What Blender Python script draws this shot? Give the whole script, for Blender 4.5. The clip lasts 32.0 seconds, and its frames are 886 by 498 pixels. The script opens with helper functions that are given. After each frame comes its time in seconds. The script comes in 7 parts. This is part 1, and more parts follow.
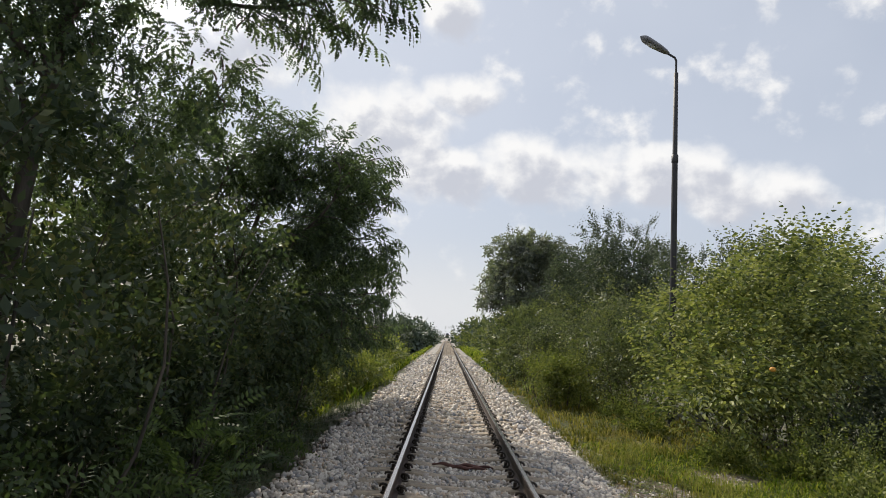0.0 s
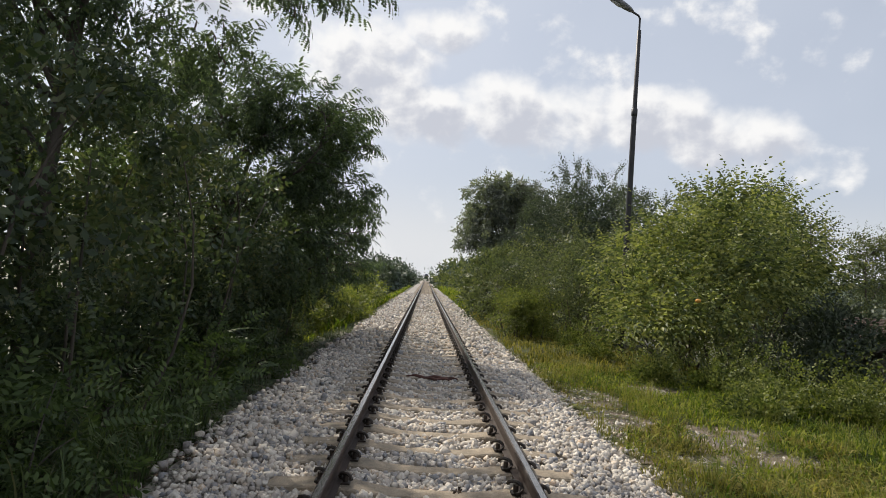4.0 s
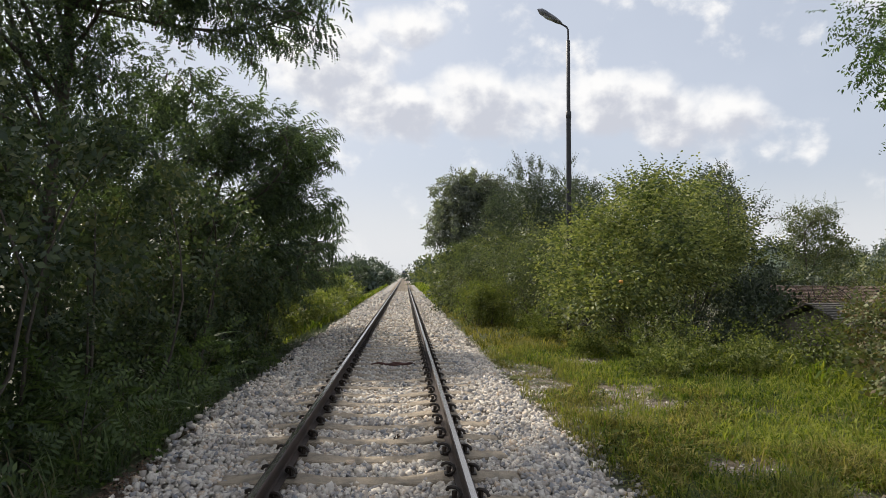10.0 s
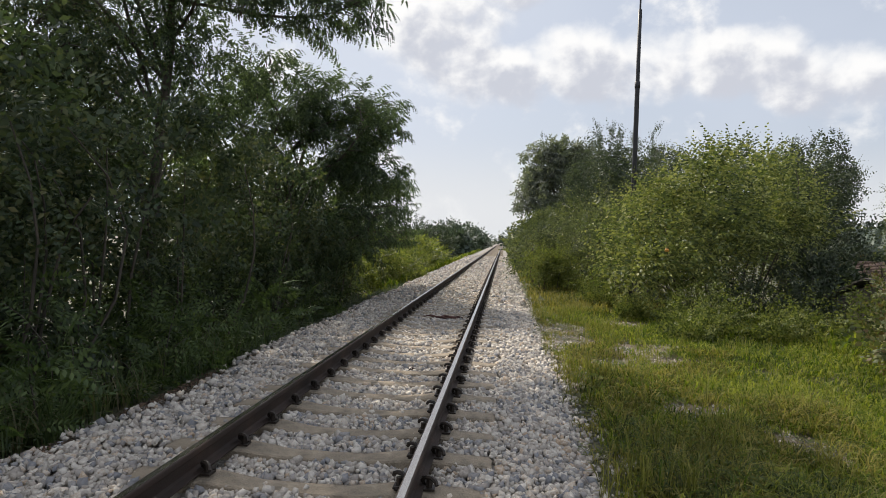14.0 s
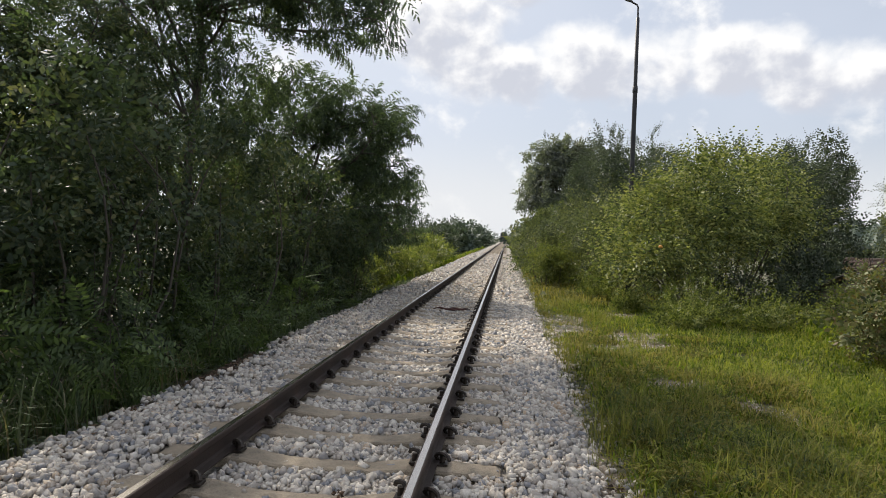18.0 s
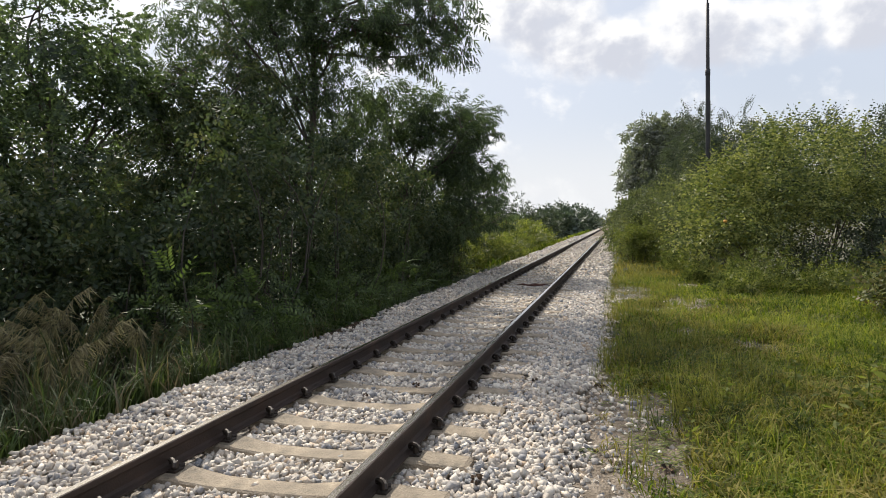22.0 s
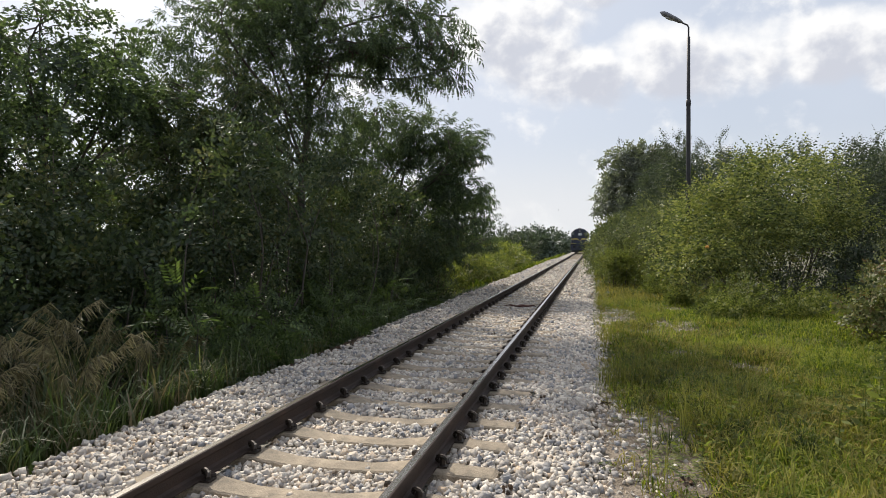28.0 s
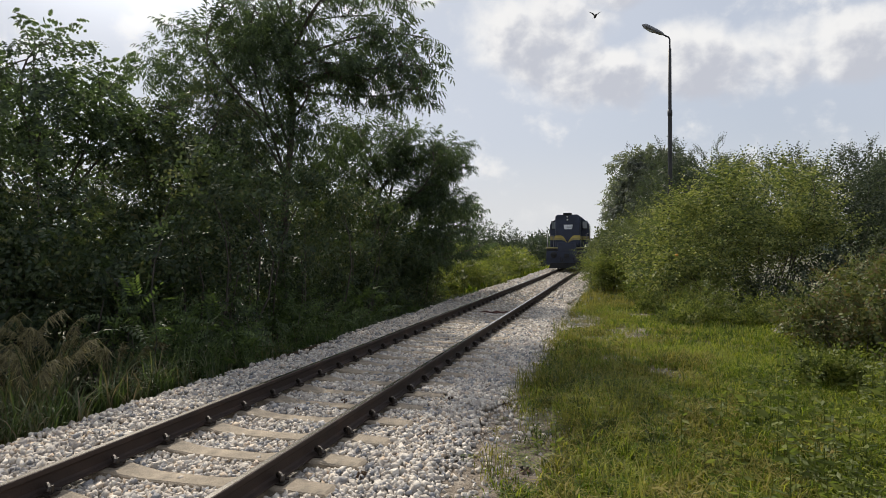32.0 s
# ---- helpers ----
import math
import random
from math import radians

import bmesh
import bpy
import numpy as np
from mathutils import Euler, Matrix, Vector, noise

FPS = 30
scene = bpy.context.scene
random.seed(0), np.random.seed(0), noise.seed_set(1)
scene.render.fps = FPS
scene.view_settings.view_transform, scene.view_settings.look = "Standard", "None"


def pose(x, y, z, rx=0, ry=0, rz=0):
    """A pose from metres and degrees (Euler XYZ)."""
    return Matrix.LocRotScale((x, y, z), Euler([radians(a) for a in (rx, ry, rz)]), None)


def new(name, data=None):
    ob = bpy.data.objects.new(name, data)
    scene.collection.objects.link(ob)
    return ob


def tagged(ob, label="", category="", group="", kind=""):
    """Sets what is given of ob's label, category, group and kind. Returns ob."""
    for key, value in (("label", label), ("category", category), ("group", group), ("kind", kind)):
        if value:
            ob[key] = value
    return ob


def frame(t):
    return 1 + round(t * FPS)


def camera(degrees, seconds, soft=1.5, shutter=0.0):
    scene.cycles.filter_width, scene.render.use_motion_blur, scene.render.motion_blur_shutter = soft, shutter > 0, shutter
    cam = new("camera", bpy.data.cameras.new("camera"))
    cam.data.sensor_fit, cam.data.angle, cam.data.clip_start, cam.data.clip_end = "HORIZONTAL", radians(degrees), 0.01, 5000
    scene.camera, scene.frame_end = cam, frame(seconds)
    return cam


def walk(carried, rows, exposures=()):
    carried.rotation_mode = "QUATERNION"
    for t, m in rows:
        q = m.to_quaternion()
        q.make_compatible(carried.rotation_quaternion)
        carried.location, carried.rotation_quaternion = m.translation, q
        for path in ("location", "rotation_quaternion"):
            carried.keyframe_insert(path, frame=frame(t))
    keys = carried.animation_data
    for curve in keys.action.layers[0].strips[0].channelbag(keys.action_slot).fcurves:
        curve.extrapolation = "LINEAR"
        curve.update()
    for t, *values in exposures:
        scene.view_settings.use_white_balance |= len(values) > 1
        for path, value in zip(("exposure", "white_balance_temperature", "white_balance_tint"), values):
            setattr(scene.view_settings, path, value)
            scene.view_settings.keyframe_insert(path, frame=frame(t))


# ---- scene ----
cam = camera(70.1, 32.0, soft=0.8)
PATH = [
    (0, pose(-0.263, -0.000, 1.553, 97.84, -3.63, 0.35)),
    (0.5, pose(-0.227, -0.024, 1.540, 98.57, -3.67, 0.25)),
    (1, pose(-0.236, -0.057, 1.532, 97.86, -3.09, 1.25)),
    (1.5, pose(-0.289, -0.218, 1.496, 98.50, -2.55, 0.66)),
    (2, pose(-0.335, -0.324, 1.496, 98.47, -2.24, -0.59)),
    (2.5, pose(-0.297, -0.408, 1.431, 94.95, -2.04, -2.95)),
    (3, pose(-0.223, -0.710, 1.391, 95.21, -3.12, -7.25)),
    (3.5, pose(-0.159, -1.118, 1.432, 93.19, -5.37, -2.85)),
    (5.5, pose(-0.151, -2.053, 1.380, 92.11, -2.99, -0.74)),
    (6, pose(-0.106, -2.394, 1.361, 90.74, -2.77, -6.11)),
    (6.5, pose(0.046, -2.704, 1.351, 88.98, -4.05, -9.82)),
    (7, pose(0.167, -2.939, 1.413, 85.94, -5.48, -4.01)),
    (7.5, pose(0.103, -2.904, 1.400, 83.97, -2.63, -7.31)),
    (8, pose(0.073, -2.891, 1.403, 85.87, -2.34, -8.37)),
    (8.5, pose(0.084, -2.883, 1.398, 87.17, -1.19, -10.70)),
    (9, pose(0.114, -2.897, 1.401, 87.81, -1.28, -12.33)),
    (9.5, pose(0.201, -3.029, 1.424, 88.17, -2.23, -7.98)),
    (10, pose(0.275, -3.103, 1.496, 92.34, -0.16, -3.45)),
    (10.5, pose(0.343, -3.334, 1.472, 95.62, -0.42, -4.21)),
    (11, pose(0.431, -3.209, 1.409, 93.35, -1.98, -8.13)),
    (11.5, pose(0.627, -3.191, 1.378, 92.43, -3.19, -6.31)),
    (12, pose(0.911, -3.287, 1.468, 91.70, -3.16, -4.95)),
    (12.5, pose(1.191, -3.478, 1.434, 90.20, -3.50, 0.02)),
    (13, pose(1.291, -3.728, 1.475, 87.95, -1.16, 5.44)),
    (13.5, pose(1.276, -3.969, 1.458, 89.26, -1.80, 6.34)),
    (15.5, pose(1.278, -4.905, 1.451, 87.99, -2.34, 0.97)),
    (16, pose(1.251, -4.934, 1.446, 90.70, -3.53, 3.70)),
    (16.5, pose(1.271, -5.019, 1.439, 90.61, -2.66, 3.66)),
    (17, pose(1.293, -5.168, 1.432, 89.29, -2.55, 5.75)),
    (17.5, pose(1.258, -5.228, 1.444, 88.72, -2.83, 5.74)),
    (18, pose(1.252, -5.241, 1.444, 88.85, -1.82, 5.79)),
    (18.5, pose(1.414, -5.413, 1.378, 87.95, -0.42, -0.37)),
    (19, pose(1.635, -5.535, 1.332, 85.93, 1.33, -6.60)),
    (19.5, pose(1.908, -5.679, 1.422, 86.16, -7.87, -3.84)),
    (20, pose(2.149, -5.911, 1.423, 89.47, -3.59, 9.61)),
    (20.5, pose(2.226, -6.501, 1.456, 86.09, -3.83, 20.62)),
    (21, pose(2.282, -6.813, 1.424, 87.05, -1.20, 20.76)),
    (21.5, pose(2.298, -7.016, 1.392, 85.88, -3.41, 13.94)),
    (22, pose(2.250, -7.435, 1.451, 87.70, 1.21, 15.59)),
    (22.5, pose(2.101, -7.568, 1.470, 90.29, -3.61, 15.22)),
    (23, pose(2.054, -7.714, 1.447, 91.32, -3.08, 16.76)),
    (23.5, pose(1.981, -7.683, 1.412, 89.88, -3.90, 13.45)),
    (24, pose(1.969, -7.729, 1.443, 88.52, -2.31, 13.45)),
    (24.5, pose(1.983, -7.737, 1.436, 89.06, -1.76, 13.97)),
    (26.5, pose(1.991, -7.777, 1.477, 89.24, -0.68, 12.97)),
    (27, pose(1.939, -7.747, 1.471, 88.62, -0.23, 13.47)),
    (27.5, pose(1.897, -7.717, 1.447, 88.94, 0.26, 14.19)),
    (28, pose(1.900, -7.705, 1.437, 89.57, 0.07, 13.26)),
    (28.5, pose(1.902, -7.695, 1.443, 90.24, -0.87, 11.96)),
    (29, pose(1.915, -7.705, 1.443, 90.61, -0.42, 11.28)),
    (29.5, pose(1.933, -7.673, 1.448, 91.38, -1.24, 10.88)),
    (30, pose(2.004, -7.776, 1.475, 92.19, 0.94, 9.55)),
    (30.5, pose(2.352, -7.900, 1.512, 92.72, 3.25, 11.61)),
    (31, pose(2.703, -7.914, 1.584, 91.82, 0.54, 13.73)),
    (31.5, pose(2.976, -8.105, 1.570, 90.56, 0.89, 12.73)),
    (32, pose(3.265, -8.130, 1.586, 89.88, 0.23, 15.29)),
]
EXPOSURES = [(0, -0.02), (1, -0.08), (2, -0.09), (3, -0.04), (6, 0), (7, 0.18), (8, 0.3), (9, 0.12), (10, 0.03), (11, -0.16), (12, -0.22), (13, -0.02), (16, 0.06), (17, 0), (18, 0.12), (19, 0.08), (20, 0.1), (22, 0.18), (23, -0.1), (24, 0.12), (27, 0.08), (28, 0.1), (29, 0.05), (30, -0.05), (31, -0.07), (32, -0.12)]   # the film camera's own brightening and darkening
walk(cam, PATH, EXPOSURES)


# ---- world, sun, exposure ----
SUN_AZ, SUN_EL = 41.0, 41.5          # degrees to the left of the track's direction, and above the horizon


def nodes_of(owner):
    owner.use_nodes = True
    tree = owner.node_tree
    tree.nodes.clear()
    return tree.nodes, tree.links


def make_world():
    world = bpy.data.worlds.new("world")
    scene.world = world
    n, l = nodes_of(world)
    out = n.new("ShaderNodeOutputWorld")
    bg = n.new("ShaderNodeBackground")
    sky = n.new("ShaderNodeTexSky")
    sky.sky_type = "NISHITA"
    sky.sun_disc = False
    sky.sun_elevation = radians(SUN_EL)
    sky.sun_rotation = radians(-SUN_AZ)
    sky.air_density, sky.dust_density, sky.ozone_density = 1.0, 2.6, 1.2
    tc = n.new("ShaderNodeTexCoord")
    sep = n.new("ShaderNodeSeparateXYZ")
    l.new(tc.outputs["Generated"], sep.inputs[0])

    def op(kind, a, b=None):
        m = n.new("ShaderNodeMath"); m.operation = kind
        for socket, value in zip(m.inputs, (a, b)):
            if value is None:
                continue
            if isinstance(value, (int, float)):
                socket.default_value = value
            else:
                l.new(value, socket)
        return m.outputs[0]
    # bearing and height above the horizon, in degrees
    bearing = op("MULTIPLY", op("ARCTAN2", sep.outputs["X"], sep.outputs["Y"]), 57.3)
    height = op("MULTIPLY", op("ARCSINE", sep.outputs["Z"]), 57.3)

    def heap(du, dv, detail):
        """How thick the heaped clouds are, looked up a little to one side: masses at their bearings, broken up by noise."""
        u, v = op("ADD", bearing, du), op("ADD", height, dv)
        at = n.new("ShaderNodeCombineXYZ")
        l.new(op("MULTIPLY", u, 0.21), at.inputs[0]); l.new(op("MULTIPLY", v, 0.24), at.inputs[1])
        no = n.new("ShaderNodeTexNoise")
        no.inputs["Scale"].default_value, no.inputs["Detail"].default_value = 1.0, detail
        no.inputs["Roughness"].default_value, no.inputs["Distortion"].default_value = 0.54, 0.1
        l.new(at.outputs[0], no.inputs["Vector"])
        # scattered clouds all round, then the masses in view
        thick = op("MULTIPLY", op("SUBTRACT", no.outputs["Fac"], 0.7), 2.0)
        for a, b, w, h in CLOUDS:
            x, y = op("DIVIDE", op("SUBTRACT", u, a), w), op("DIVIDE", op("SUBTRACT", v, b), h)
            e = op("SUBTRACT", 1.0, op("ADD", op("MULTIPLY", x, x), op("MULTIPLY", y, y)))
            thick = op("MAXIMUM", thick, e)
        return op("ADD", op("MAXIMUM", thick, -0.6), op("MULTIPLY", op("SUBTRACT", no.outputs["Fac"], 0.5), 2.7))

    def span(value, lo, hi):
        r = n.new("ShaderNodeMapRange"); r.interpolation_type = "SMOOTHSTEP"
        r.inputs["From Min"].default_value, r.inputs["From Max"].default_value = lo, hi
        l.new(value, r.inputs["Value"])
        return r.outputs[0]
    thick, beyond = heap(0, 0, 8), heap(-0.9, 1.1, 5)      # beyond: a step towards the sun
    beyond = op("SUBTRACT", beyond, 0.12)
    cover = op("MULTIPLY", span(thick, -0.3, 0.75), 0.95)
    core = span(op("ADD", beyond, op("MULTIPLY", op("SUBTRACT", beyond, thick), 0.5)), -0.15, 0.95)
    vn = n.new("ShaderNodeTexNoise"); vn.inputs["Scale"].default_value, vn.inputs["Detail"].default_value = 2.2, 4
    l.new(tc.outputs["Generated"], vn.inputs["Vector"])
    col = n.new("ShaderNodeMixRGB")
    col.inputs[1].default_value = (*CLOUD_LIT, 1); col.inputs[2].default_value = (*CLOUD_DARK, 1)
    l.new(core, col.inputs[0])
    # a milky veil over the blue, thicker towards the sun's side
    v = op("ADD", op("MULTIPLY", span(vn.outputs["Fac"], 0.3, 0.7), 0.2), op("ADD", 0.58, op("MULTIPLY", span(bearing, 30.0, -15.0), 0.2)))
    m1 = n.new("ShaderNodeMixRGB")
    m1.inputs[2].default_value = (*VEIL, 1)
    l.new(v, m1.inputs[0]); l.new(sky.outputs[0], m1.inputs[1])
    # the haze thickens towards the horizon
    hz = n.new("ShaderNodeMapRange"); hz.interpolation_type = "SMOOTHSTEP"
    hz.inputs["From Min"].default_value, hz.inputs["From Max"].default_value = 0.03, 0.17
    hz.inputs["To Min"].default_value, hz.inputs["To Max"].default_value = 1.0, 0.0
    l.new(sep.outputs["Z"], hz.inputs["Value"])
    m2 = n.new("ShaderNodeMixRGB")
    l.new(cover, m2.inputs[0]); l.new(m1.outputs[0], m2.inputs[1]); l.new(col.outputs[0], m2.inputs[2])
    m3 = n.new("ShaderNodeMixRGB"); m3.inputs[2].default_value = (*HAZE, 1)
    hk = n.new("ShaderNodeMath"); hk.operation = "MULTIPLY"; hk.inputs[1].default_value = 0.75
    l.new(hz.outputs[0], hk.inputs[0]); l.new(hk.outputs[0], m3.inputs[0]); l.new(m2.outputs[0], m3.inputs[1])
    # brightening of the veiled sky round the sun
    sd = n.new("ShaderNodeVectorMath"); sd.operation = "DOT_PRODUCT"
    el, az = radians(SUN_EL), radians(SUN_AZ)
    sd.inputs[1].default_value = (-math.sin(az) * math.cos(el), math.cos(az) * math.cos(el), math.sin(el))
    l.new(tc.outputs["Generated"], sd.inputs[0])
    gl = n.new("ShaderNodeMapRange"); gl.interpolation_type = "SMOOTHERSTEP"
    gl.inputs["From Min"].default_value, gl.inputs["From Max"].default_value = 0.88, 1.0
    gl.inputs["To Min"].default_value, gl.inputs["To Max"].default_value = 0.0, SUN_GLOW
    l.new(sd.outputs["Value"], gl.inputs["Value"])
    ad = n.new("ShaderNodeMixRGB"); ad.blend_type = "ADD"; ad.inputs[0].default_value = 1
    l.new(m3.outputs[0], ad.inputs[1]); l.new(gl.outputs[0], ad.inputs[2])
    l.new(ad.outputs[0], bg.inputs["Color"])
    bg.inputs["Strength"].default_value = SKY_STRENGTH
    l.new(bg.outputs[0], out.inputs[0])


# cloud masses in view: bearing, height, half width, half height, in degrees
CLOUDS = [(-1, 14.6, 7, 2.8), (5.5, 15.4, 5, 3.2), (11.5, 14.8, 6, 3.0), (19, 14.8, 6, 2.9), (25.5, 13.2, 6, 2.8), (-7, 18.5, 7, 4.0), (0, 21.8, 4, 2.0),
          (-1.5, 28.5, 3, 2.4), (-22, 24, 9, 4), (44, 22, 9, 4), (-14, 33, 8, 3)]
CLOUD_LIT, CLOUD_DARK = (9.9, 9.8, 9.7), (6.0, 6.2, 6.9)
VEIL, HAZE = (6.6, 7.1, 8.1), (8.1, 8.2, 8.35)
SUN_GLOW, SKY_STRENGTH = 11.0, 0.1
make_world()
sun = new("sun", bpy.data.lights.new("sun", "SUN"))
sun.data.energy, sun.data.angle, sun.data.color = 4.6, radians(0.8), (1.0, 0.92, 0.79)
sun.matrix_world = pose(0, 0, 30, 90 - SUN_EL, 0, 180 + SUN_AZ)

# ---- materials ----


def ramp(n, stops):
    r = n.new("ShaderNodeValToRGB")
    e = r.color_ramp.elements
    while len(e) < len(stops):
        e.new(0.5)
    for i, (p, c) in enumerate(stops):
        e[i].position, e[i].color = p, (*c, 1)
    return r


def leaf_mat(name, colours, gloss=0.52, thin=0.35, patch=0.8, warm=1.1, shine=0.3, own=0.62):
    """Leaves: each one its own green, broad patches of lighter and darker growth, light passing through."""
    m = bpy.data.materials.new(name)
    n, l = nodes_of(m)
    out = n.new("ShaderNodeOutputMaterial")
    geo = n.new("ShaderNodeNewGeometry")
    r = ramp(n, [(i / (len(colours) - 1), tuple(k * (0.65, 1.0, 1.35)[0 if i == 0 else 2 if i == len(colours) - 1 else 1] for k in (c[0] * warm, c[1], c[2] * 1.3))) for i, c in enumerate(colours)])
    tc = n.new("ShaderNodeTexCoord")
    no = n.new("ShaderNodeTexNoise"); no.inputs["Scale"].default_value = patch; no.inputs["Detail"].default_value = 3
    l.new(tc.outputs["Object"], no.inputs["Vector"])
    a = n.new("ShaderNodeMath"); a.operation = "MULTIPLY"; a.inputs[1].default_value = own
    l.new(geo.outputs["Random Per Island"], a.inputs[0])
    b = n.new("ShaderNodeMath"); b.operation = "MULTIPLY_ADD"; b.inputs[1].default_value = 1.1; b.inputs[2].default_value = -0.36
    l.new(no.outputs["Fac"], b.inputs[0])
    s = n.new("ShaderNodeMath"); s.operation = "ADD"
    l.new(a.outputs[0], s.inputs[0]); l.new(b.outputs[0], s.inputs[1])
    l.new(s.outputs[0], r.inputs[0])
    p = n.new("ShaderNodeBsdfPrincipled")
    p.inputs["Roughness"].default_value = gloss
    p.inputs["Specular IOR Level"].default_value = shine
    l.new(r.outputs[0], p.inputs["Base Color"])
    t = n.new("ShaderNodeBsdfTranslucent")
    g = n.new("ShaderNodeMixRGB"); g.blend_type = "MULTIPLY"; g.inputs[0].default_value = 1; g.inputs[2].default_value = (1.4, 1.5, 0.7, 1)
    l.new(r.outputs[0], g.inputs[1]); l.new(g.outputs[0], t.inputs["Color"])
    mix = n.new("ShaderNodeMixShader"); mix.inputs[0].default_value = thin
    l.new(p.outputs[0], mix.inputs[1]); l.new(t.outputs[0], mix.inputs[2])
    l.new(mix.outputs[0], out.inputs[0])
    return m


def surf(name, stops, scale=4.0, detail=6, rough=0.8, metal=0.0, bump=0.3, fine=60.0, dist=0.01, island=False, stretch=(1, 1, 1), coords="Object"):
    """A plain surface: coarse stains and fine grain in the colour, fine relief."""
    m = bpy.data.materials.new(name)
    n, l = nodes_of(m)
    out = n.new("ShaderNodeOutputMaterial")
    p = n.new("ShaderNodeBsdfPrincipled")
    tc = n.new("ShaderNodeTexCoord")
    mp = n.new("ShaderNodeMapping"); mp.inputs["Scale"].default_value = stretch
    l.new(tc.outputs[coords], mp.inputs["Vector"])
    no = n.new("ShaderNodeTexNoise"); no.inputs["Scale"].default_value = scale; no.inputs["Detail"].default_value = detail
    fi = n.new("ShaderNodeTexNoise"); fi.inputs["Scale"].default_value = fine; fi.inputs["Detail"].default_value = 4
    l.new(mp.outputs[0], no.inputs["Vector"]); l.new(mp.outputs[0], fi.inputs["Vector"])
    a = n.new("ShaderNodeMath"); a.operation = "MULTIPLY_ADD"; a.inputs[1].default_value = 0.35
    l.new(fi.outputs["Fac"], a.inputs[0])
    if island:
        geo = n.new("ShaderNodeNewGeometry")
        oi = n.new("ShaderNodeObjectInfo")
        w = n.new("ShaderNodeMath"); w.operation = "ADD"
        l.new(geo.outputs["Random Per Island"], w.inputs[0]); l.new(oi.outputs["Random"], w.inputs[1])
        fr = n.new("ShaderNodeMath"); fr.operation = "FRACT"; l.new(w.outputs[0], fr.inputs[0])
        b = n.new("ShaderNodeMath"); b.operation = "MULTIPLY_ADD"; b.inputs[1].default_value = 0.35; b.inputs[2].default_value = -0.17
        l.new(no.outputs["Fac"], b.inputs[0])
        c = n.new("ShaderNodeMath"); c.operation = "MULTIPLY_ADD"; c.inputs[1].default_value = 0.8
        l.new(fr.outputs[0], c.inputs[0]); l.new(b.outputs[0], c.inputs[2])
        l.new(c.outputs[0], a.inputs[2])
    else:
        b = n.new("ShaderNodeMath"); b.operation = "MULTIPLY_ADD"; b.inputs[1].default_value = 1.3; b.inputs[2].default_value = -0.32
        l.new(no.outputs["Fac"], b.inputs[0]); l.new(b.outputs[0], a.inputs[2])
    r = ramp(n, stops)
    l.new(a.outputs[0], r.inputs[0])
    l.new(r.outputs[0], p.inputs["Base Color"])
    p.inputs["Roughness"].default_value, p.inputs["Metallic"].default_value = rough, metal
    bu = n.new("ShaderNodeBump"); bu.inputs["Strength"].default_value = bump; bu.inputs["Distance"].default_value = dist
    l.new(fi.outputs["Fac"], bu.inputs["Height"]); l.new(bu.outputs[0], p.inputs["Normal"])
    l.new(p.outputs[0], out.inputs[0])
    return m


LOCUST = leaf_mat("locust_leaf", [(0.044, 0.062, 0.035), (0.07, 0.096, 0.046), (0.115, 0.145, 0.058)], gloss=0.42, thin=0.43, patch=0.7, warm=0.97)
# the thicket's shade is put into this leaf, a darker green than the locust's
SHADE_LEAF = leaf_mat("thicket_shade_leaf", [(0.03, 0.043, 0.023), (0.052, 0.074, 0.033), (0.09, 0.11, 0.043), (0.14, 0.125, 0.05)], gloss=0.45, thin=0.36, patch=0.9, warm=0.97)
MULBERRY = leaf_mat("mulberry_leaf", [(0.034, 0.056, 0.022), (0.074, 0.108, 0.034), (0.132, 0.174, 0.046), (0.2, 0.228, 0.064)], thin=0.31, patch=0.8, warm=1.12, own=0.95)
HEDGE = leaf_mat("hedge_leaf", [(0.038, 0.056, 0.024), (0.066, 0.092, 0.034), (0.112, 0.138, 0.046), (0.14, 0.155, 0.052)], thin=0.27, patch=0.5, warm=1.08, own=0.75)
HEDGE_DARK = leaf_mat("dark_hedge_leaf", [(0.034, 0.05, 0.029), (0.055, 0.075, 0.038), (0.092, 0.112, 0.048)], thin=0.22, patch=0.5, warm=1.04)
# the walnut's green is greyed and lightened to carry the haze before it
WALNUT = leaf_mat("hazed_walnut_leaf", [(0.065, 0.082, 0.06), (0.1, 0.122, 0.08), (0.145, 0.168, 0.1)], patch=0.4, warm=1.08)
YELLOWISH = leaf_mat("pale_shrub_leaf", [(0.065, 0.1, 0.024), (0.108, 0.15, 0.034), (0.155, 0.19, 0.046)], thin=0.42, patch=0.6, warm=1.2)
BRAMBLE = leaf_mat("bramble_leaf", [(0.028, 0.042, 0.015), (0.068, 0.088, 0.027), (0.122, 0.142, 0.046), (0.175, 0.187, 0.064), (0.1, 0.076, 0.03)], thin=0.22, patch=1.1, own=0.95, warm=1.03, shine=0.2)
WILLOW = leaf_mat("willow_leaf", [(0.03, 0.06, 0.022), (0.055, 0.1, 0.03), (0.09, 0.14, 0.04)], patch=0.6)
WEED = leaf_mat("weed_leaf", [(0.036, 0.06, 0.016), (0.08, 0.113, 0.026), (0.145, 0.17, 0.044)], patch=1.5, warm=1.12, shine=0.2, own=0.85)
# distance haze is put into this leaf colour: bluer, with little contrast
HAZED_LEAF = leaf_mat("hazed_far_leaf", [(0.042, 0.066, 0.042), (0.058, 0.088, 0.05), (0.075, 0.105, 0.054)], thin=0.15, patch=0.1)
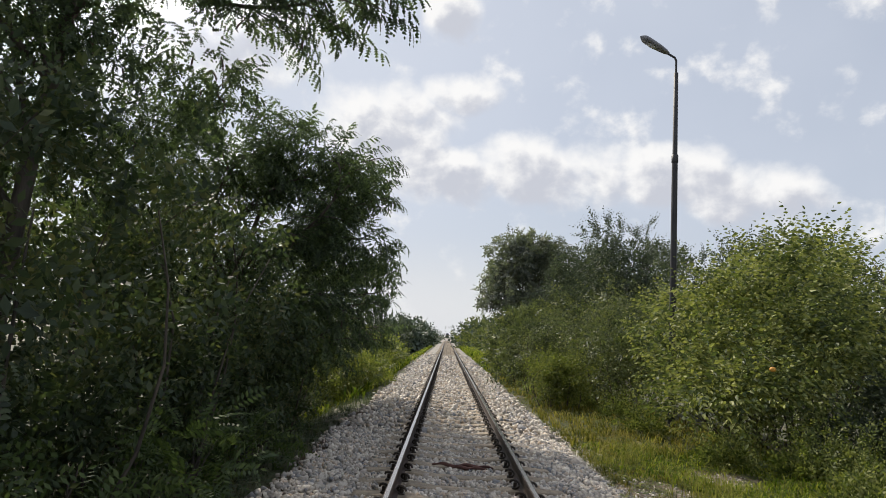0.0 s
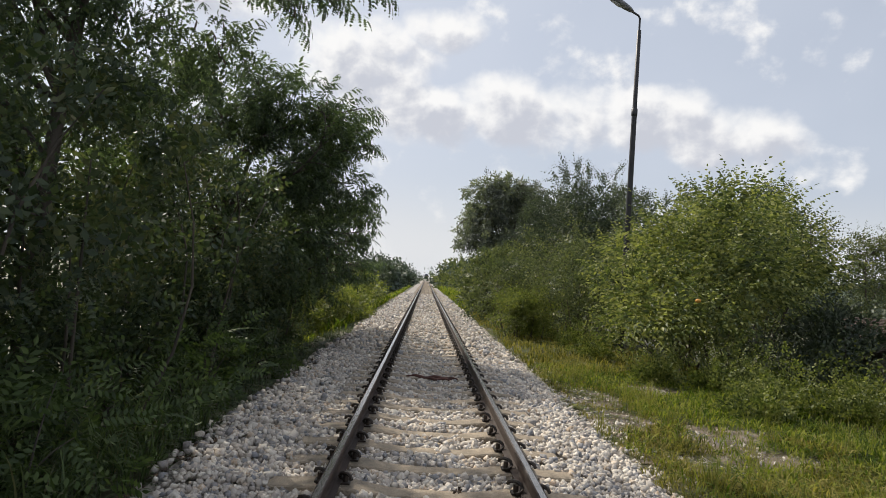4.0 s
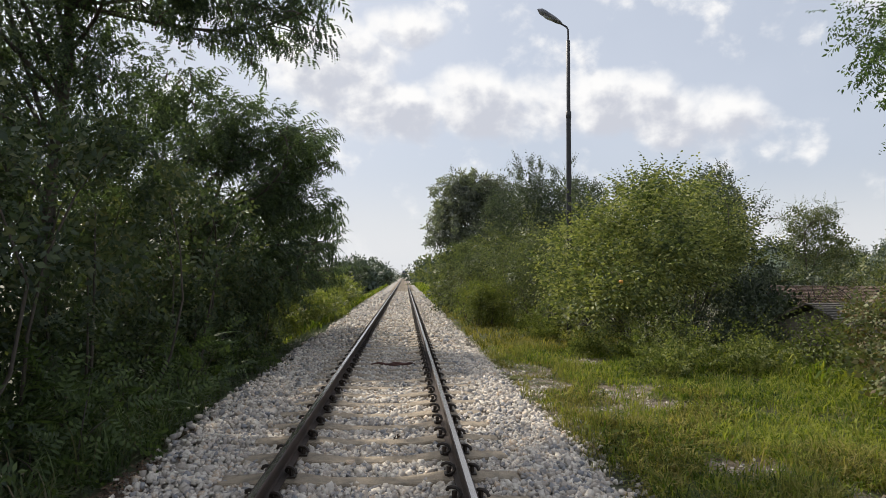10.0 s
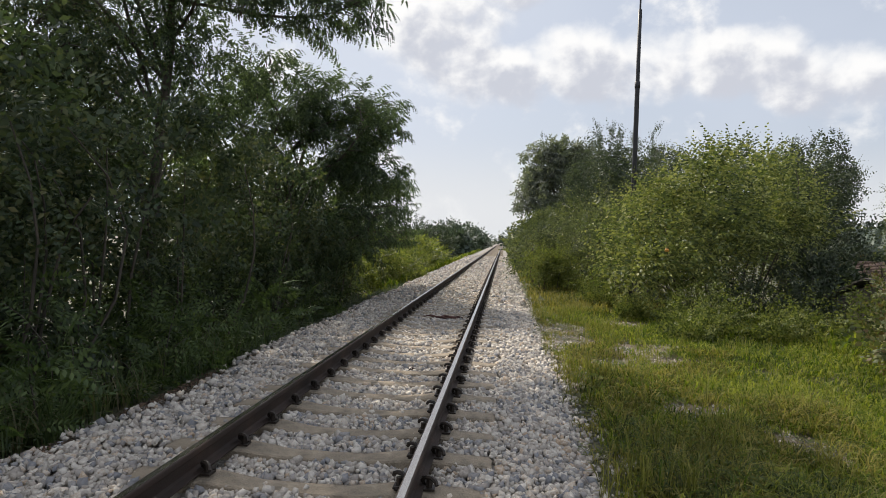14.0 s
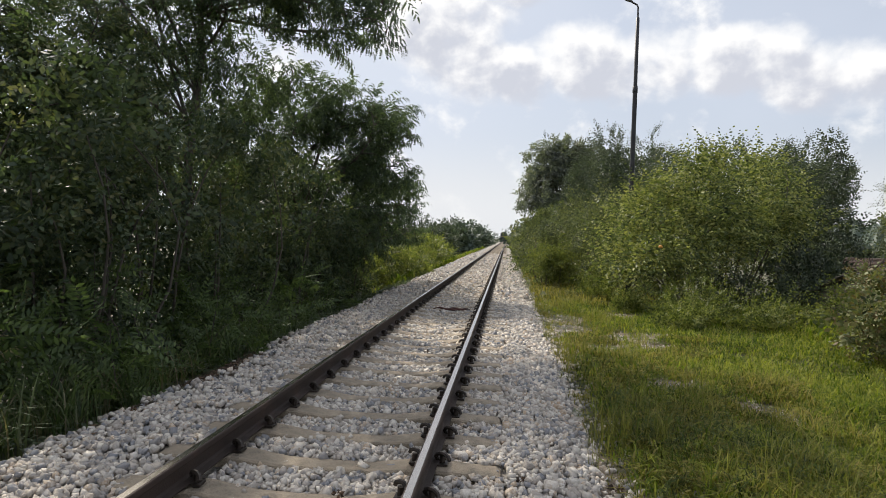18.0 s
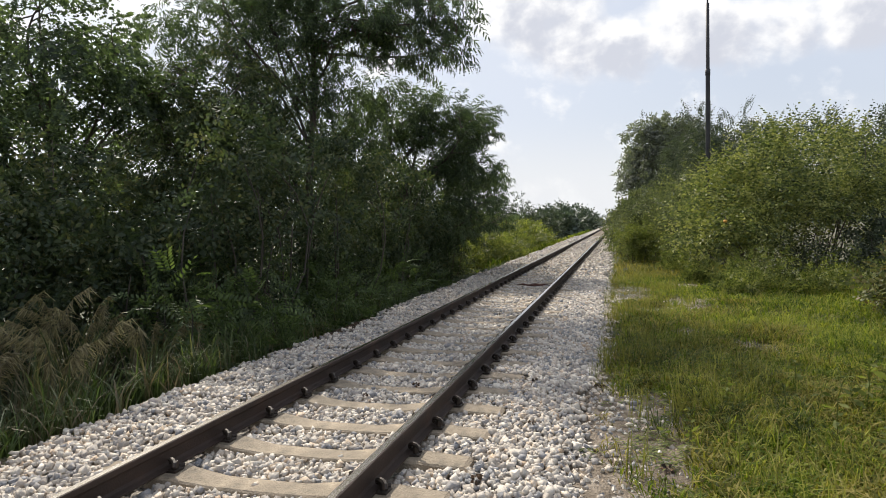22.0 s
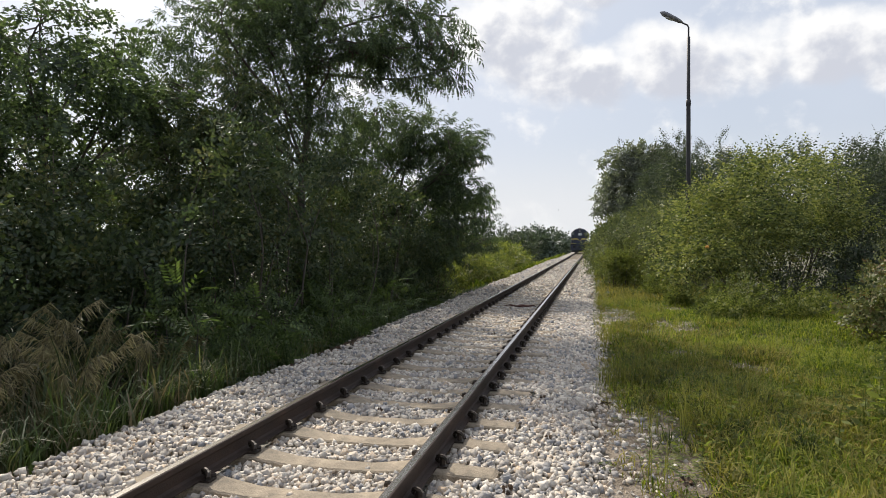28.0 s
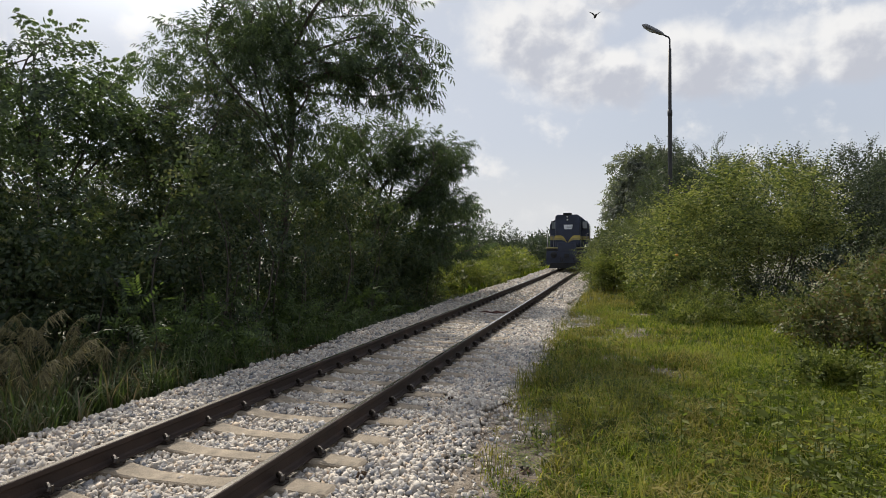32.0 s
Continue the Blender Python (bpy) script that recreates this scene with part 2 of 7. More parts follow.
GRASS = leaf_mat("grass_blade", [(0.019, 0.039, 0.006), (0.062, 0.106, 0.0105), (0.125, 0.172, 0.017), (0.195, 0.215, 0.034)], gloss=0.5, thin=0.44, patch=0.45, warm=1.07, shine=0.1, own=0.95)
SUMAC = leaf_mat("young_shoot_leaf", [(0.038, 0.064, 0.022), (0.066, 0.108, 0.032), (0.11, 0.155, 0.044)], thin=0.4, patch=1.2)
REED = leaf_mat("reed_blade", [(0.05, 0.08, 0.025), (0.1, 0.125, 0.045), (0.17, 0.15, 0.07), (0.22, 0.165, 0.095)], gloss=0.5, patch=1.2, warm=1.0)
BARK = surf("bark", [(0.2, (0.03, 0.025, 0.02)), (0.8, (0.11, 0.09, 0.07))], scale=6, fine=50, bump=0.8, stretch=(1, 1, 0.25))
STONE = surf("limestone_ballast", [(0.02, (0.12, 0.115, 0.115)), (0.18, (0.23, 0.235, 0.25)), (0.42, (0.39, 0.34, 0.288)), (0.62, (0.49, 0.442, 0.384)), (0.85, (0.67, 0.612, 0.535)), (1.0, (0.45, 0.335, 0.23))], scale=1.3, fine=70, bump=0.5, island=True)
BED = surf("ballast_bed", [(0.2, (0.09, 0.08, 0.07)), (0.5, (0.3, 0.27, 0.235)), (0.8, (0.42, 0.38, 0.32))], scale=14, fine=30, bump=1.0, dist=0.05)
CONCRETE = surf("sleeper_concrete", [(0.12, (0.1, 0.082, 0.062)), (0.4, (0.24, 0.195, 0.14)), (0.6, (0.31, 0.25, 0.18)), (0.88, (0.45, 0.36, 0.255))], scale=7, fine=70, bump=0.7, dist=0.02)
RUST = surf("rusty_rail_side", [(0.2, (0.022, 0.014, 0.01)), (0.6, (0.042, 0.025, 0.018)), (0.9, (0.085, 0.048, 0.03))], scale=2.5, fine=80, rough=0.75, bump=0.3)
RAILTOP = surf("polished_rail_head", [(0.1, (0.32, 0.3, 0.28)), (0.9, (0.55, 0.52, 0.49))], scale=3, fine=120, rough=0.22, metal=1.0, bump=0.05, stretch=(1, 0.05, 1))
CLIP = surf("spring_clip_steel", [(0.2, (0.02, 0.017, 0.015)), (0.9, (0.06, 0.042, 0.03))], scale=20, rough=0.55, metal=0.3)
SOIL = surf("ground_soil", [(0.15, (0.03, 0.03, 0.014)), (0.45, (0.055, 0.058, 0.022)), (0.62, (0.095, 0.085, 0.045)), (0.85, (0.16, 0.13, 0.08))], scale=0.55, fine=24, bump=0.9, dist=0.03)
DIRT = surf("trodden_soil", [(0.2, (0.07, 0.052, 0.036)), (0.5, (0.175, 0.135, 0.095)), (0.8, (0.32, 0.265, 0.205))], scale=6, fine=55, bump=1.0, dist=0.03)
POST = surf("dark_painted_steel", [(0.2, (0.02, 0.02, 0.023)), (0.9, (0.05, 0.048, 0.05))], scale=3, fine=60, rough=0.5, metal=0.3, bump=0.1)
LAMP = surf("lamp_housing", [(0.2, (0.12, 0.12, 0.14)), (0.9, (0.26, 0.26, 0.28))], scale=6, rough=0.45, bump=0.1)
LENS = surf("lamp_lens", [(0.2, (0.35, 0.36, 0.36)), (0.9, (0.55, 0.56, 0.55))], scale=6, rough=0.2, bump=0.1)

# ---- geometry helpers ----


def mesh_from(name, verts, faces, mats, index=None, smooth=False):
    """A mesh from arrays: verts (n, 3), faces (m, k) with one k."""
    verts, faces = np.asarray(verts, np.float32), np.asarray(faces, np.int32)
    me = bpy.data.meshes.new(name)
    me.vertices.add(len(verts)); me.vertices.foreach_set("co", verts.ravel())
    me.loops.add(faces.size); me.loops.foreach_set("vertex_index", faces.ravel())
    me.polygons.add(len(faces))
    me.polygons.foreach_set("loop_start", np.arange(len(faces), dtype=np.int32) * faces.shape[1])
    me.polygons.foreach_set("loop_total", np.full(len(faces), faces.shape[1], np.int32))
    for m in mats if isinstance(mats, (list, tuple)) else [mats]:
        me.materials.append(m)
    if index is not None:
        me.polygons.foreach_set("material_index", np.asarray(index, np.int32))
    me.polygons.foreach_set("use_smooth", np.full(len(faces), smooth, bool))
    me.update(calc_edges=True)
    me.validate()
    return me


def child(name, me, parent, label="", kind=""):
    ob = new(name, me)
    ob.parent = parent
    return tagged(ob, label=label, kind=kind)


def part(name, bm, material, parent, label=""):
    me = bpy.data.meshes.new(name)
    bm.to_mesh(me)
    bm.free()
    for m in material if isinstance(material, (list, tuple)) else [material]:
        me.materials.append(m)
    ob = new(name, me)
    if parent is not None:
        ob.parent = parent
    return tagged(ob, label=label)


def thing(name, label, category, group="", kind="", at=(0, 0, 0)):
    ob = new(name)
    ob.empty_display_size = 0.2
    ob.location = at
    return tagged(ob, label, category, group, kind)


def box(bm, x0, x1, y0, y1, z0, z1, bevel=0.0):
    r = bmesh.ops.create_cube(bm, size=1.0)
    for v in r["verts"]:
        v.co = Vector((x0 + (v.co.x + 0.5) * (x1 - x0), y0 + (v.co.y + 0.5) * (y1 - y0), z0 + (v.co.z + 0.5) * (z1 - z0)))
    if bevel:
        edges = {e for v in r["verts"] for e in v.link_edges}
        bmesh.ops.bevel(bm, geom=list(edges), offset=bevel, segments=2, affect="EDGES", profile=0.5)


def tube_arrays(points, radii, sides=6):
    pts = np.asarray(points, float)
    rad = np.broadcast_to(np.asarray(radii, float), (len(pts),))
    tan = np.gradient(pts, axis=0)
    tan /= np.linalg.norm(tan, axis=1)[:, None] + 1e-9
    ref = np.where(np.abs(tan[:, 2:3]) < 0.9, [[0, 0, 1.0]], [[1.0, 0, 0]])
    a = np.cross(tan, ref); a /= np.linalg.norm(a, axis=1)[:, None] + 1e-9
    b = np.cross(tan, a)
    ang = np.linspace(0, 2 * np.pi, sides, endpoint=False)
    v = pts[:, None] + rad[:, None, None] * (np.cos(ang)[None, :, None] * a[:, None] + np.sin(ang)[None, :, None] * b[:, None])
    f = []
    for i in range(len(pts) - 1):
        for j in range(sides):
            k = (j + 1) % sides
            f.append((i * sides + j, i * sides + k, (i + 1) * sides + k, (i + 1) * sides + j))
    return v.reshape(-1, 3), np.array(f)


def merge(pieces):
    vs, fs, n = [], [], 0
    for v, f in pieces:
        vs.append(v); fs.append(np.asarray(f) + n); n += len(v)
    return np.concatenate(vs), np.concatenate(fs)


def leaf_blade(length, width, fold=0.15, droop=0.1):
    """One leaf along +y: four corners, slightly folded."""
    v = np.array([(0, 0, 0), (width / 2, length * 0.45, -fold * width), (0, length, -droop * length), (-width / 2, length * 0.45, -fold * width)])
    return v, np.array([(0, 1, 2, 3)])


def frond(pairs, length, leaf_l, leaf_w, droop=0.25):
    """A feathered leaf along +y: leaflets in pairs and one at the tip."""
    out = []
    for i in range(pairs + 1):
        s = 0.2 + 0.8 * i / pairs
        y, z = s * length, -droop * length * s * s
        for side in ((-1, 1) if i < pairs else (0,)):
            v, f = leaf_blade(leaf_l * (1 - 0.35 * abs(s - 0.5)), leaf_w)
            a = radians(62) * -side
            c, n = math.cos(a), math.sin(a)
            w = v.copy()
            w[:, 0], w[:, 1] = c * v[:, 0] - n * v[:, 1], n * v[:, 0] + c * v[:, 1]
            w[:, 2] -= 0.25 * np.abs(w[:, 0])
            out.append((w + (0, y, z), f))
    return merge(out)


def spray(count, length, leaf_l, leaf_w):
    """A twig along +y with broad leaves set alternately."""
    out = []
    for i in range(count):
        s = (i + 1) / count
        v, f = leaf_blade(leaf_l * (1.1 - 0.4 * s), leaf_w * (1.1 - 0.4 * s), 0.2, 0.25)
        a = radians(55 if i < count - 1 else 5) * (1 if i % 2 else -1)
        c, n = math.cos(a), math.sin(a)
        w = v.copy()
        w[:, 0], w[:, 1] = c * v[:, 0] - n * v[:, 1], n * v[:, 0] + c * v[:, 1]
        out.append((w + (0, s * length, -0.12 * length * s * s), f))
    return merge(out)


def pair_frond(pairs, length, leaf_l, leaf_w, droop=0.35):
    """A feathered leaf along +y, lighter: each pair of leaflets one narrow piece across the stalk, and one at the tip."""
    v, f = [], []
    for i in range(pairs):
        s = 0.15 + 0.8 * i / pairs
        y, z, w = s * length, -droop * length * s * s, leaf_w * 0.6
        e = leaf_l * (1 - 0.5 * abs(s - 0.45))
        v += [(-e, y + 0.35 * e, z - 0.3 * e), (0, y - w, z), (e, y + 0.35 * e, z - 0.3 * e), (0, y + w, z)]
    y, z = 0.93 * length, -droop * length * 0.9
    v += [(0, y, z), (leaf_w * 0.6, y + leaf_l * 0.5, z - 0.2 * leaf_l), (0, y + leaf_l, z - 0.5 * leaf_l), (-leaf_w * 0.6, y + leaf_l * 0.5, z - 0.2 * leaf_l)]
    return np.array(v), np.arange(len(v)).reshape(-1, 4)


def branchlet(count, length, leaf, rng, hang=0.5):
    """A side twig along +y that carries leaves left and right of it, hanging a little."""
    out = []
    for i in range(count):
        s = (i + 0.6) / count
        side = 1 if i % 2 else -1
        a = radians(rng.uniform(40, 80) if i < count - 1 else 5) * side
        d = np.array([(math.sin(a), math.cos(a), -hang * rng.uniform(0.3, 1.5))])
        p = np.array([(0, s * length, -0.15 * length * s * s + rng.normal(0, 0.02))])
        out.append(scatter(leaf, p, d, rng, 0.7, 1.15, flat=0.75))
    return merge(out)


def ovate_leaf(length, width, fold=0.2, droop=0.2):
    """One broad leaf along +y: two halves folded along the midrib, a long tip."""
    w = width / 2
    v = [(0, 0, 0), (w, length * 0.3, fold * w), (w * 0.75, length * 0.65, fold * w - droop * length * 0.4), (0, length, -droop * length), (-w * 0.75, length * 0.65, fold * w - droop * length * 0.4), (-w, length * 0.3, fold * w)]
    return np.array(v), np.array([(0, 1, 2, 3), (0, 3, 4, 5)])


def leafy_shoot(count, length, leaf_l, leaf_w, rng, arch=0.3):
    """A long shoot along +y that bends over, with broad leaves hanging alternately from it."""
    out = []
    for i in range(count):
        s = (i + 0.5) / count
        a = radians(rng.uniform(45, 85) if i < count - 1 else 8) * (1 if i % 2 else -1)
        k = (1.1 - 0.5 * s) * rng.uniform(0.75, 1.15)
        d = np.array([(math.sin(a), math.cos(a) * 0.7, -rng.uniform(0.1, 0.9))])
        out.append(scatter(ovate_leaf(leaf_l * k, leaf_w * k), [(0, s * length, -arch * length * s * s)], d, rng, 1, 1, flat=0.7))
    return merge(out)


def blade_tuft(count, height, width, lean, rng):
    """Grass blades growing from one spot, each in two bent pieces (a quad and a narrow quad)."""
    out = []
    for _ in range(count):
        a, h = rng.uniform(0, 2 * np.pi), height * rng.uniform(0.55, 1.1)
        d = np.array((math.cos(a), math.sin(a), 0)); s = np.array((-d[1], d[0], 0)) * width * rng.uniform(0.7, 1.2) / 2
        ln = lean * rng.uniform(0.3, 1.3)
        o = np.array((rng.normal(0, 0.03), rng.normal(0, 0.03), 0))
        p0, p1, p2 = o, o + d * ln * h * 0.35 + (0, 0, h * 0.6), o + d * ln * h + (0, 0, h * (1 - 0.35 * ln))
        out.append((np.array([p0 - s, p0 + s, p1 + s * 0.8, p1 - s * 0.8, p2 + s * 0.15, p2 - s * 0.15]), np.array([(0, 1, 2, 3), (3, 2, 4, 5)])))
    return merge(out)


def arch_tuft(count, height, width, lean, rng):
    """Long blades that rise and arch over, each in four pieces."""
    out = []
    t = np.linspace(0, 1, 5)
    for _ in range(count):
        a, h = rng.uniform(0, 2 * np.pi), height * rng.uniform(0.5, 1.15)
        d = np.array((math.cos(a), math.sin(a), 0)); s = np.array((-d[1], d[0], 0)) * width * rng.uniform(0.7, 1.2) / 2
        ln = lean * rng.uniform(0.4, 1.3)
        o = np.array((rng.normal(0, 0.04), rng.normal(0, 0.04), 0))
        mid = o + d * (ln * h * t ** 1.8)[:, None] + np.array((0, 0, 1)) * (h * (t * 1.15 - 0.55 * ln * t ** 3))[:, None]
        w = (np.array((0.7, 1.0, 0.9, 0.6, 0.1))[:, None]) * s
        v = np.stack([mid - w, mid + w], 1).reshape(-1, 3)
        out.append((v, np.array([(2 * i, 2 * i + 1, 2 * i + 3, 2 * i + 2) for i in range(4)])))
    return merge(out)


def short_tuft(count, height, width, lean, rng):
    """Short grass: each blade one folded piece."""
    out = []
    for _ in range(count):
        a, h = rng.uniform(0, 2 * np.pi), height * rng.uniform(0.5, 1.2)
        d = np.array((math.cos(a), math.sin(a), 0)); s = np.array((-d[1], d[0], 0)) * width / 2
        ln = lean * rng.uniform(0.2, 1.3)
        o = np.array((rng.normal(0, 0.05), rng.normal(0, 0.05), 0))
        m = o + d * ln * h * 0.35 + (0, 0, h * 0.55)
        out.append((np.array([o, m + s, o + d * ln * h + (0, 0, h * (1 - 0.3 * ln)), m - s]), np.array([(0, 1, 2, 3)])))
    return merge(out)


def scatter(template, pos, along, rng, smin=0.75, smax=1.25, flat=0.0):
    """Copies of a template, its +y turned along the given directions with a random roll (flat: how level the blades lie)."""
    tv, tf = template
    pos, d = np.asarray(pos, float), np.asarray(along, float)
    d = d / (np.linalg.norm(d, axis=1)[:, None] + 1e-9)
    r = rng.normal(size=d.shape) * (1 - flat) + np.array((0, 0, 1.0)) * flat * 1.5
    x = np.cross(d, r); x /= np.linalg.norm(x, axis=1)[:, None] + 1e-9
    z = np.cross(x, d)
    s = rng.uniform(smin, smax, len(pos))[:, None, None]
    v = pos[:, None] + s * (tv[None, :, :1] * x[:, None] + tv[None, :, 1:2] * d[:, None] + tv[None, :, 2:] * z[:, None])
    f = tf[None] + (np.arange(len(pos)) * len(tv))[:, None, None]
    return v.reshape(-1, 3), f.reshape(-1, tf.shape[1])


def clumps(p, scale, seed):
    """A cheap smooth field over space, about -1 to 1, for gaps and clumps."""
    rng = np.random.default_rng(seed)
    out = np.zeros(len(p))
    for i in range(6):
        k = rng.normal(size=3); k *= (0.7 + 0.35 * i) * 2 * np.pi / scale / np.linalg.norm(k)
        out += np.sin(p @ k + rng.uniform(0, 6.28)) / (1 + 0.3 * i)
    return out / 2.6


def crown_points(lobes, n, rng, shell=0.35, gap=-0.35, scale=0.9, seed=1):
    """Points in a crown made of ellipsoid lobes, thicker near the outside, uneven and with gaps, and the way outward."""
    lo = np.asarray(lobes, float)
    w = (lo[:, 3] * lo[:, 4] * lo[:, 5]) ** 0.72
    k = rng.choice(len(lo), n, p=w / w.sum())
    u = rng.normal(size=(n, 3)); u /= np.linalg.norm(u, axis=1)[:, None]
    r = (shell ** 3 + (1 - shell ** 3) * rng.random(n)) ** (1 / 3)
    r *= 1 + 0.22 * clumps(u * 1.0 + k[:, None] * 3.1, 0.9, seed + 7)
    p = lo[k, :3] + u * r[:, None] * lo[k, 3:6]
    keep = clumps(p, scale, seed) > gap
    return p[keep], u[keep]


def clusters(lobes, n, r0, r1, rng, low=-0.6):
    """Small leafy clumps over the outside of a crown's lobes, so that it has depth, shade and an uneven outline."""
    lo = np.asarray(lobes, float)
    w = (lo[:, 3] * lo[:, 4] + lo[:, 4] * lo[:, 5] + lo[:, 3] * lo[:, 5])
    k = rng.choice(len(lo), n, p=w / w.sum())
    u = rng.normal(size=(n, 3)); u[:, 2] = np.maximum(u[:, 2], low * rng.random(n)); u /= np.linalg.norm(u, axis=1)[:, None]
    r = rng.uniform(r0, r1, n)
    c = lo[k, :3] + u * (lo[k, 3:6] * rng.uniform(0.6, 1.0, n)[:, None])
    return np.column_stack([c, r, r, r * rng.uniform(0.55, 0.9, n)])


def crown_parts(ob, base, lobes, template, count, leaf, rng, seed, clump, fill, shoots, droop, spread, gap, scale, name, level=0.35):
    """The foliage: clumps on the outside, a thin darker fill within, and leafy shoots that stand out of the outline."""
    small = clusters(lobes, *clump, rng) if clump else np.asarray(lobes, float)
    p, u = crown_points(small, count, rng, 0.15, gap, scale, seed)
    d = u * spread + rng.normal(size=u.shape) * 0.5 + (0, 0, -droop)
    kinds = template if isinstance(template, list) else [template]
    pieces = [scatter(one, (p - base)[i::len(kinds)], d[i::len(kinds)], rng, flat=level) for i, one in enumerate(kinds)]
    inner, template = template, kinds[0]
    if fill:
        big = np.mean([l[3] for l in lobes]) > 1.25
        k = 0.7 if big else 0.6
        q, w = crown_points([(*l[:3], l[3] * k, l[4] * k, l[5] * k) for l in lobes], fill, rng, 0.0, -0.9, scale, seed + 1)
        pieces.append(scatter(CORE if big and isinstance(inner, list) else FILLER if isinstance(inner, list) else template, q - base, rng.normal(size=q.shape) + w * 0.3, rng))
    if shoots:
        n, length, thick = shoots
        lo = np.asarray(lobes, float)
        k = rng.integers(len(lo), size=n)
        w = rng.normal(size=(n, 3)); w[:, 2] = np.abs(w[:, 2]) + 0.3; w /= np.linalg.norm(w, axis=1)[:, None]
        for i in range(n):
            s = lo[k[i], :3] + w[i] * lo[k[i], 3:6] * 0.85
            dirn = w[i] * 0.6 + np.array((0, 0, 0.8)) + rng.normal(0, 0.25, 3); dirn /= np.linalg.norm(dirn)
            L = length * rng.uniform(0.5, 1.25)
            t = np.linspace(0.1, 1, 7)[:, None]
            pts = s + dirn * L * t + np.array((dirn[0], dirn[1], -0.4)) * 0.25 * L * t * t
            dd = np.tile(dirn, (7, 1)) * 0.5 + rng.normal(size=(7, 3)) * 0.6
            for _ in range(thick):
                pieces.append(scatter(template, pts + rng.normal(0, 0.06, pts.shape) * (thick > 1) - base, dd + dirn * (thick > 1), rng, 0.55, 0.85))
    v, f = merge(pieces)
    child(name, mesh_from(name, v, f, leaf), ob)


def limb_path(a, b, rng, bend=0.18, n=6):
    a, b = np.asarray(a, float), np.asarray(b, float)
    t = np.linspace(0, 1, n)[:, None]
    side = rng.normal(size=3) * bend * np.linalg.norm(b - a)
    return a + (b - a) * t + side * np.sin(np.pi * t) * (1, 1, 0.4) + np.array((0, 0, 0.12)) * np.linalg.norm(b - a) * np.sin(np.pi * t)


def tree(name, label, category, base, fork, lobes, template, count, leaf, seed, radius=0.16, droop=0.25, gap=-0.35, scale=0.9, spread=0.5, twigs=5, group="", clump=None, fill=0, shoots=None, level=0.35):
    """A tree: tapered trunk, a limb with twigs into every lobe, and a crown of many leaves."""
    rng = np.random.default_rng(seed)
    ob = thing(name, label, category, group, at=base)
    base = np.asarray(base, float)
    tp = limb_path((0, 0, -0.1), np.asarray(fork) - base, rng, 0.05, 7)
    v, f = tube_arrays(tp, np.linspace(radius, radius * 0.22, 7), 8)
    child("trunk", mesh_from("trunk", v, f, BARK, smooth=True), ob)
    for lobe in lobes:
        c = np.asarray(lobe[:3]) - base
        s = tp[rng.integers(2, 6)]
        lp = limb_path(s, c, rng, 0.19, 9)
        pieces = [tube_arrays(lp, np.linspace(radius * 0.34, radius * 0.08, len(lp)), 6)]
        for _ in range(twigs):
            u = rng.normal(size=3); u /= np.linalg.norm(u)
            e = c + u * np.asarray(lobe[3:6]) * 0.9
            q = limb_path(lp[rng.integers(3, len(lp))], e, rng, 0.13, 7)
            pieces.append(tube_arrays(q, np.linspace(radius * 0.16, radius * 0.03, 7), 4))
        v, f = merge(pieces)
        child("limb", mesh_from("limb", v, f, BARK, smooth=True), ob)
    crown_parts(ob, base, lobes, template, count, leaf, rng, seed, clump, fill, shoots, droop, spread, gap, scale, "crown", level)
    return ob


